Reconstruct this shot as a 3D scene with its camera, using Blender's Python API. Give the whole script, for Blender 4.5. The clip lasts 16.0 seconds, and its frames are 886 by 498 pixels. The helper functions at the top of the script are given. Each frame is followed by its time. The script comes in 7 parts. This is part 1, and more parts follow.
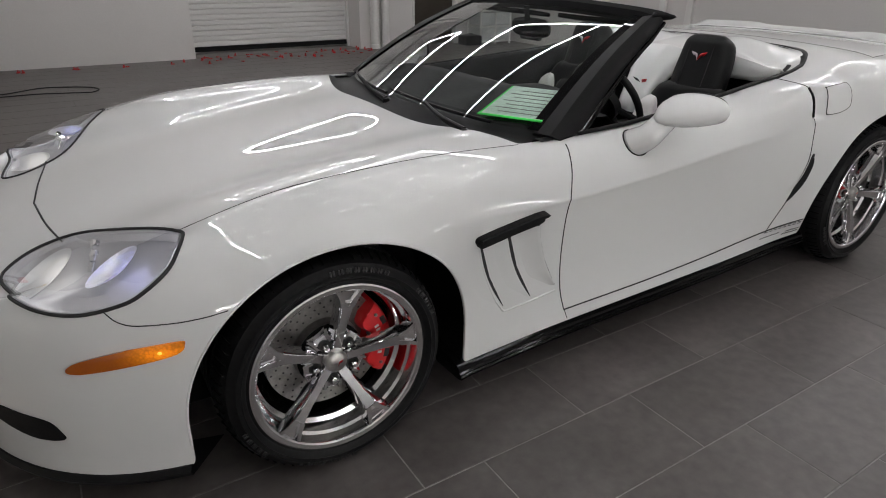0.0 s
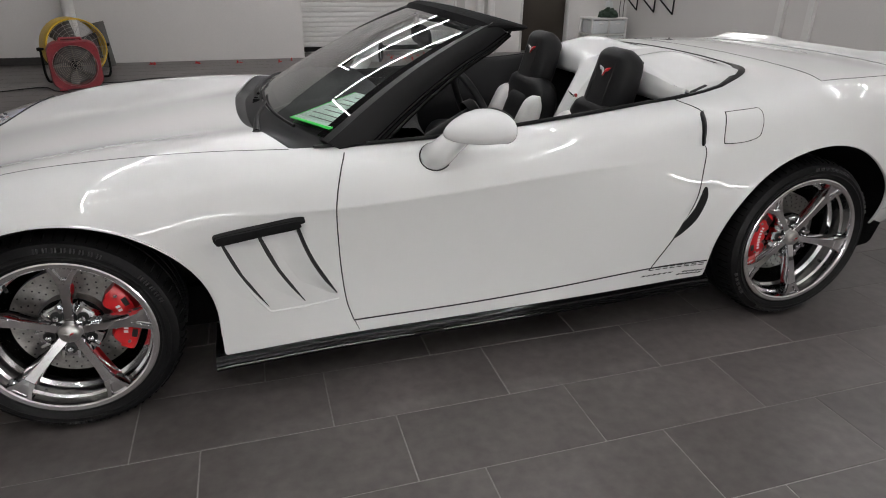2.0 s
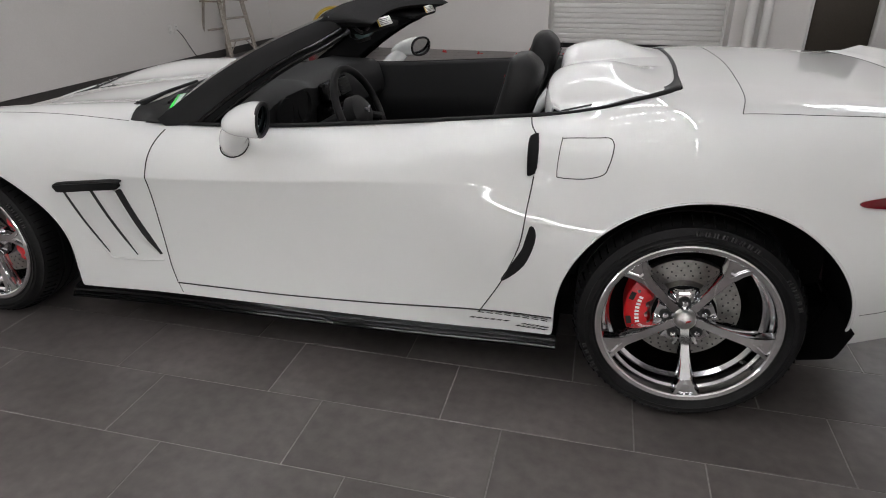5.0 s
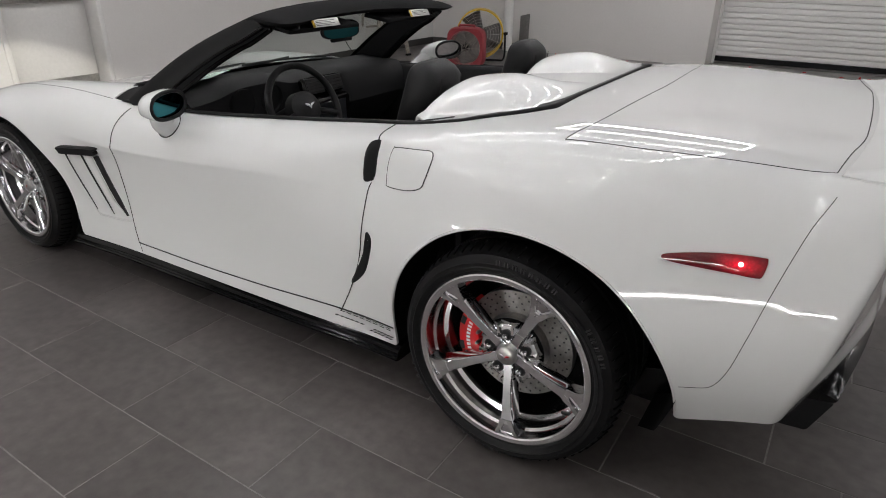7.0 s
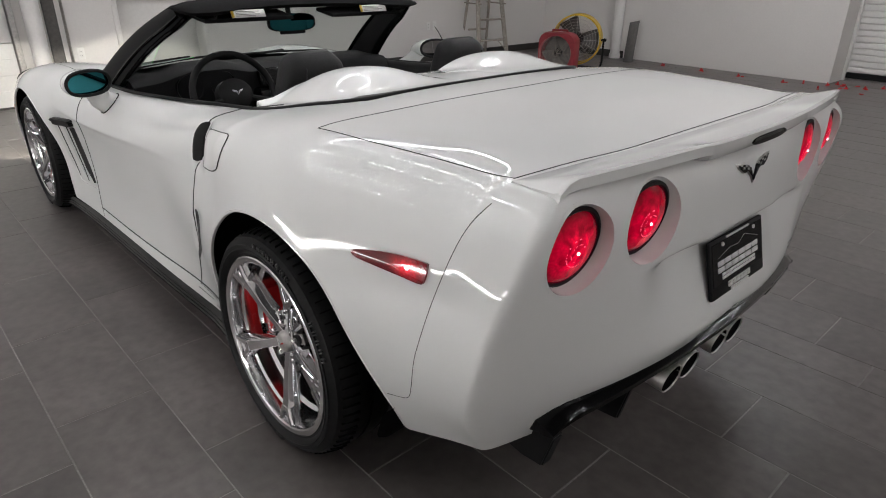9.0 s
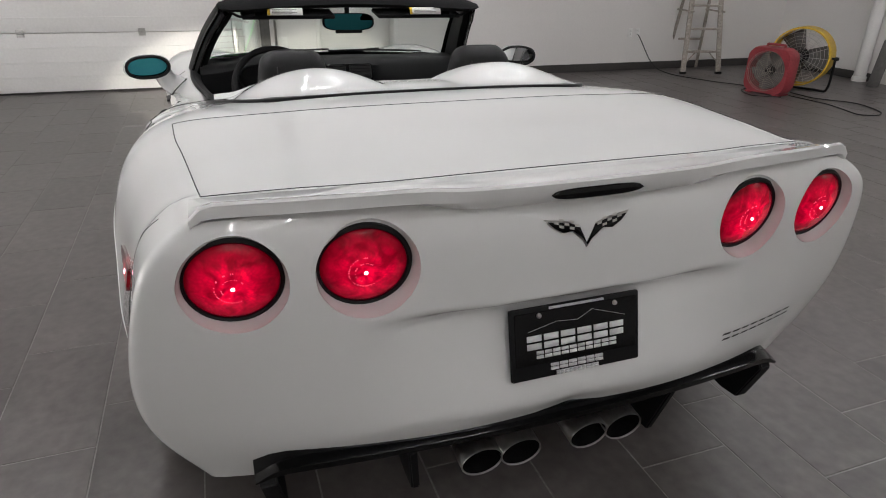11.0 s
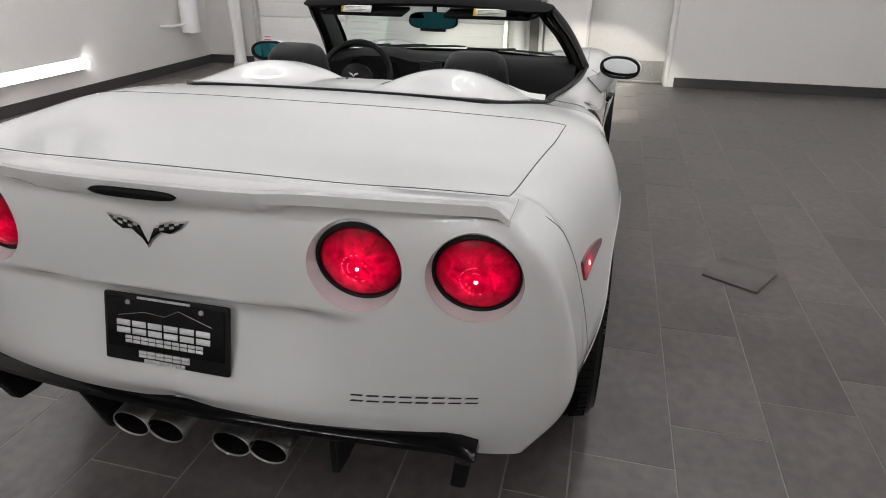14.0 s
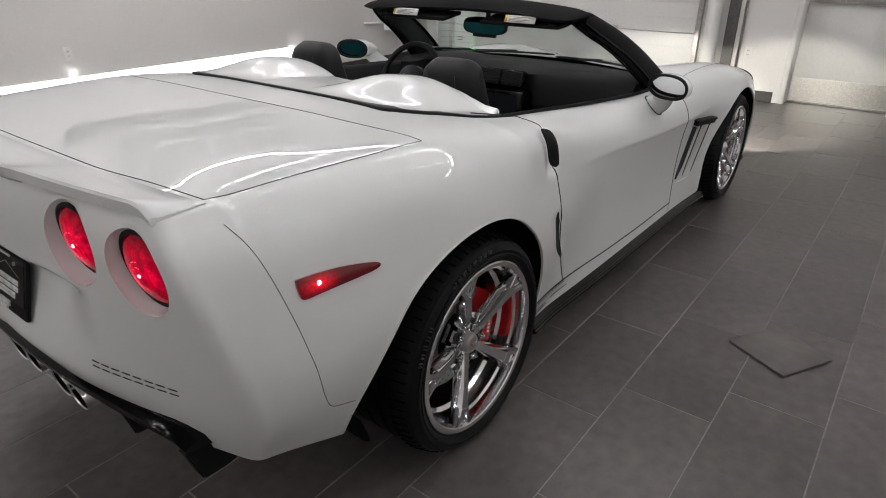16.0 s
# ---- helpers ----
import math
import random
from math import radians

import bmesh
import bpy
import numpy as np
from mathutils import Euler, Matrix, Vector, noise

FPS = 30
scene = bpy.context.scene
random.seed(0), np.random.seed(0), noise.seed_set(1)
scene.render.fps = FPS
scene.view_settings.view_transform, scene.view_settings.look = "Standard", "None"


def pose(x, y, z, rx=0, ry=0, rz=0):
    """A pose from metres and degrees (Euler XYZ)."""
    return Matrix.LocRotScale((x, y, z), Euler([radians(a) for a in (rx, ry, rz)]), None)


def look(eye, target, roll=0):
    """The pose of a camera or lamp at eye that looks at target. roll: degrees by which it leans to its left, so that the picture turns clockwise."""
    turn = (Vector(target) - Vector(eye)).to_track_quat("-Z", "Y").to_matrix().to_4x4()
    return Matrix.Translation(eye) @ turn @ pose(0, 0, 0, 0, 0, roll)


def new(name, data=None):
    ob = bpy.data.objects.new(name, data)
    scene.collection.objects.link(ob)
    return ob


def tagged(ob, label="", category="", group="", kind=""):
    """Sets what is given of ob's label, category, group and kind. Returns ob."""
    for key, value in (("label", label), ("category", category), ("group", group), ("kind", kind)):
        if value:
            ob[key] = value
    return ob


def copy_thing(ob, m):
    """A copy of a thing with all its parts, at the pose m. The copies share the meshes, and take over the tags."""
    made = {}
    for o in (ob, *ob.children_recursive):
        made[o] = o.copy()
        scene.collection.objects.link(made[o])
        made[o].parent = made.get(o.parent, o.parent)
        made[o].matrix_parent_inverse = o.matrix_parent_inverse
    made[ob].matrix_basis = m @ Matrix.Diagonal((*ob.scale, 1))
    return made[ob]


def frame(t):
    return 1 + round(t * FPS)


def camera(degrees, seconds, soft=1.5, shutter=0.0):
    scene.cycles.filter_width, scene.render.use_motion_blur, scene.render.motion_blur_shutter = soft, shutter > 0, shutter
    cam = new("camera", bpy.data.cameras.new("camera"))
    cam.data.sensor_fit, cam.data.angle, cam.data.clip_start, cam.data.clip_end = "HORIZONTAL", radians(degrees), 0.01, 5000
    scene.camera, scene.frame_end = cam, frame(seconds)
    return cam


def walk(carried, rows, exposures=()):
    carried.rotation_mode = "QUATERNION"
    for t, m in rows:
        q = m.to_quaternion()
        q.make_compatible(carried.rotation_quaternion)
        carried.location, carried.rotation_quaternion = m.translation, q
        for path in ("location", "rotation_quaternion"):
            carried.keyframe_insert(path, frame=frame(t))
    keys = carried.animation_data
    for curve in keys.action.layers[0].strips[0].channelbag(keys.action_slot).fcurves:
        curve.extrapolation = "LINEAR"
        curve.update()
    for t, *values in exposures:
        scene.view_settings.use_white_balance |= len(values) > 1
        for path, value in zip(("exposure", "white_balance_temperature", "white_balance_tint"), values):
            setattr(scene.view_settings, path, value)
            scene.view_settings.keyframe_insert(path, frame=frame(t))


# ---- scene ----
cam = camera(70.4, 16.0, soft=1.0)
PATH = [
    (0, (-0.535, -2.246, 1.338), (0.444, -0.715, 0.502), 0.8),
    (0.5, (-0.261, -2.37, 1.341), (0.592, -0.763, 0.51), 0.8),
    (1, (0.006, -2.524, 1.347), (0.73, -0.855, 0.517), 0.7),
    (1.5, (0.295, -2.675, 1.374), (0.921, -0.968, 0.542), 0.7),
    (2, (0.605, -2.75, 1.358), (1.137, -1.009, 0.53), 0.7),
    (2.5, (0.892, -2.808, 1.357), (1.277, -1.03, 0.527), 0.6),
    (3, (1.215, -2.878, 1.368), (1.44, -1.071, 0.541), 0.6),
    (3.5, (1.493, -2.848, 1.363), (1.574, -1.035, 0.523), 0.7),
    (3.7, (1.617, -2.833, 1.36), (1.629, -1.013, 0.531), 0.5),
    (6, (2.914, -2.492, 1.355), (2.166, -0.841, 0.508), 0.2),
    (6.5, (3.176, -2.381, 1.368), (2.295, -0.791, 0.534), 0.5),
    (7, (3.343, -2.25, 1.367), (2.363, -0.722, 0.528), 0.5),
    (7.5, (3.529, -2.107, 1.342), (2.458, -0.629, 0.526), 1.0),
    (8, (3.736, -1.95, 1.348), (2.555, -0.563, 0.521), 0.7),
    (8.5, (3.976, -1.8, 1.35), (2.706, -0.494, 0.526), 0.8),
    (9, (4.115, -1.598, 1.333), (2.783, -0.356, 0.506), 0.7),
    (9.2, (4.182, -1.517, 1.335), (2.815, -0.306, 0.519), 1.1),
    (11.3, (4.55, -0.502, 1.349), (2.811, 0.015, 0.508), 0.9),
    (11.5, (4.589, -0.396, 1.351), (2.832, 0.048, 0.506), 0.8),
    (12, (4.678, -0.128, 1.375), (2.886, 0.12, 0.522), 0.8),
    (12.5, (4.663, 0.094, 1.373), (2.859, 0.202, 0.517), 0.7),
    (13, (4.604, 0.339, 1.37), (2.799, 0.289, 0.511), 0.6),
    (13.5, (4.552, 0.589, 1.372), (2.763, 0.35, 0.509), 0.7),
    (14, (4.507, 0.86, 1.39), (2.756, 0.417, 0.53), 0.5),
    (14.5, (4.4, 1.076, 1.384), (2.711, 0.442, 0.521), 0.5),
    (15, (4.286, 1.296, 1.396), (2.677, 0.481, 0.533), 0.3),
    (15.5, (4.149, 1.552, 1.404), (2.628, 0.582, 0.54), 0.3),
    (16, (3.987, 1.783, 1.399), (2.555, 0.681, 0.542), 0.1),
]
EXPOSURES = [(0, -0.38), (1.5, -0.14), (3.5, -0.12), (6, -0.08), (9.0, -0.04), (11.5, 0.20), (12.5, 0.37), (13.5, 0.33), (14.5, 0.17), (16, -0.05)]
walk(cam, [(t, look(eye, target, roll)) for t, eye, target, roll in PATH], EXPOSURES)

from mathutils.bvhtree import BVHTree

# ---- light ----
world = bpy.data.worlds.new("world")
scene.world = world
world.use_nodes = True
world.node_tree.nodes["Background"].inputs[0].default_value = (0.9, 0.95, 1.0, 1)
world.node_tree.nodes["Background"].inputs[1].default_value = 0.02


# ---- materials ----
def material(name, color, rough=0.5, metal=0.0, coat=0.0, emit=None, power=0.0, spec=0.5, transmission=0.0, ior=1.45, alpha=1.0):
    m = bpy.data.materials.new(name)
    m.use_nodes = True
    b = m.node_tree.nodes["Principled BSDF"]
    b.inputs["Base Color"].default_value = (*color, 1)
    b.inputs["Roughness"].default_value = rough
    b.inputs["Metallic"].default_value = metal
    b.inputs["Coat Weight"].default_value = coat
    b.inputs["Coat Roughness"].default_value = 0.004
    b.inputs["Specular IOR Level"].default_value = spec
    b.inputs["Transmission Weight"].default_value = transmission
    b.inputs["IOR"].default_value = ior
    b.inputs["Alpha"].default_value = alpha
    if emit:
        b.inputs["Emission Color"].default_value = (*emit, 1)
        b.inputs["Emission Strength"].default_value = power
    return m


def grain(m, scale=40.0, amount=0.25, bump=0.0, large=0.0, large_scale=1.5, rough=0.0, stretch=(1, 1, 1), per_object=0.0):
    """Two scales of variation in colour, with relief and uneven gloss."""
    t = m.node_tree
    b = t.nodes["Principled BSDF"]
    base = tuple(b.inputs["Base Color"].default_value)
    co = t.nodes.new("ShaderNodeTexCoord")
    mp = t.nodes.new("ShaderNodeMapping")
    mp.inputs["Scale"].default_value = stretch
    t.links.new(co.outputs["Object"], mp.inputs["Vector"])
    fine = t.nodes.new("ShaderNodeTexNoise")
    fine.inputs["Scale"].default_value = scale
    fine.inputs["Detail"].default_value = 6
    big = t.nodes.new("ShaderNodeTexNoise")
    big.inputs["Scale"].default_value = large_scale
    big.inputs["Detail"].default_value = 4
    for n in (fine, big):
        t.links.new(mp.outputs[0], n.inputs["Vector"])

    def band(node, width):
        r = t.nodes.new("ShaderNodeMapRange")
        r.inputs["From Min"].default_value, r.inputs["From Max"].default_value = 0.3, 0.7
        r.inputs["To Min"].default_value, r.inputs["To Max"].default_value = 1 - width, 1 + width
        t.links.new(node.outputs["Fac"], r.inputs["Value"])
        return r.outputs[0]

    def times(a, c):
        k = t.nodes.new("ShaderNodeMath")
        k.operation = "MULTIPLY"
        t.links.new(a, k.inputs[0])
        t.links.new(c, k.inputs[1])
        return k.outputs[0]

    value = times(band(fine, amount), band(big, large))
    if per_object:
        info = t.nodes.new("ShaderNodeObjectInfo")
        r = t.nodes.new("ShaderNodeMapRange")
        r.inputs["To Min"].default_value, r.inputs["To Max"].default_value = 1 - per_object, 1 + per_object
        t.links.new(info.outputs["Random"], r.inputs["Value"])
        value = times(value, r.outputs[0])
    mix = t.nodes.new("ShaderNodeVectorMath")
    mix.operation = "SCALE"
    mix.inputs[0].default_value = base[:3]
    t.links.new(value, mix.inputs["Scale"])
    t.links.new(mix.outputs[0], b.inputs["Base Color"])
    if rough:
        r = t.nodes.new("ShaderNodeMapRange")
        at = b.inputs["Roughness"].default_value
        r.inputs["From Min"].default_value, r.inputs["From Max"].default_value = 0.3, 0.7
        r.inputs["To Min"].default_value, r.inputs["To Max"].default_value = max(0.0, at - rough), at + rough
        t.links.new(big.outputs["Fac"], r.inputs["Value"])
        t.links.new(r.outputs[0], b.inputs["Roughness"])
    if bump:
        k = t.nodes.new("ShaderNodeBump")
        k.inputs["Strength"].default_value = bump
        k.inputs["Distance"].default_value = 0.002
        t.links.new(fine.outputs["Fac"], k.inputs["Height"])
        t.links.new(k.outputs[0], b.inputs["Normal"])
    return m


PAINT = material("white_paint", (0.69, 0.695, 0.685), 0.5, 0, 1.0, spec=0.0)
SEAM = material("panel_gap", (0.02, 0.02, 0.02), 0.7)
BLACK = grain(material("black_plastic", (0.008, 0.008, 0.0085), 0.5, spec=0.2), 300, 0.15, 0.1)
FRIT = material("black_glass_print", (0.003, 0.003, 0.0033), 0.015, spec=0.5)
GLOSS = material("gloss_black", (0.003, 0.003, 0.0033), 0.12, 0, 0.0, spec=0.3)
LINER = grain(material("arch_liner", (0.005, 0.005, 0.005), 0.95, spec=0.1), 120, 0.3, 0.3)
CLOTH = grain(material("soft_top_cloth", (0.007, 0.007, 0.0075), 0.9, spec=0.15), 400, 0.3, 0.4)
LEATHER = grain(material("black_leather", (0.010, 0.010, 0.0105), 0.50, spec=0.25), 220, 0.2, 0.35, 0.1, 4)
DASH = grain(material("dash_vinyl", (0.011, 0.0112, 0.0118), 0.62, spec=0.22), 320, 0.2, 0.3)
RUBBER = grain(material("tyre_rubber", (0.0065, 0.0065, 0.0068), 0.5, spec=0.2), 90, 0.25, 0.15, 0.15, 6)
CHROME = material("chrome", (0.82, 0.82, 0.83), 0.05, 1.0)
STEEL = grain(material("brushed_steel", (0.55, 0.54, 0.52), 0.28, 1.0), 60, 0.15, 0.05)
DISC = grain(material("brake_disc", (0.26, 0.25, 0.24), 0.36, 1.0), 80, 0.15)
RED = material("caliper_red", (0.55, 0.010, 0.014), 0.28, 0, 0.6)
WALL = grain(material("wall_paint", (0.68, 0.66, 0.64), 0.55), 60, 0.02, 0.05, 0.03, 0.7)
WHITE = grain(material("white_enamel", (0.74, 0.73, 0.71), 0.4), 40, 0.03, 0, 0.03, 1.2)
BASEBOARD = grain(material("dark_rubber_base", (0.045, 0.042, 0.04), 0.55), 40, 0.15)
TILE = grain(material("porcelain_tile", (0.101, 0.090, 0.086), 0.34), 22, 0.17, 0.12, 0.24, 2.2, 0.04, (1, 1, 1), 0.1)


def own_place(m, factor):
    """Each piece takes its own stretch of the pattern."""
    t = m.node_tree
    info, far, add = t.nodes.new("ShaderNodeObjectInfo"), t.nodes.new("ShaderNodeVectorMath"), t.nodes.new("ShaderNodeVectorMath")
    far.operation, add.operation = "SCALE", "ADD"
    far.inputs["Scale"].default_value = factor
    t.links.new(info.outputs["Location"], far.inputs[0])
    t.links.new(far.outputs[0], add.inputs[1])
    for n in list(t.nodes):
        if n.bl_idname == "ShaderNodeMapping":
            t.links.new(n.inputs["Vector"].links[0].from_socket, add.inputs[0])
            t.links.new(add.outputs[0], n.inputs["Vector"])


own_place(TILE, 1.7)
GROUT = grain(material("tile_grout", (0.225, 0.215, 0.205), 0.8), 90, 0.2, 0.2, 0.3, 2.0)
CEIL = grain(material("ceiling_paint", (0.05, 0.05, 0.05), 0.85), 3, 0.15)
LED = material("led_tube_light", (1, 1, 1), 0.5, 0, 0, (1.0, 0.985, 1.0), 74.0)
WALL_LED = material("led_wall_light", (1, 1, 1), 0.5, 0, 0, (1.0, 0.99, 0.99), 46.0)


# ---- mesh helpers ----
def link(name, bm, mat, parent=None, smooth=True, label="", angle=None):
    me = bpy.data.meshes.new(name)
    bm.to_mesh(me)
    bm.free()
    mats = mat if isinstance(mat, (list, tuple)) else [mat]
    for k in mats:
        me.materials.append(k)
    if smooth:
        me.polygons.foreach_set("use_smooth", [True] * len(me.polygons))
        if angle:
            me.set_sharp_from_angle(angle=radians(angle))
    ob = new(name, me)
    if parent:
        ob.parent = parent
    if label:
        ob["label"] = label
    return ob


def part(name, bm, mat, parent, label="", angle=35, smooth=True):
    return link(name, bm, mat, parent, smooth, label, angle)


def holder(name, m=None):
    e = new(name)
    e.empty_display_size = 0.1
    if m is not None:
        e.matrix_world = m
    return e


def add_box(bm, lo, hi, bevel=0.0, seg=2, m=None):
    """A box between two corners, with rounded edges."""
    lo, hi = Vector(lo), Vector(hi)
    r = bmesh.ops.create_cube(bm, size=1)
    verts = r["verts"]
    bmesh.ops.scale(bm, vec=hi - lo, verts=verts)
    bmesh.ops.translate(bm, vec=(lo + hi) / 2, verts=verts)
    if bevel:
        edges = list({e for v in verts for e in v.link_edges})
        r = bmesh.ops.bevel(bm, geom=edges, offset=bevel, segments=seg, affect="EDGES", profile=0.5)
        verts = list({v for f in r["faces"] for v in f.verts} | {v for v in verts if v.is_valid})
    if m is not None:
        bmesh.ops.transform(bm, matrix=m, verts=[v for v in verts if v.is_valid])
    return bm


def box(lo, hi, bevel=0.0, seg=2, m=None):
    return add_box(bmesh.new(), lo, hi, bevel, seg, m)


def add_grid(bm, pts, close_u=False, close_v=False):
    """Faces over rows of points."""
    rows = [[bm.verts.new(p) for p in row] for row in pts]
    nu, nv = len(rows), len(rows[0])
    for i in range(nu if close_u else nu - 1):
        for j in range(nv if close_v else nv - 1):
            q = (rows[i][j], rows[(i + 1) % nu][j], rows[(i + 1) % nu][(j + 1) % nv], rows[i][(j + 1) % nv])
            if len(set(q)) == 4:
                bm.faces.new(q)
    return rows


def spin(profile, steps=48, axis="y", bm=None, m=None, close=False):
    """A turned form: profile of (radius, along)."""
    bm = bm or bmesh.new()
    pts = []
    for k in range(steps):
        a = 2 * math.pi * k / steps
        row = []
        for r, h in profile:
            p = Vector((r * math.cos(a), h, r * math.sin(a))) if axis == "y" else Vector((r * math.cos(a), r * math.sin(a), h))
            if axis == "x":
                p = Vector((h, r * math.cos(a), r * math.sin(a)))
            row.append(m @ p if m is not None else p)
        pts.append(row)
    add_grid(bm, pts, True, close)
    return bm


def add_tube(bm, points, radius, sides=8, closed=False, caps=True):
    """A round bar along points; radius is one number or one for each point."""
    pts = [Vector(p) for p in points]
    n = len(pts)
    rad = radius if isinstance(radius, (list, tuple)) else [radius] * n
    rings = []
    ref = None
    for i, p in enumerate(pts):
        a = pts[(i + 1) % n] if (closed or i < n - 1) else p
        b = pts[i - 1] if (closed or i > 0) else p
        d = (a - b).normalized()
        if ref is None:
            ref = Vector((0, 0, 1)) if abs(d.z) < 0.9 else Vector((1, 0, 0))
        s = d.cross(ref).normalized()
        ref = s.cross(d).normalized()
        rings.append([p + rad[i] * (math.cos(2 * math.pi * k / sides) * s + math.sin(2 * math.pi * k / sides) * ref) for k in range(sides)])
    rows = add_grid(bm, rings, closed, True)
    if caps and not closed:
        bm.faces.new(rows[0])
        bm.faces.new(list(reversed(rows[-1])))
    return bm


def tube(points, radius, sides=8, closed=False):
    return add_tube(bmesh.new(), points, radius, sides, closed)


def curve_points(keys, steps):
    """A smooth line through keys."""
    keys = [Vector(k) for k in keys]
    t = np.arange(len(keys))
    s = np.linspace(0, len(keys) - 1, steps)
    cols = [spline(t, [k[a] for k in keys])(s) for a in range(3)]
    return [Vector(p) for p in zip(*cols)]


def spline(xs, ys):
    """A smooth line through (xs, ys), without overshoot."""
    xs, ys = np.array(xs, float), np.array(ys, float)
    h, d = np.diff(xs), np.diff(ys) / np.diff(xs)
    m = np.zeros(len(xs))
    m[0], m[-1] = d[0], d[-1]
    for i in range(1, len(xs) - 1):
        if d[i - 1] * d[i] > 0:
            w1, w2 = 2 * h[i] + h[i - 1], h[i] + 2 * h[i - 1]
            m[i] = (w1 + w2) / (w1 / d[i - 1] + w2 / d[i])

    def at(x):
        x = np.clip(np.asarray(x, float), xs[0], xs[-1])
        i = np.clip(np.searchsorted(xs, x) - 1, 0, len(xs) - 2)
        t = (x - xs[i]) / h[i]
        return ((2 * t**3 - 3 * t**2 + 1) * ys[i] + (t**3 - 2 * t**2 + t) * h[i] * m[i] + (-2 * t**3 + 3 * t**2) * ys[i + 1] + (t**3 - t**2) * h[i] * m[i + 1])

    return at


# ---- the room ----
WALL_X, WALL_R, WALL_L, BACK_X, CEIL_Z = -3.19, 7.545, -4.31, 7.05, 4.0
BAY0, BAY1, BAY_Y = 1.47, 4.07, 8.03


def wall(name, pieces, mat=WALL, label=""):
    bm = bmesh.new()
    for lo, hi in pieces:
        add_box(bm, lo, hi)
    ob = link(name, bm, mat, None, False)
    return tagged(ob, label, "wall", "", "structure")


# front wall with the doorway and the garage door's opening
GD0, GD1, GDZ = -3.56, -0.36, 3.0
DR0, DR1, DRZ = 0.56, 1.54, 2.16
T = 0.24
wall("wall_front", [((WALL_X - T, WALL_L - T, 0), (WALL_X, GD0, CEIL_Z)), ((WALL_X - T, GD0, GDZ), (WALL_X, GD1, CEIL_Z)),
                    ((WALL_X - T, GD1, 0), (WALL_X, DR0, CEIL_Z)), ((WALL_X - T, DR0, DRZ), (WALL_X, DR1, CEIL_Z)),
                    ((WALL_X - T, DR1, 0), (WALL_X, WALL_R, CEIL_Z))], WALL, "painted light grey showroom wall with door openings")
wall("wall_right", [((WALL_X - T, WALL_R, 0), (BAY0, WALL_R + 1.1, CEIL_Z)), ((BAY1, WALL_R, 0), (5.05, WALL_R + 1.1, CEIL_Z)),
                    ((BAY0, WALL_R, 3.2), (BAY1, WALL_R + 1.1, CEIL_Z)), ((5.05, WALL_R, 2.16), (5.95, WALL_R + 1.1, CEIL_Z)),
                    ((5.95, WALL_R, 0), (BACK_X + T, WALL_R + 1.1, CEIL_Z))], WALL, "painted light grey wall with a deep recessed bay")
wall("wall_left", [((WALL_X, WALL_L - T, 0), (BACK_X + T, WALL_L, CEIL_Z))], WALL, "painted light grey side wall")
wall("wall_back", [((BACK_X, WALL_L, 0), (BACK_X + T, WALL_R, CEIL_Z))], WALL, "painted light grey end wall")
link_c = box((WALL_X - T, WALL_L - T, CEIL_Z), (BACK_X + T, WALL_R + 1.2, CEIL_Z + 0.2))
tagged(link("ceiling", link_c, CEIL, None, False), "dark painted showroom ceiling", "ceiling", "", "structure")

floor = tagged(link("floor", box((WALL_X - 1.0, WALL_L - T, -0.15), (BACK_X + T, WALL_R + 1.2, -0.0013)), GROUT, None, False),
               "dark grey tiled showroom floor with pale joints", "floor", "", "structure")


def baseboards():
    h, d = 0.105, 0.012
    runs = [((WALL_X, WALL_L, 0), (WALL_X + d, GD0 - 0.12, h)), ((WALL_X, GD1 + 0.40, 0), (WALL_X + d, DR0 - 0.06, h)), ((WALL_X, DR1 + 0.06, 0), (WALL_X + d, WALL_R, h)),
            ((WALL_X + d, WALL_R - d, 0), (-1.55, WALL_R, h)), ((WALL_X + d, WALL_L, 0), (BACK_X, WALL_L + d, h))]
    for lo, hi in runs:
        tagged(link("baseboard", box(lo, hi, 0.003, 1), BASEBOARD, None, False), "dark rubber wall base", "baseboard", "", "structure")


baseboards()


# ---- ceiling lights: long tubes closed into rounded loops ----
def led_grid(x0, x1, ys, z):
    """A flat ladder of glowing tubes: long bars at each of ys, joined at both ends."""
    e = holder("ceiling_light", pose(0, 0, 0))
    for y in ys:
        part("led_tube", tube([(x0, y, z), (x1, y, z)], 0.009, 10), LED, e, "glowing white tube")
    for x in (x0, x1):
        for y0, y1 in zip(ys, ys[1:]):
            part("led_tube", tube([(x, y0 + 0.02, z), (x, y1 - 0.02, z)], 0.009, 10), LED, e, "glowing white tube")
    for x in (x0 + 0.6, x1 - 0.6):
        for y in (ys[0], ys[-1]):
            part("hanger", tube([(x, y, z + 0.012), (x, y, CEIL_Z)], 0.003, 6), STEEL, e, "thin steel wire")
    return tagged(e, "white LED tube grid hung under the ceiling", "light", "ceiling light grids")


led_grid(-0.45, 2.65, (-0.15, 1.35, 2.85), 3.3)
led_grid(-0.45, 2.65, (-4.05, -2.6, -1.15), 3.3)
led_grid(0.15, 2.65, (4.40, 5.85), 3.3)
led_grid(5.30, 6.70, (-1.2, 0.6), 3.3)
led_grid(4.90, 6.60, (4.40, 5.85), 3.3)


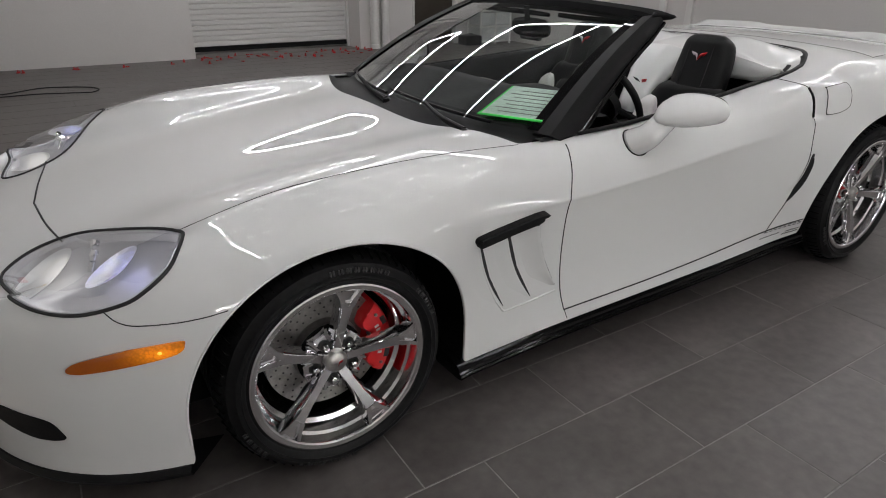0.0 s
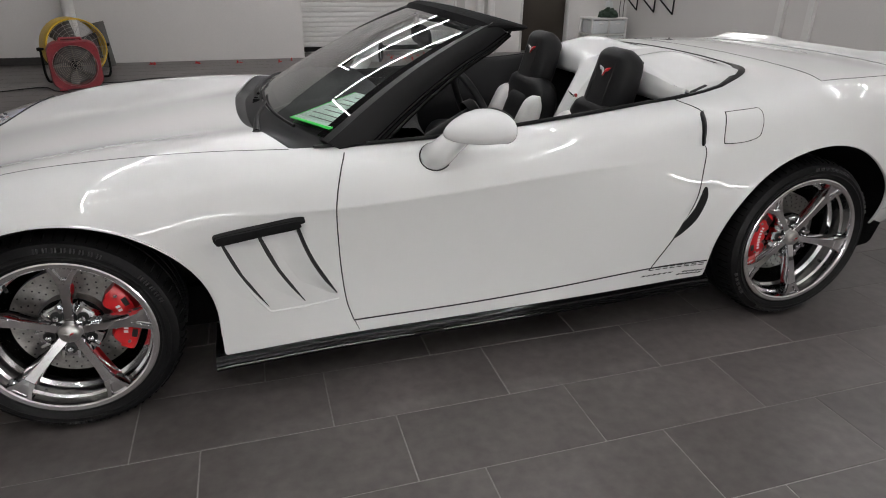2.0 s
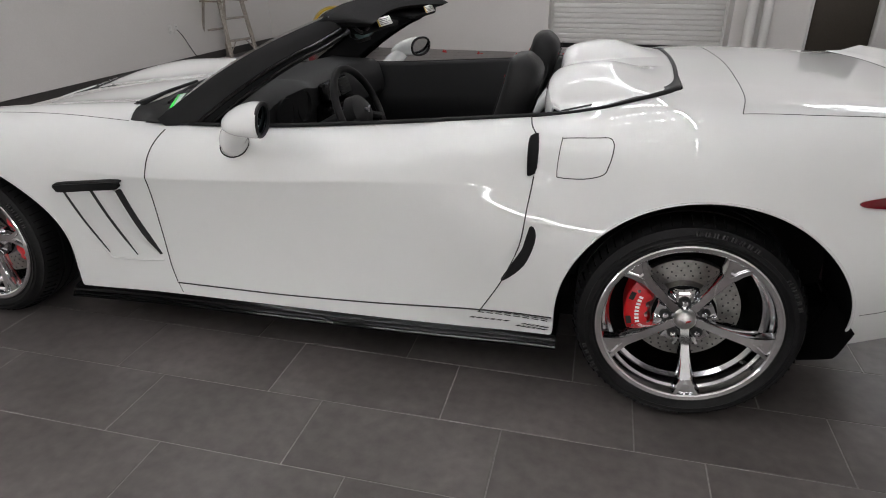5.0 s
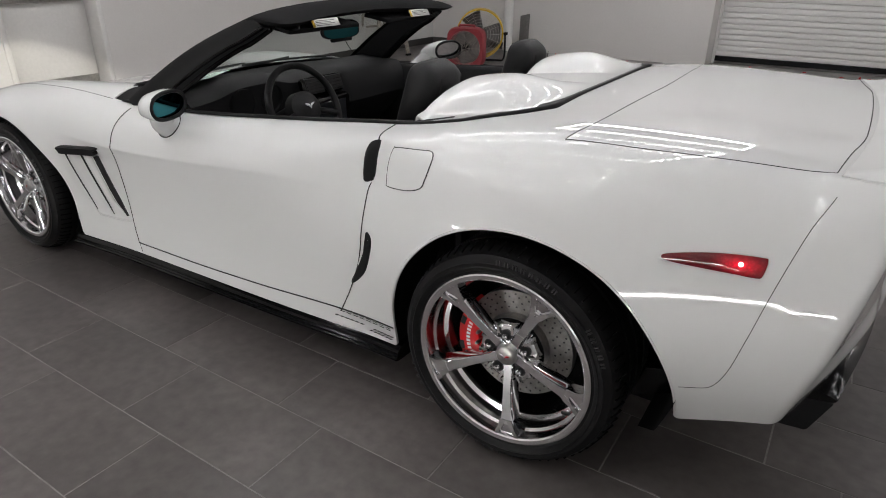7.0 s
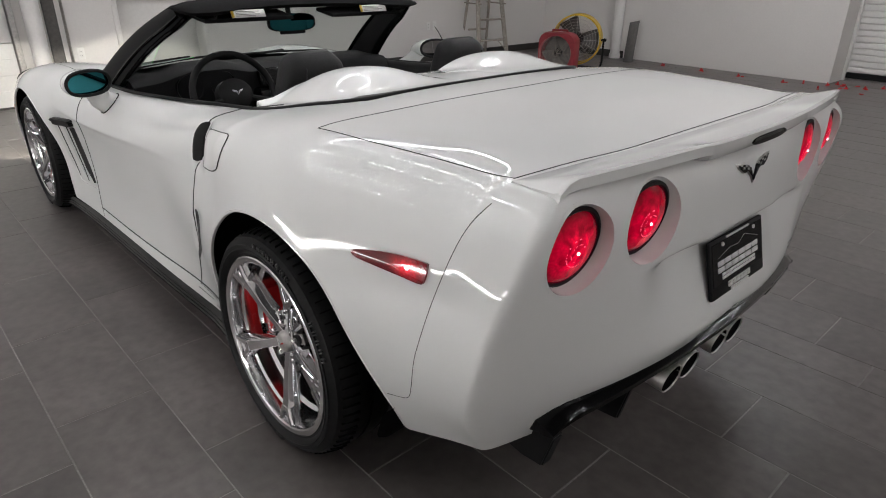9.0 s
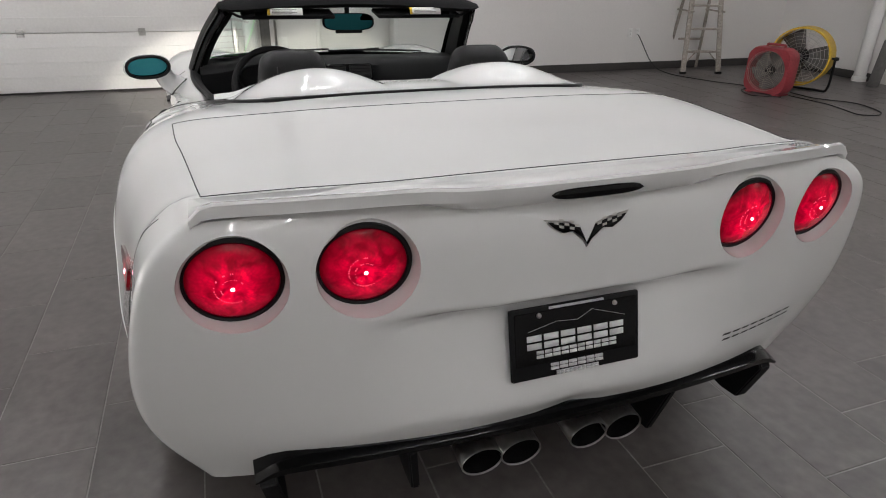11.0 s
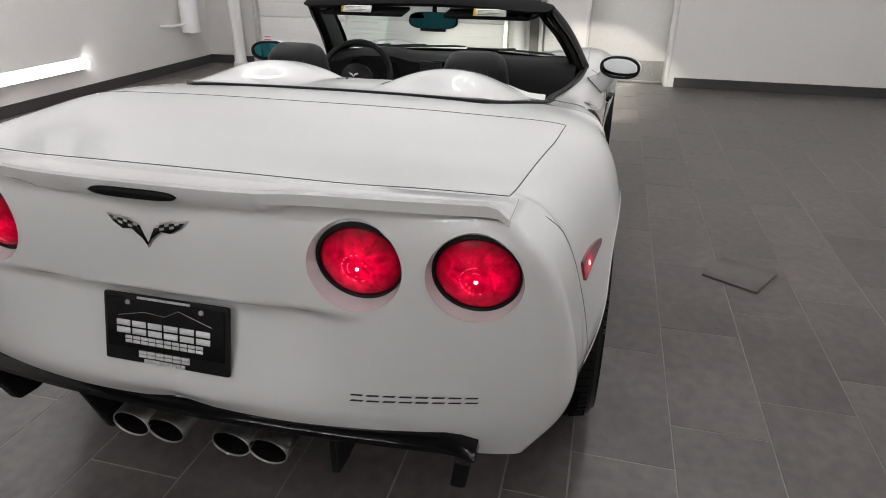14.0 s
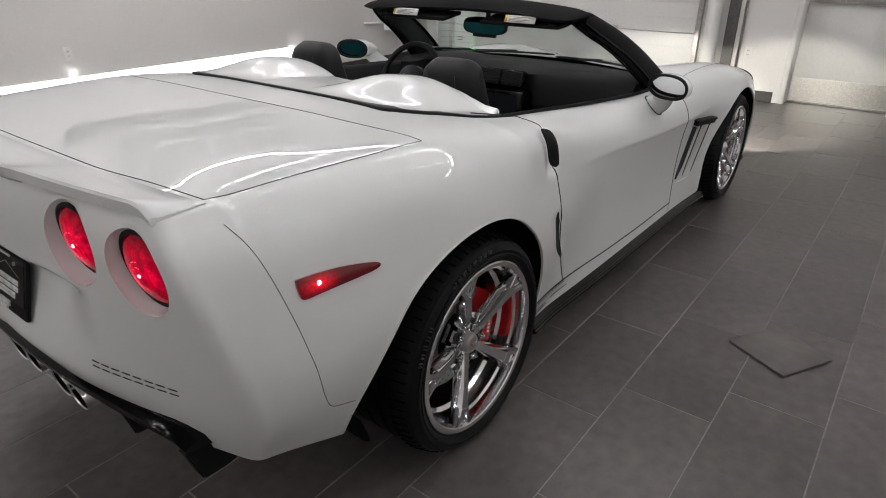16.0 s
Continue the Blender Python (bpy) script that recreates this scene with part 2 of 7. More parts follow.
# ---- the car ----
# q runs along the body: the nose from -1.2 to -0.2, the side from -0.2 to 2.85, the tail from 2.85 to 3.85
NOSE, TAIL = -0.2, 2.85
top_c = spline([-1.0, -0.9, -0.75, -0.57, -0.3, 0, 0.3, 0.6, 1.0, 2.2, 2.5, 2.8, 3.1, 3.36, 3.6], [0.47, 0.535, 0.59, 0.645, 0.712, 0.765, 0.805, 0.838, 0.855, 0.945, 0.975, 0.985, 0.982, 0.970, 0.965])
top_s = spline([-1.0, -0.8, -0.6, -0.32, 0, 0.4, 0.8, 1.1, 1.7, 2.2, 2.5, 2.76, 3.1, 3.36, 3.6], [0.45, 0.54, 0.645, 0.742, 0.795, 0.808, 0.806, 0.812, 0.850, 0.893, 0.936, 0.964, 0.962, 0.950, 0.94])
bulge = spline([-0.9, -0.5, 0, 0.4, 0.8, 1.2], [0.0, 0.012, 0.03, 0.03, 0.012, 0.0])

# levels down the side: half width and height over q
Q = [-1.2, -0.8, -0.5, -0.3, 0.0, 0.3, 0.45, 0.8, 1.2, 1.7, 2.1, 2.3, 2.7, 3.05, 3.3, 3.85]
LEVEL_Y = [spline(Q, v) for v in (
    (0.80, 0.80, 0.80, 0.79, 0.79, 0.79, 0.785, 0.775, 0.765, 0.735, 0.70, 0.71, 0.780, 0.800, 0.800, 0.800),
    (0.86, 0.86, 0.86, 0.86, 0.87, 0.865, 0.86, 0.845, 0.836, 0.826, 0.834, 0.850, 0.894, 0.884, 0.86, 0.84),
    (0.90, 0.90, 0.90, 0.91, 0.93, 0.91, 0.89, 0.868, 0.865, 0.862, 0.868, 0.884, 0.940, 0.896, 0.87, 0.85),
    (0.92, 0.92, 0.92, 0.935, 0.95, 0.92, 0.882, 0.857, 0.852, 0.854, 0.888, 0.915, 0.968, 0.960, 0.93, 0.90),
    (0.92, 0.92, 0.92, 0.94, 0.95, 0.91, 0.868, 0.844, 0.840, 0.843, 0.874, 0.908, 0.964, 0.952, 0.93, 0.90),
    (0.91, 0.91, 0.91, 0.925, 0.94, 0.90, 0.868, 0.860, 0.858, 0.856, 0.852, 0.872, 0.935, 0.865, 0.845, 0.845))]
LEVEL_Z = [None] + [spline(Q, v) for v in (
    (0.46, 0.60, 0.675, 0.72, 0.765, 0.77, 0.76, 0.745, 0.750, 0.792, 0.862, 0.886, 0.898, 0.892, 0.885, 0.885),
    (0.44, 0.55, 0.60, 0.64, 0.69, 0.68, 0.66, 0.642, 0.662, 0.700, 0.722, 0.735, 0.755, 0.74, 0.74, 0.77),
    (0.40, 0.44, 0.48, 0.51, 0.56, 0.56, 0.565, 0.572, 0.568, 0.58, 0.575, 0.58, 0.60, 0.59, 0.59, 0.64),
    (0.31, 0.33, 0.34, 0.36, 0.40, 0.39, 0.38, 0.37, 0.37, 0.38, 0.40, 0.42, 0.45, 0.45, 0.46, 0.53),
    (0.150, 0.150, 0.160, 0.18, 0.185, 0.165, 0.165, 0.175, 0.18, 0.187, 0.198, 0.215, 0.250, 0.264, 0.313, 0.472))]
NOSE_X = (-0.93, -0.945, -0.955, -0.96, -0.955, -0.93)
TAIL_X = (3.50, 3.53, 3.542, 3.556, 3.574, 3.545)


CREASE = ((3.472, 0.728), (3.492, 0.802), (3.466, 0.850), (3.430, 0.869), (3.396, 0.847), (3.372, 0.768))


def tail_plan(u, k):
    """The tail from above: a tapering flank up to a crease, then a bowed rear face."""
    xc, yc = CREASE[k]
    y0 = float(LEVEL_Y[k](TAIL))
    if u < 0.5:
        s = u / 0.5
        return TAIL + (xc - TAIL) * s, y0 + (yc - y0) * (1 - (1 - s) ** (1.3 if k < 2 else 1.6 if k == 2 else 1.35))
    s = (u - 0.5) / 0.5
    return xc + (TAIL_X[k] - xc) * (1 - (1 - s) ** 2), yc * (1 - s)


def column(q, k):
    """A level's point at q: x and half width."""
    y = float(LEVEL_Y[k](q))
    if q < NOSE:
        a = min(1.0, NOSE - q) * math.pi / 2
        p = 2.3
        return NOSE + (NOSE_X[k] - NOSE) * math.sin(a) ** (2 / p), y * max(0.0, math.cos(a)) ** (2 / p)
    if q > TAIL:
        u = min(1.0, q - TAIL)
        near = [tail_plan(max(0.0, min(1.0, u + d)), k) for d in (-0.015, -0.01, -0.005, 0.0, 0.005, 0.01, 0.015)] if 0.015 < u < 0.985 else [tail_plan(u, k)]
        return sum(p[0] for p in near) / len(near), sum(p[1] for p in near) / len(near)
    return q, y


def top_z(x, y):
    """The height of the upper body."""
    half = float(LEVEL_Y[0](x))
    w = min(1.05, abs(y) / half)
    c, s = float(top_c(x)), float(top_s(x))
    z = c + (s - c) * w ** 2.2
    z += float(bulge(x)) * math.exp(-((w - 0.80) / 0.16) ** 2) - 0.5 * float(bulge(x)) * math.exp(-((w - 0.45) / 0.2) ** 2)
    return z


def catmull(points, steps):
    """Points along a smooth line through points, steps to a stretch."""
    p = [2 * points[0] - points[1], *points, 2 * points[-1] - points[-2]]
    out = []
    for i in range(1, len(p) - 2):
        n = steps[i - 1]
        for k in range(n):
            t = k / n
            a, b, c, d = p[i - 1:i + 3]
            out.append(0.5 * ((2 * b) + (c - a) * t + (2 * a - 5 * b + 4 * c - d) * t * t + (3 * b - a - 3 * c + d) * t ** 3))
    out.append(points[-1])
    return out


SIDE_STEPS = (6, 9, 9, 9, 8)
TOP_ROWS = 26


def section(q):
    """The half section at q, from the middle of the roofless top down to the sill."""
    x0, y0 = column(q, 0)
    rows = []
    for j in range(TOP_ROWS):
        w = j / TOP_ROWS
        w = 1 - (1 - w) ** 1.25
        y = w * y0
        rows.append(Vector((x0, y, top_z(x0, y))))
    ctrl = [Vector((x0, y0, top_z(x0, y0)))]
    for k in range(1, 6):
        x, y = column(q, k)
        ctrl.append(Vector((x, y, float(LEVEL_Z[k](q)))))
    prev = Vector(rows[-1])
    pts = catmull([prev, *ctrl], (1, *SIDE_STEPS))[1:]
    for p in pts:
        plate_pocket(p)
    return rows + pts


def plate_pocket(p):
    """Sets the tail back under its cross crease, round the plate."""
    if p.x > 3.3 and 0.5 < p.z < 0.734:
        wide = max(0.0, min(1.0, (0.47 - abs(p.y)) / 0.2))
        wide = wide * wide * (3 - 2 * wide)
        deep = max(0.0, min(1.0, (p.z - 0.50) / 0.215)) * min(1.0, (0.734 - p.z) / 0.014)
        p.x -= 0.050 * wide * deep


def cut(bm, inside, keep_smooth=True):
    """Cuts a hole where inside(point) is below nought, with a clean edge."""
    val = {v: inside(v.co) for v in bm.verts}
    done = set()
    for e in list(bm.edges):
        a, b = e.verts
        fa, fb = val[a], val[b]
        if fa * fb < 0:
            t = fa / (fa - fb)
            v, s = (a, t) if t < 0.5 else (b, 1 - t)
            o = b if v is a else a
            if v not in done:
                v.co = v.co.lerp(o.co, s)
                val[v] = 0.0
                done.add(v)
    eps = 1e-9
    split = [f for f in bm.faces if any(val[v] < -eps for v in f.verts) and any(val[v] > eps for v in f.verts)]
    for f in split:
        vs = list(f.verts)
        zero = [v for v in vs if abs(val[v]) <= eps]
        if len(vs) == 4 and len(zero) == 2 and (vs.index(zero[1]) - vs.index(zero[0])) % 4 == 2:
            bmesh.utils.face_split(f, zero[0], zero[1])
    gone = [f for f in bm.faces if sum(val[v] for v in f.verts) < 0]
    bmesh.ops.delete(bm, geom=gone, context="FACES")
    bmesh.ops.delete(bm, geom=[v for v in bm.verts if not v.link_faces], context="VERTS")


HUB_F, HUB_R = (0.0, 0.325), (2.685, 0.338)
ARCH_F, ARCH_R = (0.014, 0.30, 0.416, 0.39), (2.715, 0.31, 0.430, 0.432)


def arch_hole(x, z, rx, rz):
    def inside(p):
        if abs(p.y) < 0.45 or p.z > 0.80:
            return 1.0
        if p.z < z:
            return abs(p.x - x) / rx - 1
        return math.hypot((p.x - x) / rx, (p.z - z) / rz) - 1

    return inside


def cockpit_hole(p):
    if p.z < 0.7:
        return 1.0
    y = abs(p.y)
    half = float(LEVEL_Y[0](p.x)) - 0.035
    front = 0.540 + 0.162 * (y / 0.742) ** 2.6
    side = y - half
    return max(side, front - p.x, p.x - 2.62, (p.x - 2.2) * 0.35 + y - 0.665)


def scoop(p):
    """Hollows behind the door handle and the haunch duct."""
    for x0, length, z0, z1, deep, lean in ((2.172, 0.105, 0.742, 0.886, 0.036, 0.0), (2.195, 0.085, 0.43, 0.615, 0.010, 0.55)):
        x = p.x - x0 - lean * (p.z - z1) if lean else p.x - x0
        if 0 <= x < length and z0 < p.z < z1:
            edge = min(1.0, min(p.z - z0, z1 - p.z) / 0.02)
            p.y -= math.copysign(deep * min(1.0, x / 0.02) * (1 - x / length) * edge, p.y)


crease_deep = spline([0.45, 0.80, 1.3, 1.75, 2.15], [0.0, 0.007, 0.0075, 0.005, 0.0])


def crease(p, rows):
    """The sharp line along the door: a lip that falls away quickly below."""
    if 0.45 < p.x < 2.15 and abs(p.y) > 0.6:
        p.y += math.copysign(float(crease_deep(p.x)) * (math.exp(rows / 5.0) if rows <= 0 else math.exp(-rows / 1.3)), p.y)


def car_shell():
    qs = list(np.linspace(-1.2, NOSE, 46)[:-1]) + list(np.linspace(NOSE, TAIL, 150)[:-1]) + list(np.linspace(TAIL, 3.85, 111))
    sec = [section(float(q)) for q in qs]
    bm = bmesh.new()
    row_of = bm.verts.layers.int.new("row")
    for grid, turned in ((add_grid(bm, sec), False), (add_grid(bm, [[Vector((p.x, -p.y, p.z)) for p in reversed(s)] for s in sec]), True)):
        for line in grid:
            for k, v in enumerate(line):
                v[row_of] = len(line) - 1 - k if turned else k
    bmesh.ops.remove_doubles(bm, verts=bm.verts, dist=0.0008)
    for k in range(22):
        bmesh.ops.smooth_vert(bm, verts=[v for v in bm.verts if v.co.x < 3.36 - 0.012 * k and not v.is_boundary], factor=0.5, use_axis_x=True, use_axis_y=True, use_axis_z=True)
    flank = [v for v in bm.verts if 2.38 < v.co.x < 3.34 and abs(v.co.y) > 0.45 and v.co.z > 0.60 and not v.is_boundary]
    for k in range(36):
        bmesh.ops.smooth_vert(bm, verts=flank, factor=0.5, use_axis_x=False, use_axis_y=True, use_axis_z=True)
    for v in bm.verts:
        scoop(v.co)
        crease(v.co, v[row_of] - TOP_ROWS - SIDE_STEPS[0] - SIDE_STEPS[1])
    bmesh.ops.recalc_face_normals(bm, faces=bm.faces)
    cut(bm, arch_hole(*ARCH_F))
    cut(bm, arch_hole(*ARCH_R))
    return bm




def cuts(bm):
    cut(bm, arch_hole(*ARCH_F))
    cut(bm, arch_hole(*ARCH_R))
    cut(bm, cockpit_hole)
    for y, z, r, _, _ in LAMPS:
        for side in (-1, 1):
            cut(bm, lambda p, y=y * side, z=z, r=r: math.hypot(p.y - y, p.z - z) - r if p.x > 3.3 else 1.0)
    for side in (-1, 1):
        cut(bm, lambda p, s=side: headlight_edge(p, s))
    return bm


LAMPS = ((0.435, 0.843, 0.095, 0.438, 3.490), (0.666, 0.837, 0.093, 0.666, 3.471))
# the headlight's outline, seen along its own axis
HL_AXIS = Vector((-0.50, -0.55, 0.67)).normalized()
HL_U = Vector((0, 0, 1)).cross(HL_AXIS).normalized()
HL_V = HL_AXIS.cross(HL_U)
HL_MID = Vector((-0.53, -0.64, 0.66))
HL_POINTS = [(-0.716, -0.494, 0.596), (-0.701, -0.424, 0.601), (-0.624, -0.383, 0.627), (-0.514, -0.427, 0.661), (-0.405, -0.617, 0.72), (-0.332, -0.741, 0.744), (-0.327, -0.79, 0.743),
             (-0.372, -0.855, 0.709), (-0.441, -0.863, 0.66), (-0.5, -0.847, 0.634), (-0.577, -0.81, 0.618), (-0.649, -0.755, 0.625), (-0.69, -0.66, 0.628)]
HL_FLAT = [((Vector(p) - HL_MID).dot(HL_U), (Vector(p) - HL_MID).dot(HL_V)) for p in HL_POINTS]


def smooth_loop(flat, steps):
    """A closed smooth line through flat points."""
    n = len(flat)
    out = []
    for k in range(steps):
        s = k / steps * n
        i, t = int(s), s - int(s)
        a, b, c, d = (Vector(flat[(i + m) % n]) for m in (-1, 0, 1, 2))
        out.append(0.5 * ((2 * b) + (c - a) * t + (2 * a - 5 * b + 4 * c - d) * t * t + (3 * b - a - 3 * c + d) * t ** 3))
    return out


HL_LOOP = smooth_loop(HL_FLAT, 72)


def loop_distance(loop, u, v):
    """Signed distance to a closed flat line, below nought inside."""
    best, inside = 1e9, False
    n = len(loop)
    for i in range(n):
        a, b = loop[i], loop[(i + 1) % n]
        if (a[1] > v) != (b[1] > v) and u < (b[0] - a[0]) * (v - a[1]) / (b[1] - a[1]) + a[0]:
            inside = not inside
        dx, dy = b[0] - a[0], b[1] - a[1]
        t = max(0.0, min(1.0, ((u - a[0]) * dx + (v - a[1]) * dy) / (dx * dx + dy * dy + 1e-12)))
        best = min(best, math.hypot(u - a[0] - t * dx, v - a[1] - t * dy))
    return -best if inside else best


def headlight_edge(p, side):
    if p.x > -0.25 or p.y * side < 0.3 or p.z < 0.55:
        return 1.0
    q = Vector((p.x, -p.y * side, p.z)) - HL_MID
    return loop_distance(HL_LOOP, q.dot(HL_U), q.dot(HL_V))


car = holder("convertible_car", pose(0, 0, 0))
tagged(car, "glossy white two-seat convertible sports car with chrome wheels, roof down", "car")
whole = car_shell()
SURFACE = BVHTree.FromBMesh(whole)
cuts(whole)
for edge in whole.edges:
    edge.smooth = len(edge.link_faces) != 1
shell = part("body", whole, PAINT, car, "", None)
mod = shell.modifiers.new("fairing", "SUBSURF")
mod.levels = mod.render_levels = 2
mod = shell.modifiers.new("thickness", "SOLIDIFY")
mod.thickness, mod.offset, mod.use_rim_only = 0.008, -1, True


# ---- laying things on the body ----
def onto(start, way):
    p, n, *_ = SURFACE.ray_cast(Vector(start), Vector(way).normalized())
    if p is None:
        p, n, *_ = SURFACE.find_nearest(Vector(start))
    if n.dot(Vector(way)) > 0:
        n = -n
    return p, n


def from_side(x, z, side=-1):
    return onto((x, side * 2, z), (0, -side, 0))


def from_top(x, y):
    return onto((x, y, 2), (0, 0, -1))


def from_rear(y, z):
    return onto((5, y, z), (-1, 0, 0))


def seam(keys, how, width=0.0022, steps=40, name="panel_gap", mat=None, lift=0.0, **more):
    """A dark joint along the body through flat keys."""
    s = np.linspace(0, len(keys) - 1, steps)
    t = np.arange(len(keys))
    a, b = (spline(t, [k[i] for k in keys])(s) for i in range(2))
    pts = []
    for u, v in zip(a, b):
        p, n = how(float(u), float(v), **more)
        pts.append(p + n * lift)
    return part(name, tube(pts, width, 6), mat or SEAM, car, "thin dark joint between panels" if name == "panel_gap" else "")


def pad(loop, how, height=0.006, edge=0.0, rings=5, dome=0.0, sink=0.004, **more):
    """A plate that follows the body inside a flat outline, domed and with a skirt."""
    mid = sum((Vector(p) for p in loop), Vector((0, 0))) / len(loop)
    bm = bmesh.new()
    rows = []
    for k in range(rings + 1):
        f = 1 - k / rings
        row = []
        for p in loop:
            q = mid + (Vector(p) - mid) * max(f, 0.02)
            c, n = how(q.x, q.y, **more)
            row.append(c + n * (height + dome * (1 - f * f)))
        rows.append(row)
    skirt = []
    for p in loop:
        c, n = how(p[0], p[1], **more)
        skirt.append(c - n * sink)
    add_grid(bm, [skirt, *rows], False, True)
    bm.verts.ensure_lookup_table()
    bm.faces.new(bm.verts[-len(loop):])
    return bm


# ---- glass that mirrors at a slant ----
def glass(name, tint):
    m = bpy.data.materials.new(name)
    m.use_nodes = True
    t = m.node_tree
    t.nodes.remove(t.nodes["Principled BSDF"])
    see, shine, mix, slant, power, scale = (t.nodes.new("ShaderNode" + k) for k in ("BsdfTransparent", "BsdfGlossy", "MixShader", "LayerWeight", "Math", "MapRange"))
    see.inputs[0].default_value = (*tint, 1)
    shine.inputs["Roughness"].default_value = 0.0
    slant.inputs["Blend"].default_value = 0.5
    power.operation = "POWER"
    power.inputs[1].default_value = 3.6
    scale.inputs["To Min"].default_value, scale.inputs["To Max"].default_value = 0.08, 1.0
    t.links.new(slant.outputs["Facing"], power.inputs[0])
    t.links.new(power.outputs[0], scale.inputs["Value"])
    t.links.new(scale.outputs[0], mix.inputs[0])
    t.links.new(see.outputs[0], mix.inputs[1])
    t.links.new(shine.outputs[0], mix.inputs[2])
    t.links.new(mix.outputs[0], t.nodes["Material Output"].inputs[0])
    return m


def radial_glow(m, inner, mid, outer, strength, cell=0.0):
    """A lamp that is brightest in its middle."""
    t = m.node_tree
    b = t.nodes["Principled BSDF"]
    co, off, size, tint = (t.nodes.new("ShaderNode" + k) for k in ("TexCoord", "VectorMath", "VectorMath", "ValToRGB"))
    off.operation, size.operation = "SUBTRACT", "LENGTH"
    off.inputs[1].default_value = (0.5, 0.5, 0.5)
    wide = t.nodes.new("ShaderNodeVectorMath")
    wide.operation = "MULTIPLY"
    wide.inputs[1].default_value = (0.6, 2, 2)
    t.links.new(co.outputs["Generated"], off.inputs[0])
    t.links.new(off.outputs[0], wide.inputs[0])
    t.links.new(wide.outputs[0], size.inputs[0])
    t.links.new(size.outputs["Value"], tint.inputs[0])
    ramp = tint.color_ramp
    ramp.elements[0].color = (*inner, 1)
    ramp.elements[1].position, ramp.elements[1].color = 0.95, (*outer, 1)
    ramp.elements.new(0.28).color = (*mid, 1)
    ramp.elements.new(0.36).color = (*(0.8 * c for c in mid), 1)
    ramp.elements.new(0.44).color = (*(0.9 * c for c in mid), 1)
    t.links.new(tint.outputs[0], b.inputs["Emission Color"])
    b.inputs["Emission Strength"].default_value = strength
    if cell:
        dots, level = t.nodes.new("ShaderNodeTexVoronoi"), t.nodes.new("ShaderNodeMapRange")
        dots.inputs["Scale"].default_value = cell
        level.inputs["To Min"].default_value, level.inputs["To Max"].default_value = 1.15 * strength, 0.75 * strength
        t.links.new(co.outputs["Object"], dots.inputs["Vector"])
        t.links.new(dots.outputs["Distance"], level.inputs["Value"])
        # flutes round the rim
        axes, back, turn, wave, flute, both = (t.nodes.new("ShaderNode" + k) for k in ("SeparateXYZ", "CombineXYZ", "TexGradient", "Math", "MapRange", "Math"))
        turn.gradient_type = "RADIAL"
        t.links.new(off.outputs[0], axes.inputs[0])
        t.links.new(axes.outputs["Y"], back.inputs["X"])
        t.links.new(axes.outputs["Z"], back.inputs["Y"])
        t.links.new(back.outputs[0], turn.inputs[0])
        many = t.nodes.new("ShaderNodeMath")
        many.operation = "MULTIPLY"
        many.inputs[1].default_value = 2 * math.pi * 44
        t.links.new(turn.outputs["Fac"], many.inputs[0])
        wave.operation = "SINE"
        t.links.new(many.outputs[0], wave.inputs[0])
        flute.inputs["From Min"].default_value, flute.inputs["From Max"].default_value = -1, 1
        flute.inputs["To Min"].default_value, flute.inputs["To Max"].default_value = 0.95, 1.04
        t.links.new(wave.outputs[0], flute.inputs["Value"])
        both.operation = "MULTIPLY"
        t.links.new(level.outputs[0], both.inputs[0])
        t.links.new(flute.outputs[0], both.inputs[1])
        # uneven facets of the reflector behind the lens
        facet, deep, patch = (t.nodes.new("ShaderNode" + k) for k in ("TexNoise", "MapRange", "Math"))
        facet.inputs["Scale"].default_value, facet.inputs["Detail"].default_value = 26.0, 2.0
        facet.inputs["Distortion"].default_value = 1.4
        deep.inputs["From Min"].default_value, deep.inputs["From Max"].default_value = 0.32, 0.68
        deep.inputs["To Min"].default_value, deep.inputs["To Max"].default_value = 0.40, 1.50
        t.links.new(co.outputs["Object"], facet.inputs["Vector"])
        t.links.new(facet.outputs["Fac"], deep.inputs["Value"])
        patch.operation = "MULTIPLY"
        t.links.new(both.outputs[0], patch.inputs[0])
        t.links.new(deep.outputs[0], patch.inputs[1])
        t.links.new(patch.outputs[0], b.inputs["Emission Strength"])
    return m


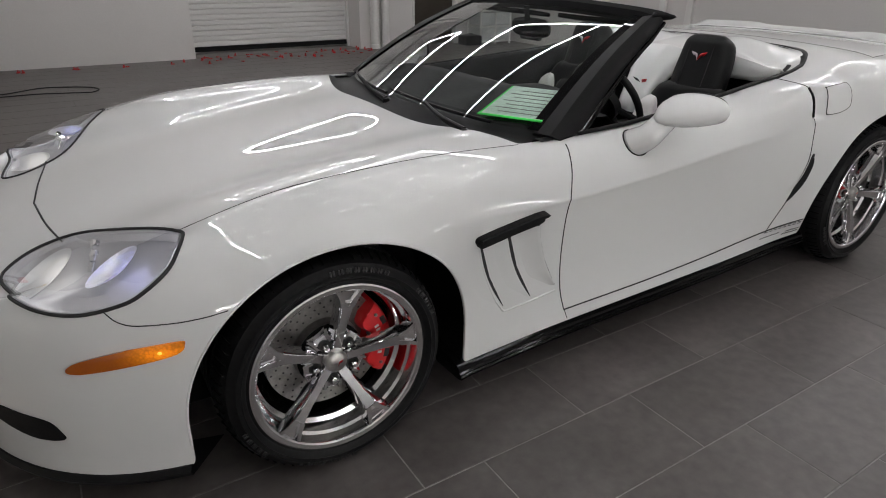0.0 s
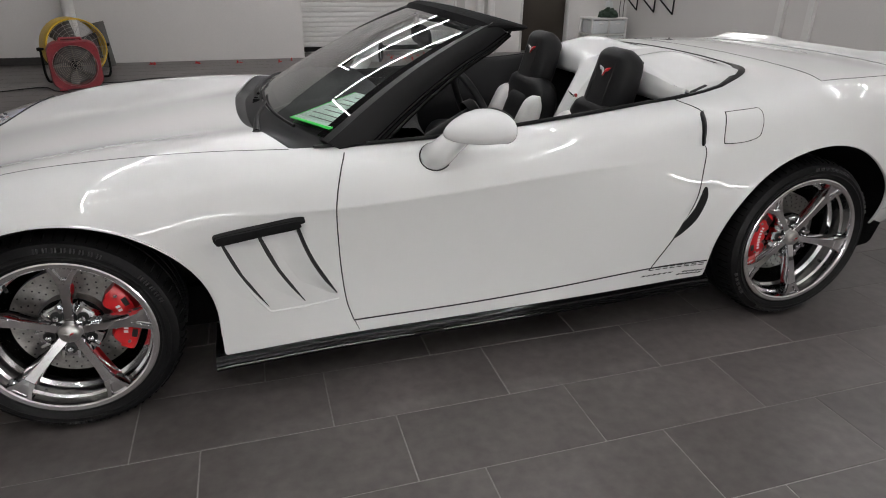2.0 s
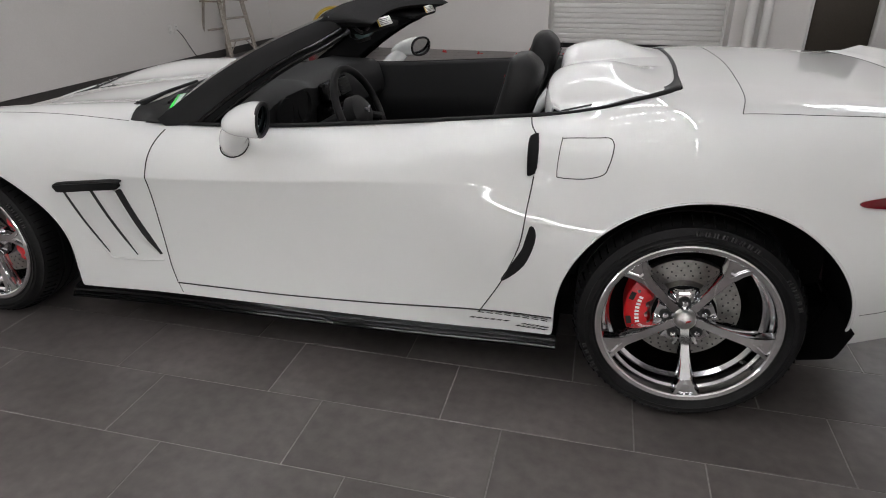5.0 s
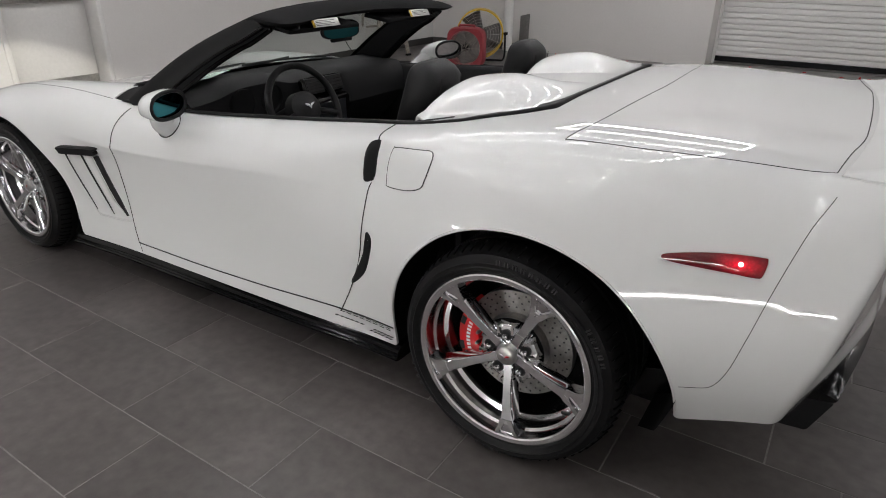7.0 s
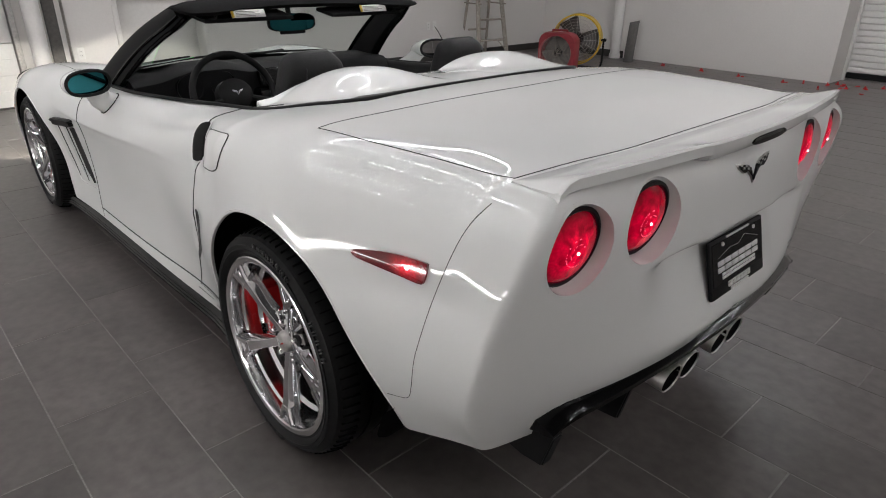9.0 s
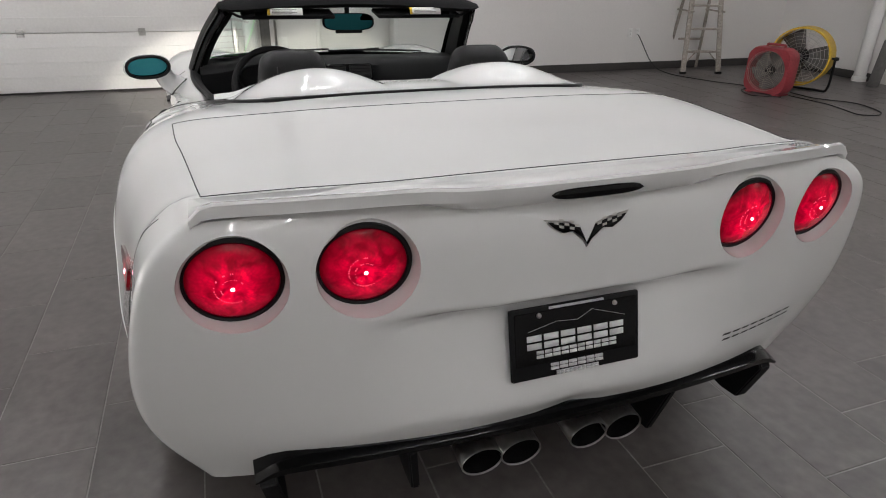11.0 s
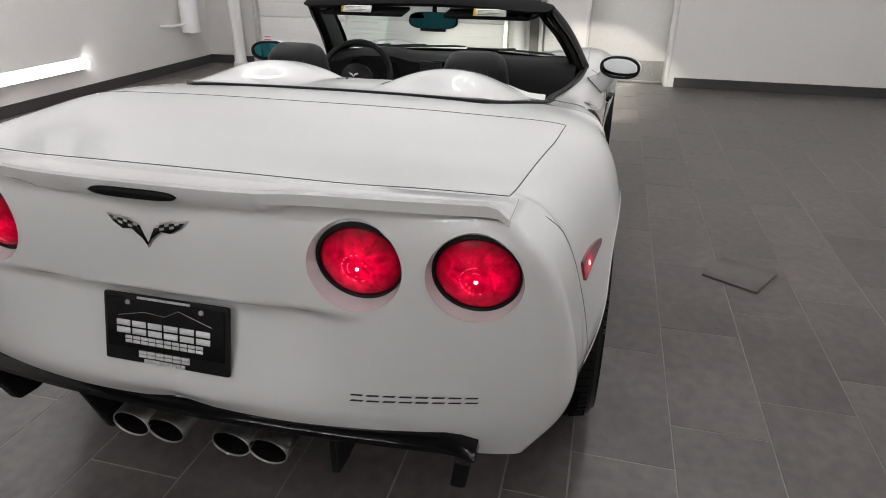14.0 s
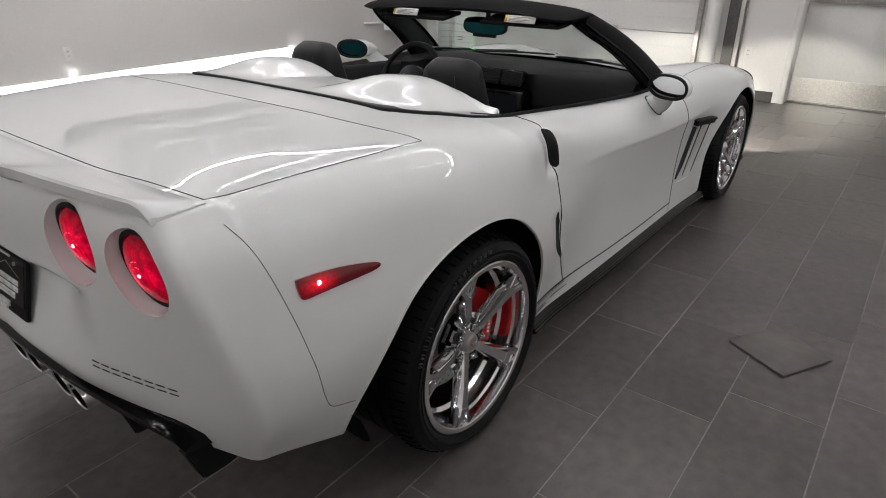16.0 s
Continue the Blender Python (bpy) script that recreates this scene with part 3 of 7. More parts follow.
def bulb_glow(m, at, near, colour, strength):
    """A lens that glows round its bulb; at: the bulb's x and z, near: the glow's radius."""
    t = m.node_tree
    b = t.nodes["Principled BSDF"]
    co, off, flat, size, fall, power = (t.nodes.new("ShaderNode" + k) for k in ("TexCoord", "VectorMath", "VectorMath", "VectorMath", "MapRange", "Math"))
    off.operation, flat.operation, size.operation = "SUBTRACT", "MULTIPLY", "LENGTH"
    off.inputs[1].default_value = (at[0], 0, at[1])
    flat.inputs[1].default_value = (0.75, 0, 1.6)
    t.links.new(co.outputs["Object"], off.inputs[0])
    t.links.new(off.outputs[0], flat.inputs[0])
    t.links.new(flat.outputs[0], size.inputs[0])
    fall.inputs["From Min"].default_value, fall.inputs["From Max"].default_value = 0.0, near
    fall.inputs["To Min"].default_value, fall.inputs["To Max"].default_value = 1.0, 0.0
    t.links.new(size.outputs["Value"], fall.inputs["Value"])
    power.operation = "POWER"
    power.inputs[1].default_value = 2.6
    t.links.new(fall.outputs[0], power.inputs[0])
    grow, ribs, both = (t.nodes.new("ShaderNode" + k) for k in ("Math", "TexVoronoi", "Math"))
    grow.operation, both.operation = "MULTIPLY_ADD", "MULTIPLY"
    grow.inputs[1].default_value, grow.inputs[2].default_value = strength, 0.02 * strength
    t.links.new(power.outputs[0], grow.inputs[0])
    ribs.inputs["Scale"].default_value = 150
    t.links.new(co.outputs["Object"], ribs.inputs["Vector"])
    level = t.nodes.new("ShaderNodeMapRange")
    level.inputs["To Min"].default_value, level.inputs["To Max"].default_value = 1.3, 0.55
    t.links.new(ribs.outputs["Distance"], level.inputs["Value"])
    t.links.new(grow.outputs[0], both.inputs[0])
    t.links.new(level.outputs[0], both.inputs[1])
    b.inputs["Emission Color"].default_value = (*colour, 1)
    t.links.new(both.outputs[0], b.inputs["Emission Strength"])
    return m


SCREEN = glass("windscreen_glass", (0.90, 0.95, 0.92))
LENS = glass("lamp_lens", (0.96, 0.97, 0.98))
MIRROR = material("mirror", (0.86, 0.87, 0.88), 0.0, 1.0)
DIM_MIRROR = material("dimmed_mirror", (0.012, 0.066, 0.075), 0.03, 1.0)
TEAL = material("blue_tinted_mirror", (0.03, 0.16, 0.185), 0.02, 1.0)
SILVER = material("lamp_reflector", (0.88, 0.88, 0.90), 0.22, 0.45)
MARKER_AMBER = bulb_glow(material("amber_marker_lens", (0.34, 0.075, 0.003), 0.08, 0, 1.0), (-0.43, 0.522), 0.10, (1.0, 0.30, 0.01), 1.2)
MARKER_RED = bulb_glow(material("red_marker_lens", (0.085, 0.001, 0.004), 0.08, 0, 1.0), (3.225, 0.768), 0.055, (1.0, 0.008, 0.03), 1.3)
AMBER_BULB = material("amber_bulb", (1, 0.4, 0.05), 0.3, 0, 0, (1.0, 0.40, 0.05), 1.6)
RED_LENS = material("red_lens", (0.07, 0.0008, 0.004), 0.15, 0, 0, (1.0, 0.005, 0.03), 0.10, spec=0.2)
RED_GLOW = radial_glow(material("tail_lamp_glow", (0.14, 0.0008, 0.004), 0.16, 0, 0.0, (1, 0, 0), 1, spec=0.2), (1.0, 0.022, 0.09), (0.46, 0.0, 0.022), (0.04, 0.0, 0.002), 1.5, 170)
LOW_BEAM = radial_glow(material("low_beam_reflector", (0.8, 0.8, 0.8), 0.3, 0.3, 0, (1, 1, 1), 1), (1.0, 0.97, 0.90), (0.55, 0.53, 0.49), (0.03, 0.03, 0.03), 1.5)
BLUE_BEAM = radial_glow(material("parking_lamp_reflector", (0.8, 0.8, 0.82), 0.3, 0.3, 0, (1, 1, 1), 1), (0.50, 0.55, 1.0), (0.28, 0.30, 0.75), (0.03, 0.03, 0.08), 1.0, 60)
RED_GLINT = material("reflector_glint", (1, 0.06, 0.08), 0.3, 0, 0, (1.0, 0.10, 0.20), 1.7)
RED_BULB = material("tail_lamp_bulb", (1, 0.06, 0.08), 0.3, 0, 0, (1.0, 0.30, 0.36), 9.0)
WHITE_INK = material("white_lettering", (0.75, 0.75, 0.75), 0.5)
PLATE_LIGHT = material("plate_lamp_lens", (0.9, 0.95, 1), 0.3, 0, 0, (0.85, 0.93, 1.0), 45.0)
SEAT_WHITE = grain(material("white_leather", (0.70, 0.69, 0.67), 0.4), 200, 0.05, 0.2)
PAPER = grain(material("green_paper", (0.55, 0.69, 0.61), 0.7), 60, 0.08)
GREEN = material("green_border", (0.05, 0.75, 0.10), 0.6)
YELLOW = grain(material("yellow_enamel", (0.62, 0.40, 0.03), 0.4), 60, 0.15)
FAN_RED = grain(material("red_plastic", (0.28, 0.035, 0.045), 0.45), 50, 0.2, 0.05, 0.15, 5)
ALU = grain(material("dusty_aluminium", (0.36, 0.325, 0.285), 0.6, 0.15), 50, 0.35, 0.1, 0.15, 6)
BROWN = grain(material("brown_door_paint", (0.055, 0.046, 0.036), 0.45), 50, 0.1)
CLIP = material("red_clip_plastic", (0.55, 0.02, 0.025), 0.4)
GREYBOARD = grain(material("grey_tile_board", (0.13, 0.125, 0.12), 0.5), 30, 0.15)
CABLE = material("cable_rubber", (0.015, 0.015, 0.015), 0.6)


def curve_line(keys, steps):
    """A smooth flat line through keys."""
    t, s = np.arange(len(keys)), np.linspace(0, len(keys) - 1, steps)
    return list(zip(*(spline(t, [k[i] for k in keys])(s) for i in range(2))))


# ---- joints between panels ----
for side in (-1, 1):
    seam([(0.872, 0.80), (0.852, 0.76), (0.832, 0.69), (0.825, 0.63), (0.829, 0.47), (0.842, 0.307), (0.862, 0.228)], from_side, side=side)
    seam([(0.866, 0.222), (0.88, 0.186)], from_side, 0.0014, 8, side=side)
    seam([(2.155, 0.895), (2.19, 0.865), (2.192, 0.764), (2.18, 0.659), (2.168, 0.56), (2.115, 0.41), (2.035, 0.262)], from_side, side=side)
    seam([(0.862, 0.224), (1.2, 0.226), (1.62, 0.240), (2.05, 0.272), (2.28, 0.288)], from_side, 0.003, side=side)
    seam([(3.366, 0.925), (3.34, 0.87), (3.30, 0.725), (3.272, 0.60), (3.245, 0.49), (3.215, 0.435), (3.15, 0.414)], from_side, 0.0009, side=side)
    seam([(-0.52, 0.622), (-0.50, 0.60), (-0.465, 0.588), (-0.39, 0.586), (-0.33, 0.589), (-0.275, 0.596)], from_side, 0.0014, side=side)
    seam([(2.757, 0.766 * side), (2.92, 0.755 * side), (3.07, 0.736 * side), (3.355, 0.702 * side)], from_top, 0.0013)
    seam([(-0.57, 0.42 * side), (-0.605, 0.2 * side), (-0.625, 0.0)], from_top, 0.003)
    seam([(-0.325, 0.745 * side), (0.0, 0.735 * side), (0.4, 0.74 * side), (0.70, 0.745 * side)], from_top, 0.0012)
seam([(2.757, -0.766), (2.785, -0.6), (2.80, -0.33), (2.81, 0), (2.80, 0.33), (2.785, 0.6), (2.757, 0.766)], from_top, 0.0013, 60)
seam([(3.355, -0.702), (3.372, -0.55), (3.40, -0.33), (3.405, 0), (3.40, 0.33), (3.372, 0.55), (3.355, 0.702)], from_top, 0.0014, 60)

# fuel door, on the left alone
FUEL = smooth_loop([(2.262, 0.81), (2.268, 0.866), (2.275, 0.872), (2.35, 0.879), (2.398, 0.882), (2.414, 0.870), (2.414, 0.845), (2.406, 0.81), (2.392, 0.785), (2.34, 0.768), (2.27, 0.764), (2.262, 0.77)], 48)
part("fuel_door", pad(FUEL, from_side, 0.002, rings=4), PAINT, car)
pts = []
for u in FUEL:
    p, n = from_side(u.x, u.y)
    pts.append(p + n * 0.001)
part("fuel_door_gap", tube(pts, 0.0019, 6, True), SEAM, car)

for side in (-1, 1):
    # door handles: black slots behind the door
    loop = smooth_loop([(2.170, 0.860), (2.186, 0.872), (2.198, 0.862), (2.201, 0.81), (2.198, 0.768), (2.187, 0.757), (2.173, 0.762), (2.169, 0.81)], 32)
    part("door_handle", pad(loop, from_side, 0.007, rings=4, side=side), BLACK, car, "black recessed door handle")
    # brake duct on the rear haunch
    loop = smooth_loop([(2.192, 0.604), (2.209, 0.598), (2.212, 0.555), (2.182, 0.470), (2.127, 0.410), (2.108, 0.406), (2.138, 0.462), (2.174, 0.532)], 32)
    part("side_duct", pad(loop, from_side, 0.0015, rings=4, side=side), BLACK, car, "black slit duct")
    # front fender vent: black bar, three slots, sunk panel edge
    loop = smooth_loop([(0.446, 0.600), (0.47, 0.608), (0.60, 0.622), (0.70, 0.632), (0.708, 0.618), (0.70, 0.600), (0.60, 0.588), (0.47, 0.574), (0.45, 0.582)], 40)
    bar = part("vent_bar", pad(loop, from_side, 0.020, rings=4, side=side), BLACK, car, "black bar over the fender vent")
    loop = smooth_loop([(0.452, 0.601), (0.47, 0.606), (0.60, 0.620), (0.706, 0.632), (0.712, 0.622), (0.60, 0.609), (0.47, 0.594)], 36)
    part("bar_cap", pad(loop, from_side, 0.028, rings=3, side=side), BLACK, bar)
    for k, (x0, x1, z0, z1) in enumerate(((0.466, 0.586, 0.580, 0.322), (0.578, 0.704, 0.586, 0.322), (0.700, 0.812, 0.592, 0.336))):
        w = (0.0042, 0.0058, 0.0125)[k]
        line = [(x0 + (x1 - x0) * t - 0.014 * math.sin(math.pi * t), z0 + (z1 - z0) * t, min(1.0, 0.25 + 3 * (1 - t))) for t in np.linspace(0, 1, 14)]
        loop = [Vector((x - w * f, z)) for x, z, f in line] + [Vector((x + w * f, z)) for x, z, f in reversed(line)]
        if k < 2:
            part("vent_slot", pad(loop, from_side, 0.0025, rings=3, side=side), SEAM, car)
        # the blade in front of each slot, rising towards the tail; the last one stands over the open mouth
        tall = (0.0035, 0.004, 0.019)[k]
        blade, mouth = [], []
        for x, z, f in line:
            def at(dx, h):
                p, n = from_side(x - (w if k < 2 else 0.006) * f + dx, z, side)
                return p + n * h
            up = tall * (0.25 + 0.75 * f)
            blade.append([at(dx * f, h * up - 0.0006) for dx, h in ((-0.085, 0.0), (-0.06, 0.12), (-0.035, 0.42), (-0.012, 0.85), (-0.003, 1.0), (0.0, 0.97))])
            mouth.append([at(0.0, 0.96 * up), at(0.002 * f, 0.5 * up), at(0.004 * f, 0.0015), at(0.012 * f, 0.001), at(0.013 * f, -0.002)])
        for name, rows, mat in (("vent_blade", blade, PAINT), ("vent_mouth", mouth, SEAM)):
            bm = bmesh.new()
            add_grid(bm, rows)
            bmesh.ops.recalc_face_normals(bm, faces=bm.faces)
            if name == "vent_blade" or k == 2:
                part(name, bm, mat, car, "", 40)
            else:
                bm.free()
    pts = [from_side(x, z, side) for x, z in curve_line([(0.462, 0.565), (0.50, 0.46), (0.565, 0.335), (0.60, 0.300), (0.70, 0.302), (0.818, 0.312)], 26)]
    part("vent_edge", tube([p - n * 0.001 for p, n in pts], 0.0045, 8), PAINT, car)
    # side skirt
    rows = []
    for x in np.linspace(0.40, 2.30, 40):
        s = section(float(x))[-1]
        y = s.y
        rows.append([Vector((x, side * a, b)) for a, b in ((y - 0.05, s.z + 0.01), (y - 0.004, s.z + 0.004), (y + 0.012, s.z - 0.006), (y + 0.017, s.z - 0.014), (y + 0.016, s.z - 0.018), (y + 0.023, s.z - 0.022), (y + 0.023, s.z - 0.027), (y + 0.028, s.z - 0.030), (y + 0.028, s.z - 0.037), (y + 0.015, s.z - 0.043), (y - 0.12, s.z - 0.05), (y - 0.2, s.z + 0.02))])
    bm = bmesh.new()
    add_grid(bm, rows, False, True)
    bm.verts.ensure_lookup_table()
    bm.faces.new(bm.verts[:12])
    bm.faces.new(bm.verts[-12:])
    part("side_skirt", bm, GLOSS, car, "gloss black side skirt")
    # lettering decal as plain bars
    for x0, x1, z0, z1 in ((2.03, 2.275, 0.262, 0.266), (2.03, 2.275, 0.270, 0.2735), (2.0, 2.14, 0.236, 0.242), (2.16, 2.265, 0.228, 0.235), (2.18, 2.27, 0.240, 0.247)):
        p0, p1 = min(z0, z1), max(z0, z1)
        n = 8 if z0 > 0.25 else 6
        step = (x1 - x0) / n
        bm = bmesh.new()
        for k in range(n):
            a, b = x0 + k * step, x0 + (k + 0.72) * step
            lean = 0.012 if z0 < 0.25 else 0.004
            quad = []
            up = 0.01 * (a - x0) / 0.25
            for x, z in ((a, p0 + up), (b, p0 + up), (b + lean, p1 + up), (a + lean, p1 + up)):
                p, nn = from_side(x, z, side)
                quad.append(bm.verts.new(p + nn * 0.003))
            bm.faces.new(quad)
        part("decal_bar", bm, SEAM, car, "black lettering strip on the sill", None)
    # rear side marker
    loop = smooth_loop([(3.062, 0.757), (3.085, 0.767), (3.17, 0.783), (3.262, 0.790), (3.275, 0.784), (3.272, 0.752), (3.262, 0.744), (3.22, 0.744), (3.13, 0.745), (3.075, 0.748)], 40)
    m = part("side_marker", pad(loop, from_side, 0.006, rings=4, dome=0.003, side=side), MARKER_RED, car, "red side marker lamp")
    p, n = from_side(3.225, 0.768, side)
    part("bulb", spin([(0.0001, 0.004), (0.005, 0.003), (0.007, 0.0), (0.005, -0.004)], 16, "y", None, Matrix.Translation(p + n * 0.006) @ n.to_track_quat("Y", "Z").to_matrix().to_4x4()), RED_BULB, m)
    # front side marker
    loop = smooth_loop([(-0.618, 0.487), (-0.59, 0.508), (-0.50, 0.532), (-0.388, 0.543), (-0.378, 0.532), (-0.388, 0.518), (-0.42, 0.507), (-0.53, 0.487), (-0.60, 0.477)], 40)
    m = part("front_marker", pad(loop, from_side, 0.006, rings=4, dome=0.003, side=side), MARKER_AMBER, car, "amber side marker lamp")
    p, n = from_side(-0.43, 0.522, side)
    part("bulb", spin([(0.0001, 0.004), (0.004, 0.003), (0.006, 0.0), (0.004, -0.004)], 16, "y", None, Matrix.Translation(p + n * 0.006) @ n.to_track_quat("Y", "Z").to_matrix().to_4x4()), AMBER_BULB, m)
    # fog lamp opening
    loop = smooth_loop([(-0.79, 0.352), (-0.734, 0.343), (-0.684, 0.330), (-0.664, 0.300), (-0.662, 0.277), (-0.716, 0.268), (-0.769, 0.288), (-0.80, 0.32)], 32)
    part("fog_opening", pad(loop, from_side, 0.003, rings=4, side=side), BLACK, car, "black fog lamp opening")


# ---- headlights ----
def headlight(side):
    flip = Matrix.Diagonal((1, -side, 1, 1))
    top = holder("headlight")
    top.parent = car

    def ring(scale, depth):
        row = []
        mid = sum(HL_LOOP, Vector((0, 0))) / len(HL_LOOP)
        for p in HL_LOOP:
            q = mid + (p - mid) * scale
            s = HL_MID + HL_U * q.x + HL_V * q.y
            c, n = onto(s + HL_AXIS * 0.5, -HL_AXIS)
            row.append(flip @ (c + HL_AXIS * depth))
        return row

    bm = bmesh.new()
    add_grid(bm, [ring(0.99, 0.0), ring(0.97, -0.03), ring(0.86, -0.055), ring(0.6, -0.065), ring(0.3, -0.07)], False, True)
    bm.verts.ensure_lookup_table()
    bm.faces.new(bm.verts[-len(HL_LOOP):])
    part("reflector", bm, SILVER, top)
    bm = bmesh.new()
    add_grid(bm, [ring(1.0, 0.002), ring(0.85, 0.004), ring(0.6, 0.006), ring(0.3, 0.006), ring(0.05, 0.006)], False, True)
    bm.verts.ensure_lookup_table()
    bm.faces.new(bm.verts[-len(HL_LOOP):])
    lens = part("lens", bm, LENS, top, "clear headlamp cover")
    lens.visible_shadow = False
    part("lens_edge", tube(ring(1.0, 0.001), 0.0045, 6, True), SEAM, top)
    for u, v, r, mat, wide, high in ((-0.125, -0.040, 0.088, LOW_BEAM, 1.3, 0.72), (0.105, -0.018, 0.060, BLUE_BEAM, 1.5, 0.70)):
        c = HL_MID + HL_U * u + HL_V * v
        c, n = onto(c + HL_AXIS * 0.5, -HL_AXIS)
        c = c - HL_AXIS * 0.040
        m = flip @ Matrix.Translation(c) @ n.to_track_quat("Y", "Z").to_matrix().to_4x4() @ Matrix.Rotation(radians(-24), 4, "Y") @ Matrix.Diagonal((wide, 1, high, 1))
        part("reflector_bowl", spin([(0.0001, 0.0), (r * 0.3, 0.001), (r * 0.6, 0.005), (r * 0.85, 0.012), (r, 0.018)], 32, "y", None, m), mat, top)
    for u, v in ((-0.020, 0.046), (0.022, 0.008)):
        c = HL_MID + HL_U * u + HL_V * v
        c, n = onto(c + HL_AXIS * 0.5, -HL_AXIS)
        a, b = flip @ (c - HL_AXIS * 0.020 - HL_V * 0.026), flip @ (c - HL_AXIS * 0.006 + HL_V * 0.026)
        part("bulb_shield", tube([a, a.lerp(b, 0.45), a.lerp(b, 0.5), a.lerp(b, 0.55), b], [0.0095, 0.0095, 0.0075, 0.0095, 0.0095], 12), CHROME, top)
    # an inner step along the upper edge
    part("inner_trim", tube([flip @ p for p in [flip @ q for q in ring(0.955, -0.006)]], 0.0035, 6, True), SILVER, top)
    return top


for side in (-1, 1):
    headlight(side)


# ---- tail lamps ----
rng = random.Random(41)
for side in (-1, 1):
    for y, z, r, lens_y, depth in LAMPS:
        top = holder("tail_lamp")
        top.parent = car
        edge, back, mid = [], [], []
        for k in range(40):
            a = 2 * math.pi * k / 40
            p, n = from_rear(side * (y + r * math.cos(a)), z + r * math.sin(a))
            edge.append(p)
            back.append(from_rear(side * (y + 1.07 * r * math.cos(a)), z + 1.07 * r * math.sin(a)))
        ring = [Vector((depth + 0.012 * math.sin(2 * math.pi * k / 40), side * (lens_y + 0.086 * math.cos(2 * math.pi * k / 40)), z - 0.001 + 0.084 * math.sin(2 * math.pi * k / 40))) for k in range(40)]
        lip = [p + n * 0.0004 for p, n in back]
        soft = [[e.lerp(q, f) + Vector((g, 0, 0)) for e, q in zip(edge, ring)] for f, g in ((0.0, -0.0002), (0.10, -0.0012), (0.3, -0.002), (0.6, -0.002))]
        bm = bmesh.new()
        add_grid(bm, [[p - n * 0.001 for p, n in back], lip, *soft, ring, [q + Vector((-0.02, 0, 0)) for q in ring]], False, True)
        part("lamp_bezel", bm, PAINT, top)
        m = Matrix.Translation((depth, side * lens_y, z - 0.001)) @ Matrix.Rotation(radians(side * 4), 4, "Z") @ Matrix.Rotation(radians(8), 4, "Y") @ Matrix.Diagonal((0.9, 1.02, 1.0, 1))
        part("black_ring", spin([(0.0905, -0.012), (0.089, 0.003), (0.0825, 0.006), (0.079, 0.003), (0.077, -0.012)], 40, "x", None, m), BLACK, top)
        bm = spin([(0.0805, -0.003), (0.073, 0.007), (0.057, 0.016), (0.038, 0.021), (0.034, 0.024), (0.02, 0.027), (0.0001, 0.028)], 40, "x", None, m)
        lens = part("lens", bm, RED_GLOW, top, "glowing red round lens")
        for dy, dz, rr in ((0.0, 0.0, 0.0042),):
            part("bulb", spin([(0.0001, 0.004), (rr * 0.8, 0.002), (rr, -0.004)], 12, "x", None, m @ Matrix.Translation((0.028 - abs(dy) * 0.15, dy, dz))), RED_BULB, lens)
        # glints of the reflector round the bulb, built in as small glowing blocks
        bm = bmesh.new()
        for rr, many, span, x in ((0.019, 22, (0.2, 4.6), 0.0262), (0.030, 34, (1.4, 5.2), 0.0245)):
            for k in range(many):
                if rng.random() < 0.45:
                    continue
                a = span[0] + (span[1] - span[0]) * (k + rng.random()) / many
                c = m @ Vector((x, rr * math.cos(a), rr * math.sin(a)))
                bmesh.ops.create_cube(bm, size=1, matrix=Matrix.Translation(c) @ Matrix.Rotation(a, 4, "X") @ Matrix.Diagonal((0.0022, 0.0010 + 0.0014 * rng.random(), 0.0010, 1)))
        part("reflector_glints", bm, RED_GLINT, lens)
        for rr in (0.034,):
            part("lens_ring", spin([(rr - 0.002, 0.012), (rr, 0.022), (rr + 0.002, 0.012)], 40, "x", None, m @ Matrix.Translation((0.0, 0, 0))), RED_LENS, lens)

# ---- spoiler lip on the tail ----
bm = bmesh.new()
rows = []
for y in np.linspace(-0.722, 0.722, 73):
    a = abs(y)
    step = 1 / (1 + math.exp((a - 0.30) / 0.022))
    end = max(0.0, 1 - max(0.0, a - 0.69) / 0.033)
    x_front = 3.415 - 0.055 * (a / 0.7) ** 2
    x_back = 3.568 - 0.165 * a * a - 0.012 * step
    c0 = top_z(min(x_front, 3.48), y)
    lift = (0.030 - 0.012 * step) * math.sqrt(max(end, 0.0)) + 0.002
    zt = c0 + lift
    rows.append([Vector(p) for p in ((x_front, y, c0 - 0.006), (x_front + 0.01, y, c0 + 0.003), (x_front + 0.05, y, c0 + 0.25 * lift), (x_back - 0.02, y, zt - 0.004), (x_back - 0.006, y, zt), (x_back, y, zt - 0.004),
                                     (x_back - 0.002, y, zt - 0.016 - 0.01 * end), (x_back - 0.02, y, zt - 0.034 - 0.012 * step), (x_back - 0.08, y, zt - 0.05))])
add_grid(bm, rows)
bm.verts.ensure_lookup_table()
bm.faces.new(bm.verts[:9])
bm.faces.new(bm.verts[-9:])
bmesh.ops.recalc_face_normals(bm, faces=bm.faces)
part("tail_spoiler", bm, PAINT, car, "", 40)
bm = bmesh.new()
add_grid(bm, [[Vector((3.556 + 0.004 * math.cos(a) - 0.165 * y * y, y, 0.963 + 0.011 * math.sin(a) * math.sqrt(max(0.0, 1 - (y / 0.1) ** 4)))) for a in np.linspace(-1.6, 1.6, 7)] for y in np.linspace(-0.1, 0.1, 25)])
part("brake_light", bm, GLOSS, car, "dark high brake lamp")


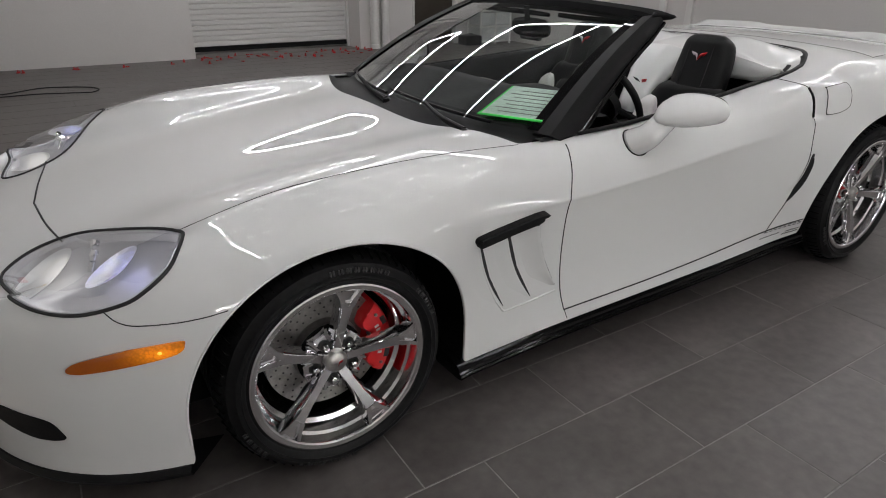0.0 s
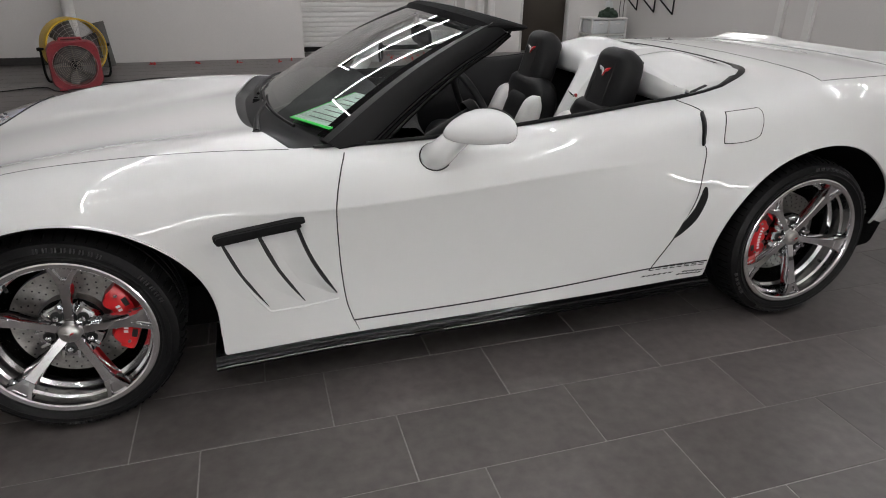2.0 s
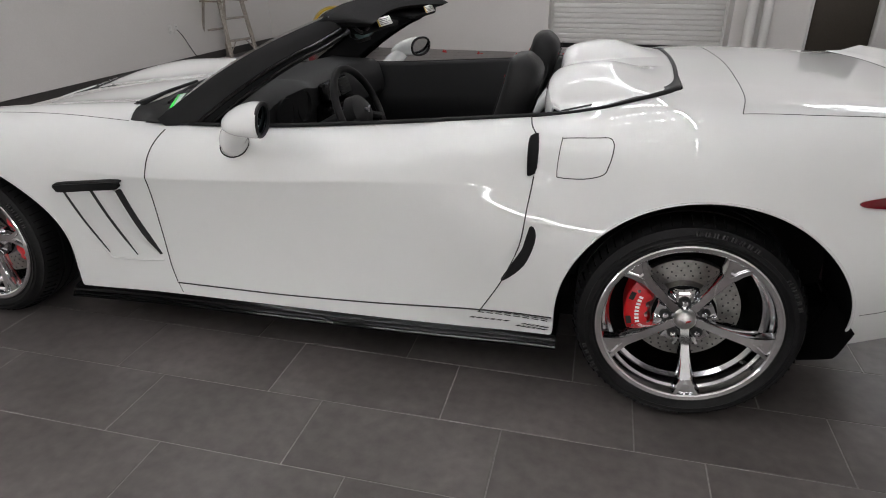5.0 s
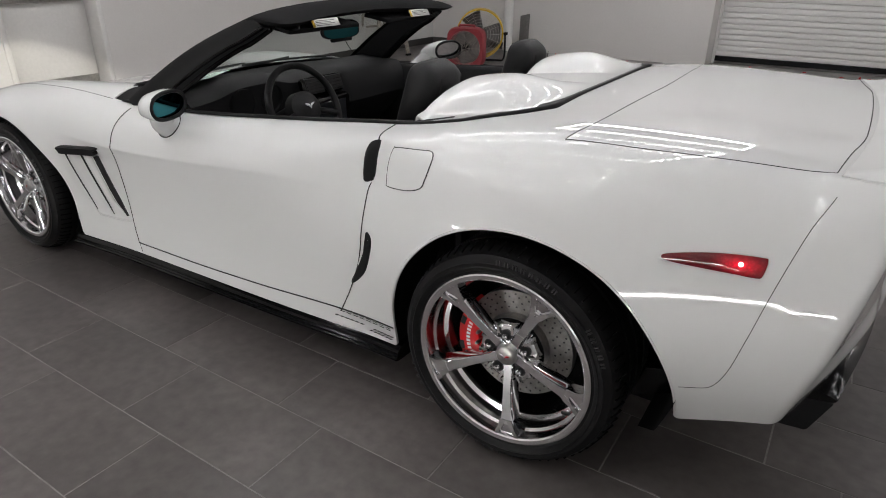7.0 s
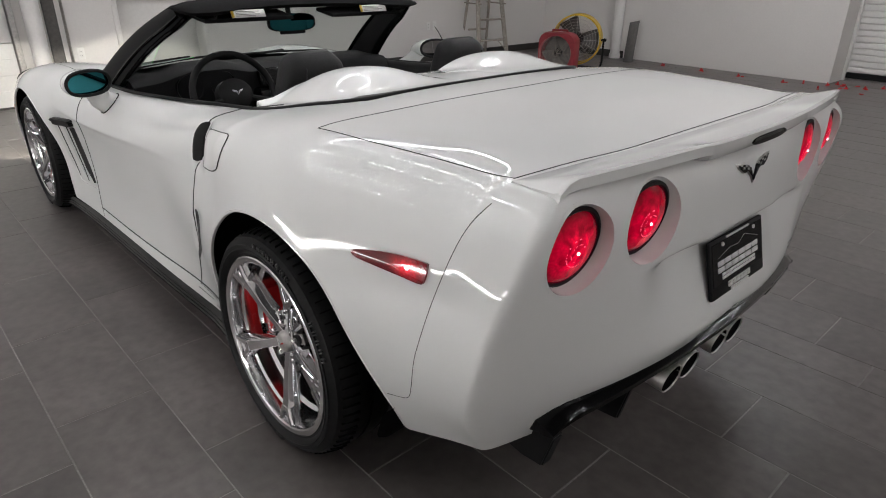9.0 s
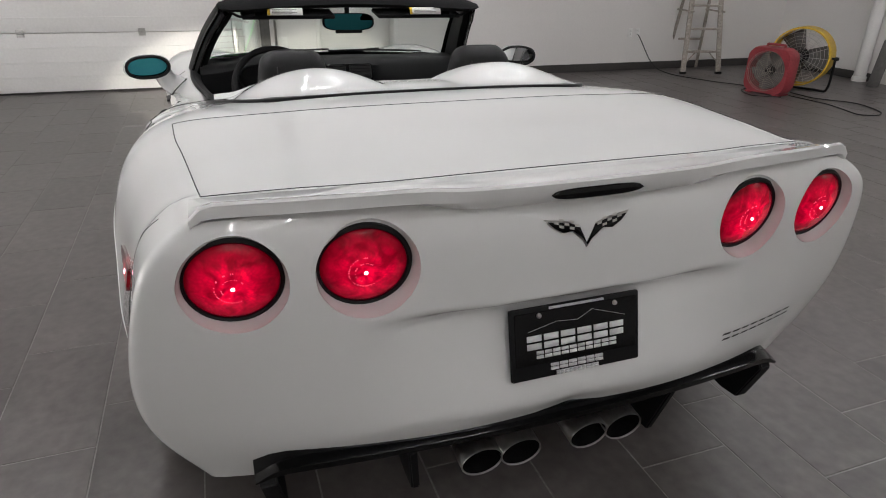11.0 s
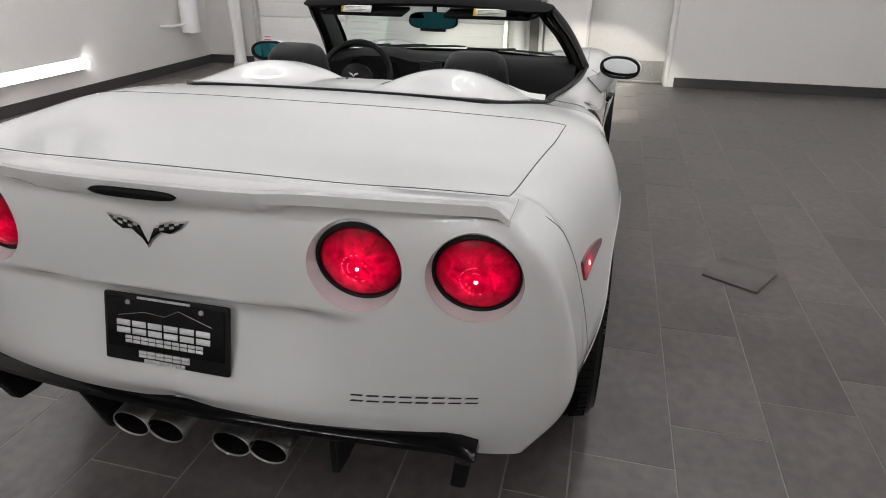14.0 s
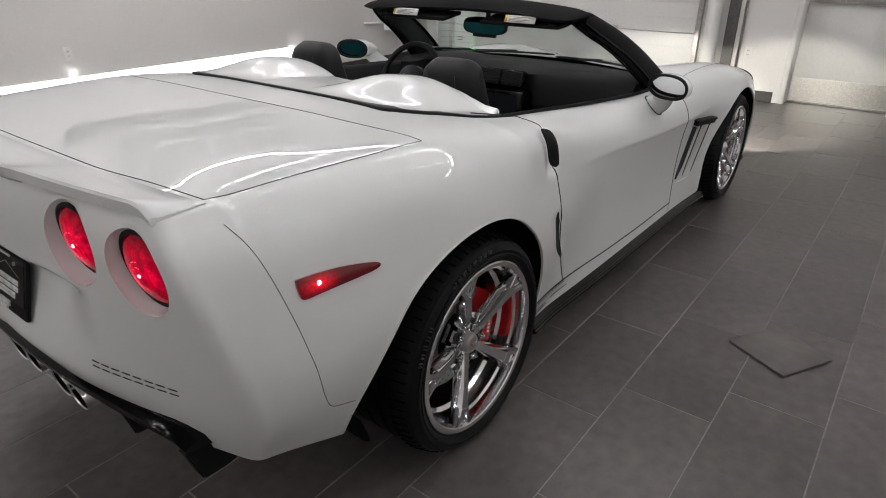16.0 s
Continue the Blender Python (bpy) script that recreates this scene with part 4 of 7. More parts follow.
# ---- plate, badge and lettering at the tail ----
plate = holder("number_plate")
plate.parent = car
tilt = Matrix.Translation((3.540, 0, 0.636)) @ Matrix.Rotation(radians(-14), 4, "Y")
part("plate_frame", box((-0.006, -0.1545, -0.078), (0.006, 0.1535, 0.078), 0.005, 2, tilt), BLACK, plate)
part("plate_face", box((0.004, -0.145, -0.045), (0.0075, 0.144, 0.068), 0.001, 1, tilt), GLOSS, plate)
for y0, y1, z0, z1, count in ((-0.119, 0.117, -0.011, 0.019, 6), (-0.098, 0.096, -0.032, -0.016, 10), (-0.065, 0.063, -0.062, -0.048, 6), (-0.052, 0.050, -0.074, -0.066, 10), (-0.066, 0.064, 0.0705, 0.0750, 14)):
    step = (y1 - y0) / count
    bm = bmesh.new()
    for k in range(count):
        a = y0 + k * step
        for c, d in ((z0, z0 + (z1 - z0) * 0.42), (z1 - (z1 - z0) * 0.42, z1)):
            add_box(bm, (0.006, a, c), (0.0095, a + step * 0.84, d), 0.0, 1, tilt)
    part("lettering_bar", bm, WHITE_INK, plate, "white row of lettering blocks", None)
for y in (-0.185, 0.185):
    lamp = part("plate_lamp", box((3.462, y - 0.02, 0.722), (3.482, y + 0.02, 0.730), 0.002, 1), PLATE_LIGHT, plate, "small white plate lamp")
pts = [tilt @ Vector((0.0082, y, z)) for y, z in ((-0.115, 0.028), (-0.05, 0.042), (0.0, 0.038), (0.035, 0.055), (0.115, 0.03))]
part("mountain_line", tube(pts, 0.0005, 5), STEEL, plate)
for y in (-0.09, 0.09):
    part("screw", spin([(0.0001, 0.012), (0.005, 0.011), (0.006, 0.006)], 12, "x", None, tilt @ Matrix.Translation((0, y, 0.06))), STEEL, plate)


def badge(name, where, size, black, red, parent, tall=1.0, lift=0.006):
    """Two crossed flags as plain wings in their colours; where(u, v) gives a point and a normal."""
    wings = ([(-1.0, 0.45), (-0.45, 0.33), (-0.22, 0.2), (0.0, -0.5), (-0.10, -0.28), (-0.38, 0.05), (-0.62, 0.02), (-0.85, 0.22)],
             [(1.0, 0.45), (0.45, 0.33), (0.22, 0.2), (0.0, -0.5), (0.10, -0.28), (0.38, 0.05), (0.62, 0.02), (0.85, 0.22)])
    for loop, mat in zip(wings, (black, red)):
        bm = bmesh.new()
        up, low = [], []
        for u, v in loop:
            p, n = where(u * size, v * size * tall)
            up.append(bm.verts.new(p + n * lift))
            low.append(bm.verts.new(p))
        bm.faces.new(up)
        for k in range(len(up)):
            bm.faces.new((up[k], up[k - 1], low[k - 1], low[k]))
        bmesh.ops.recalc_face_normals(bm, faces=bm.faces)
        part(name, bm, mat, parent, "", None)


badge("badge_edge", lambda u, v: from_rear(u, 0.8735 + v), 0.095, STEEL, STEEL, car, 0.70, 0.004)
badge("tail_badge", lambda u, v: from_rear(u, 0.874 + v), 0.088, GLOSS, BLACK, car, 0.62)
bm = bmesh.new()
for side in (-1, 1):
    for i in range(5):
        for j in range(3):
            if (i + j) % 2:
                u0, v0 = 0.020 + 0.0115 * i, 0.879 + 0.0055 * i * 0.42 + 0.0060 * j
                quad = []
                for u, v in ((u0, v0), (u0 + 0.0100, v0 + 0.002), (u0 + 0.0100, v0 + 0.0068), (u0, v0 + 0.0048)):
                    p, n = from_rear(side * u, v - 0.002)
                    quad.append(bm.verts.new(p + n * 0.0064))
                bm.faces.new(quad)
part("badge_check", bm, STEEL, car, "steel checks on the badge", None)["kind"] = "stuff"
bm = bmesh.new()
for k in range(8):
    y0 = 0.414 + k * 0.0335
    for a, b, c, d in ((0, 0.026, 0.0, 0.0045), (0, 0.026, 0.0135, 0.018)):
        quad = []
        for y, z in ((y0 + a, c), (y0 + b, c), (y0 + b + 0.004, d), (y0 + a + 0.004, d)):
            p, n = from_rear(y, 0.534 + 0.006 * k / 8 - 0.02 * (y0 - 0.414) + z)
            quad.append(bm.verts.new(p + n * 0.003))
        bm.faces.new(quad)
part("tail_lettering", bm, SEAM, car, "sunk black lettering strip", None)


# ---- diffuser and exhaust ----
bm = bmesh.new()
rows = []
for y in np.linspace(-0.675, 0.675, 41):
    b = 0.155 * y * y
    e = 0.035 * max(0.0, (abs(y) - 0.60) / 0.075) ** 2
    k = 0.03 * (y / 0.7) ** 2
    h = 1 - 0.6 * max(0.0, (abs(y) - 0.60) / 0.075) ** 2
    rows.append([Vector(p) for p in ((3.50 - b, y, 0.468 - k - e), (3.545 - b, y, 0.456 - k - e), (3.560 - b, y, 0.456 - k - e - 0.012 * h), (3.556 - b, y, 0.456 - k - e - 0.030 * h), (3.535 - b, y, 0.456 - k - e - 0.044 * h), (3.50 - b, y, 0.456 - k - e - 0.058 * h), (3.36 - b, y, 0.456 - k - e - 0.15 * h), (3.0, y, 0.20), (3.0, y, 0.3))])
add_grid(bm, rows, False, True)
bm.verts.ensure_lookup_table()
bm.faces.new(bm.verts[:9])
bm.faces.new(bm.verts[-9:])
bmesh.ops.recalc_face_normals(bm, faces=bm.faces)
part("rear_diffuser", bm, GLOSS, car, "gloss black rear diffuser", 40)
for y, x0, x1, z in ((-0.650, 3.36, 3.475, 0.255), (-0.345, 3.20, 3.48, 0.225), (0.345, 3.20, 3.48, 0.225), (0.650, 3.36, 3.475, 0.255)):
    s = 0.018 if abs(y) > 0.5 else 0.010
    lean = 0.02 * (1 if y > 0 else -1) * (-1)
    bm = bmesh.new()
    prof = [(x0 - 0.1, 0.37), (x1 - 0.02, 0.41), (x1 + 0.01, 0.37), (x1 - 0.03, z), (x1 - 0.09, z - 0.006), (x0 - 0.1, 0.27)]
    a = [bm.verts.new((x, y - s + (0 if zz > 0.3 else lean), zz)) for x, zz in prof]
    b = [bm.verts.new((x, y + s + (0 if zz > 0.3 else lean), zz)) for x, zz in prof]
    bm.faces.new(a)
    bm.faces.new(list(reversed(b)))
    for k in range(6):
        bm.faces.new((a[k], a[k - 1], b[k - 1], b[k]))
    bmesh.ops.recalc_face_normals(bm, faces=bm.faces)
    bmesh.ops.bevel(bm, geom=list(bm.edges), offset=0.004, segments=2, affect="EDGES")
    part("diffuser_fin", bm, BLACK, car, "", 35)
for y in (-0.188, -0.090, 0.090, 0.187):
    m = Matrix.Translation((3.515, y, 0.320)) @ Matrix.Rotation(radians(7), 4, "Y") @ Matrix.Diagonal((1, 1.04, 0.84, 1))
    part("exhaust_tip", spin([(0.046, -0.16), (0.046, -0.002), (0.0475, 0.0), (0.049, -0.003), (0.049, -0.16)], 36, "x", None, m), STEEL, car, "polished oval exhaust tip")
    part("exhaust_bore", spin([(0.0455, -0.004), (0.043, -0.10), (0.0001, -0.11)], 24, "x", None, m), LINER, car)

# ---- under the body ----
part("underbody", box((-0.72, -0.60, 0.135), (3.2, 0.60, 0.30), 0.02), LINER, car, "dark underbody")
for side in (-1, 1):
    for (cx, cz, rx, rz), y0 in ((ARCH_F, 0.55), (ARCH_R, 0.52)):
        rows = []
        low = 0.0 if cx > 1 else -0.1
        for k in range(33):
            a = math.pi * (low + k / 32 * (1.1 - low))
            zz = cz + math.sin(a) * (rz + 0.02)
            xx = cx + math.cos(a) * (rx + 0.016)
            edge = from_side(xx, max(zz, 0.22), side)[0].y * side
            rows.append([Vector((xx, side * y, zz)) for y in (y0, 0.75, min(0.945, edge - 0.010))])
        rows = [*rows, [Vector((v.x, v.y * 0.985, 0.175)) for v in rows[-1]]]
        bm = bmesh.new()
        add_grid(bm, rows)
        part("arch_liner", bm, LINER, car)
        pts = [from_side(cx - rx * 1.006, 0.24 + (cz - 0.24) * t, side) for t in (0.0, 0.5)]
        pts += [from_side(cx - rx * 1.006 * math.cos(math.pi * t), cz + rz * 1.006 * math.sin(math.pi * t), side) for t in np.linspace(0, 1, 60)]
        pts += [from_side(cx + rx * 1.006, cz - (cz - 0.24) * t, side) for t in (0.5, 1.0) if cx < 1]
        part("arch_lip", tube([p - n * 0.002 for p, n in pts], 0.0040, 8), PAINT, car)
        if cx > 1:
            rows = [[Vector((cx + rx + 0.004 - 0.35 * (0.36 - z) - 2.0 * max(0.0, 0.25 - z) ** 1.5, side * y, z)) for y in np.linspace(y0, 0.885 - 1.2 * max(0.0, 0.27 - z), 6)] for z in np.linspace(0.36, 0.185, 10)]
            bm = bmesh.new()
            add_grid(bm, rows)
            part("liner_flap", bm, LINER, car, "black plastic flap behind the wheel")
        part("arch_wall", box((cx - rx, side * y0 - 0.01, 0.16 if cx < 1 else 0.27), (cx + rx, side * y0 + 0.01, cz + rz)), LINER, car)
rows = []
for q in np.linspace(-1.2, -0.352, 40):
    for_side = column(float(q), 5)
    z = float(LEVEL_Z[5](q))
    rows.append((for_side[0], for_side[1], z))
for side in (-1, 1):
    bm = bmesh.new()
    add_grid(bm, [[Vector((x + dx * (1 if x < -0.3 else 1), side * max(0.0, y + dy), z + dz)) for dx, dy, dz in ((0.03, -0.03, 0.012), (-0.004, 0.004, 0.004), (-0.01, 0.008, -0.012), (-0.004, 0.0, -0.03), (0.10, -0.10, -0.02))] for x, y, z in rows])
    part("front_splitter", bm, BLACK, car, "black chin spoiler")


# ---- wheels ----
ALLOY = material("polished_rim", (0.90, 0.90, 0.91), 0.13, 1.0)
LETTER_RUBBER = material("raised_rubber", (0.035, 0.035, 0.035), 0.5)


def beam(bm, keys, m, flare=0.006):
    """A bar with a flat face and sloping sides along keys of (radius, sideways, half width, face height, depth)."""
    rows = []
    for r, t, w, y, d in keys:
        sec = ((-w - flare, y - d), (-w, y - 0.006), (-w * 0.78, y), (w * 0.78, y), (w, y - 0.006), (w + flare, y - d))
        rows.append([m @ Vector((r, h, t + s)) for s, h in sec])
    g = add_grid(bm, rows, False, True)
    bm.faces.new(g[0])
    bm.faces.new(list(reversed(g[-1])))


def wheel(x, z, radius, rim, y_out, width, side, caliper, turn, disc_r, reach):
    """A tyre on a forked five-spoke chrome wheel, with disc and caliper."""
    w = holder("wheel")
    w.parent = car
    w.matrix_world = pose(x, side * y_out, z) @ Matrix.Diagonal((1, side, 1, 1))
    d = width
    prof = [(rim - 0.006, -0.010), (rim + 0.004, -0.003), (rim + 0.009, -0.001), (rim + 0.012, 0.004), (rim + 0.020, 0.009), (rim + 0.023, 0.0115), (rim + 0.026, 0.0095), (rim + 0.036, 0.0105), (radius - 0.034, 0.006), (radius - 0.022, -0.002),
            (radius - 0.015, -0.006), (radius - 0.013, -0.012), (radius - 0.006, -0.024), (radius - 0.001, -0.046)]
    for k in range(1, 4):
        c = -0.046 - (d - 0.092) * k / 4
        prof += [(radius, c + 0.006), (radius - 0.007, c + 0.005), (radius - 0.007, c - 0.005), (radius, c - 0.006)]
    prof += [(radius - 0.001, -d + 0.042), (radius - 0.013, -d + 0.010), (radius - 0.034, -d - 0.009), (rim, -d)]
    tyre = part("tyre", spin(prof, 96), RUBBER, w)
    bm = bmesh.new()
    for k in range(72):
        m = Matrix.Rotation(2 * math.pi * k / 72, 4, "Y") @ Matrix.Translation((radius - 0.006, -0.030, 0)) @ Matrix.Rotation(radians(14), 4, "Z")
        add_box(bm, (-0.012, -0.034, -0.0018), (0.0040, 0.014, 0.0018), 0, 1, m)
    part("tread_groove", bm, LINER, tyre, "dark shoulder grooves of the tread")["kind"] = "stuff"
    bm = bmesh.new()
    for start, count in ((62, 8), (20, 5), (242, 8), (200, 5)):
        for k in range(count):
            m = Matrix.Rotation(-radians(start + 4.4 * k), 4, "Y") @ Matrix.Translation((0.5 * (rim + radius) + 0.004, 0.009, 0))
            add_box(bm, (-0.009, -0.004, -0.0065), (0.009, 0.0008, -0.003), 0, 1, m)
            add_box(bm, (-0.009, -0.004, 0.002), (0.009, 0.0008, 0.0055), 0, 1, m)
    part("sidewall_lettering", bm, LETTER_RUBBER, tyre, "raised grey bars on the sidewall", None)["kind"] = "stuff"
    r0 = rim
    barrel = [(r0 - 0.001, -0.012), (r0 + 0.003, -0.004), (r0 + 0.0015, 0.002), (r0 - 0.003, 0.0040), (r0 - 0.014, 0.0025), (r0 - 0.0185, -0.001), (r0 - 0.0205, -0.010), (r0 - 0.0215, -0.036), (r0 - 0.029, -0.042),
              (r0 - 0.0305, -0.082), (r0 - 0.041, -0.092), (r0 - 0.045, -0.150), (r0 - 0.050, -d + 0.02), (r0, -d)]
    part("rim", spin(barrel, 96), ALLOY, w, "", 30)
    disc = part("brake_disc", spin([(0.055, -0.085), (0.098, -0.088), (0.101, -0.118), (disc_r, -0.118), (disc_r, -0.148), (0.06, -0.148)], 64), DISC, w)
    part("disc_hat", spin([(0.05, -0.0835), (0.097, -0.0865), (0.1, -0.1175)], 48), LINER, disc, "dark disc hat")
    bm = bmesh.new()
    for ring, count, shift in ((0.118, 30, 0.0), (0.134, 30, 0.35), (0.150, 30, 0.7), (disc_r - 0.010, 30, 0.05)):
        for k in range(count):
            a = 2 * math.pi * (k + shift) / count
            spin([(0.0001, -0.1172), (0.0030, -0.1172), (0.0030, -0.12)], 8, "y", bm, Matrix.Translation((ring * math.cos(a), 0, ring * math.sin(a))))
    part("drilled_holes", bm, SEAM, disc)["kind"] = "stuff"
    part("hub_drum", spin([(0.0001, -0.07), (0.05, -0.07), (0.056, -0.08), (0.056, -0.2)], 40), LINER, w)
    part("wheel_well", spin([(0.0001, -d + 0.01), (r0 - 0.03, -d + 0.01)], 40), LINER, w)
    part("hub_face", spin([(0.0001, -0.054), (0.03, -0.054), (0.046, -0.058), (0.056, -0.068), (0.060, -0.09)], 50), CHROME, w)
    for k in range(5):
        a = radians(turn + 72 * k)
        m = Matrix.Rotation(-a, 4, "Y")
        bm = bmesh.new()
        beam(bm, ((0.016, 0, 0.018, -0.050, 0.03), (0.04, 0, 0.0165, -0.044, 0.034), (0.08, 0, 0.0145, -0.034, 0.036), (0.13, 0, 0.0155, -0.022, 0.036), (r0 - 0.085, 0, 0.0185, -0.012, 0.036), (r0 - 0.056, 0, 0.0235, -0.005, 0.036)), m)
        for s in (-1, 1):
            beam(bm, ((r0 - 0.070, s * 0.0095, 0.0115, -0.0065, 0.032), (r0 - 0.045, s * 0.0195, 0.0085, -0.003, 0.032), (r0 - 0.024, s * 0.0315, 0.0085, -0.0005, 0.030), (r0 - 0.006, s * 0.043, 0.0105, 0.0015, 0.028)), m, 0.004)
        beam(bm, ((r0 - 0.056, 0, 0.008, -0.013, 0.02), (r0 - 0.010, 0, 0.036, -0.009, 0.02)), m, 0.0)
        bmesh.ops.recalc_face_normals(bm, faces=bm.faces)
        part("spoke", bm, CHROME, w, "", 24)
        # winged pad round each lug nut
        m = Matrix.Rotation(-(a + radians(36)), 4, "Y") @ Matrix.Translation((0.060, 0, 0))
        bm = bmesh.new()
        beam(bm, ((-0.024, 0, 0.017, -0.062, 0.02), (-0.004, 0, 0.023, -0.056, 0.022), (0.013, 0, 0.026, -0.055, 0.024), (0.030, 0, 0.024, -0.060, 0.024)), m)
        for s in (-1, 1):
            beam(bm, ((0.004, s * 0.021, 0.005, -0.048, 0.02), (0.030, s * 0.023, 0.005, -0.046, 0.026)), m)
        part("lug_pad", bm, CHROME, w, "", 24)
        part("lug_socket", spin([(0.0001, -0.0545), (0.0150, -0.0545), (0.0158, -0.052), (0.0172, -0.052), (0.0172, -0.06)], 24, "y", None, m), SEAM, w)
        part("lug_nut", spin([(0.0001, -0.034), (0.005, -0.035), (0.0085, -0.039), (0.0095, -0.058)], 18, "y", None, m), CHROME, w, "", 30)
    part("hub_cap", spin([(0.0001, -0.030), (0.02, -0.031), (0.028, -0.0345), (0.0315, -0.040), (0.033, -0.058)], 40), STEEL, w)
    badge("cap_badge", lambda u, v: (Vector((u, -0.0345, v)), Vector((0, 1, 0))), 0.016, SILVER, RED, w)
    a = radians(turn + 48)
    part("valve_stem", tube([((r0 - 0.030) * math.cos(a), -0.060, (r0 - 0.030) * math.sin(a)), ((r0 - 0.048) * math.cos(a), -0.042, (r0 - 0.048) * math.sin(a))], 0.005, 8), SEAM, w, "black valve stem")
    # caliper over the disc
    bm = bmesh.new()
    rows = []
    for a in np.linspace(-reach, reach, 29):
        c = radians(caliper + a)
        lobe = 0.5 + 0.5 * math.cos(2 * math.pi * 3 * a / reach / 2)
        end = 1 - 0.35 * max(0.0, (abs(a) / reach - 0.85) / 0.15)
        inner = disc_r - 0.060 * end - 0.010 * lobe
        rows.append([Vector((r * math.cos(c), y, r * math.sin(c))) for r, y in ((inner, -0.116), (inner + 0.002, -0.088), (inner + 0.010, -0.077 + 0.004 * lobe), (disc_r - 0.030, -0.070), (disc_r - 0.004, -0.072), (disc_r + 0.010, -0.080), (disc_r + 0.013, -0.094), (disc_r + 0.013, -0.165), (disc_r - 0.07, -0.165))])
    g = add_grid(bm, rows, False, True)
    bm.faces.new(g[0])
    bm.faces.new(list(reversed(g[-1])))
    bmesh.ops.recalc_face_normals(bm, faces=bm.faces)
    cal = part("brake_caliper", bm, RED, w, "bright red brake caliper", 40)
    for t in (-0.78, 0.78, -0.30, 0.30):
        c = radians(caliper + t * reach)
        r = disc_r - (0.012 if abs(t) > 0.5 else 0.056)
        part("caliper_bolt", spin([(0.0001, -0.0660), (0.0045, -0.0665), (0.0055, -0.0720), (0.0055, -0.085)], 12, "y", None, Matrix.Translation((r * math.cos(c), 0, r * math.sin(c)))), DISC, cal)
    for t in (-0.5, 0.5):
        c = Matrix.Rotation(-radians(caliper + t * reach), 4, "Y")
        part("pad_window", box((disc_r - 0.010, -0.0725, -0.014), (disc_r + 0.006, -0.0705, 0.014), 0.0008, 1, c), SEAM, cal)
    bm = bmesh.new()
    for k in range(8):
        c0, c1 = (radians(caliper + t) for t in (-19 + 5 * k, -15.8 + 5 * k))
        bm.faces.new([bm.verts.new((r * math.cos(c), -0.0690, r * math.sin(c))) for r, c in ((disc_r - 0.034, c0), (disc_r - 0.034, c1), (disc_r - 0.021, c1), (disc_r - 0.021, c0))])
    part("lettering_bar", bm, WHITE_INK, cal, "white bars of lettering", None)
    return w


for side in (-1, 1):
    wheel(HUB_F[0], HUB_F[1], 0.325, 0.253, 0.912, 0.275, side, 4, 81, 0.178, 38)
    wheel(HUB_R[0], HUB_R[1], 0.338, 0.268, 0.926, 0.325, side, 178, 278 if side < 0 else 290, 0.170, 30)


# ---- windscreen and its frame ----
def screen_point(u, v):
    """A point of the glass: u across from -1 to 1, v from the base up."""
    yb, yt = 0.735 * u, 0.575 * u
    xb, xt = 0.645 + 0.20 * abs(u) ** 2.4, 1.37 + 0.07 * u * u
    zb, zt = 0.845 - 0.02 * u * u, 1.185 - 0.025 * u * u
    return Vector((xb + (xt - xb) * v, yb + (yt - yb) * v, zb + (zt - zb) * v + 0.03 * math.sin(math.pi * v)))


bm = bmesh.new()
add_grid(bm, [[screen_point(u, v) for v in np.linspace(0, 1, 16)] for u in np.linspace(-1, 1, 31)])
part("windscreen", bm, SCREEN, car, "clear raked windscreen").visible_shadow = False
for side in (-1, 1):
    rows = []
    for v in np.linspace(-0.012, 1.02, 18):
        c = screen_point(side, v)
        w = 0.085 - 0.035 * min(1, v * 1.3) - 0.022 * max(0, v - 0.85) / 0.17
        inn = screen_point(side * 0.93, v)
        rows.append([inn + Vector((0, 0, 0.004)), c + Vector((-0.012, side * 0.012, 0.008)), c + Vector((0.01, side * 0.022, -0.004)), c + Vector((0.02 + w * 0.7, side * 0.016, -0.02 - w * 0.35)),
                     c + Vector((0.03 + w, side * -0.008, -0.024 - w * 0.45)), c + Vector((0.02 + w * 0.9, -side * 0.04, -0.03 - w * 0.3)), inn + Vector((0.012, 0, -0.02))])
    bm = bmesh.new()
    g = add_grid(bm, rows, False, True)
    bm.faces.new(g[0])
    bm.faces.new(list(reversed(g[-1])))
    bmesh.ops.recalc_face_normals(bm, faces=bm.faces)
    part("windscreen_pillar", bm, BLACK, car, "black windscreen pillar", 50)
    # black border printed on the glass along the pillar
    bm = bmesh.new()
    add_grid(bm, [[screen_point(side * f, v) + Vector((-0.003, 0, 0.006)) for f in (0.905, 0.93, 0.955, 0.98)] for v in np.linspace(0.0, 1.0, 16)])
    part("glass_border", bm, FRIT, car, "glossy black border of the glass", 50)
    for k, r in ((3, 0.007), (4, 0.009)):
        part("pillar_seal", tube([row[k] for row in rows], r, 8), GLOSS, car)
rows = []
for u in np.sin(np.linspace(-math.pi / 2, math.pi / 2, 61)) * 1.035:
    u = float(u)
    c = screen_point(max(-1, min(1, u)), 1.0) + Vector((0, 0.575 * (u - max(-1, min(1, u))), 0))
    t = max(0.0, abs(u) - 0.80) / 0.235
    e = math.sqrt(max(0.03, 1 - t ** 4))
    b = 1.0 + 0.12 * abs(u) - 0.12 * t ** 3 - 0.45 * t ** 10
    d = e * (1 - 0.45 * t)
    rows.append([c + Vector(p) for p in ((-0.035, 0, -0.012), (-0.02, 0, 0.012 * e), (0.02, 0, 0.022 * e), (0.075, 0, 0.014 * e), (0.125 * b, 0, 0.002 - 0.006 * d), (0.142 * b, 0, -0.020 * d), (0.12 * b, 0, -0.034 * d), (0.05, 0, -0.04 * d), (-0.01, 0, -0.03 * d))])
bm = bmesh.new()
g = add_grid(bm, rows, False, True)
bm.faces.new(g[0])
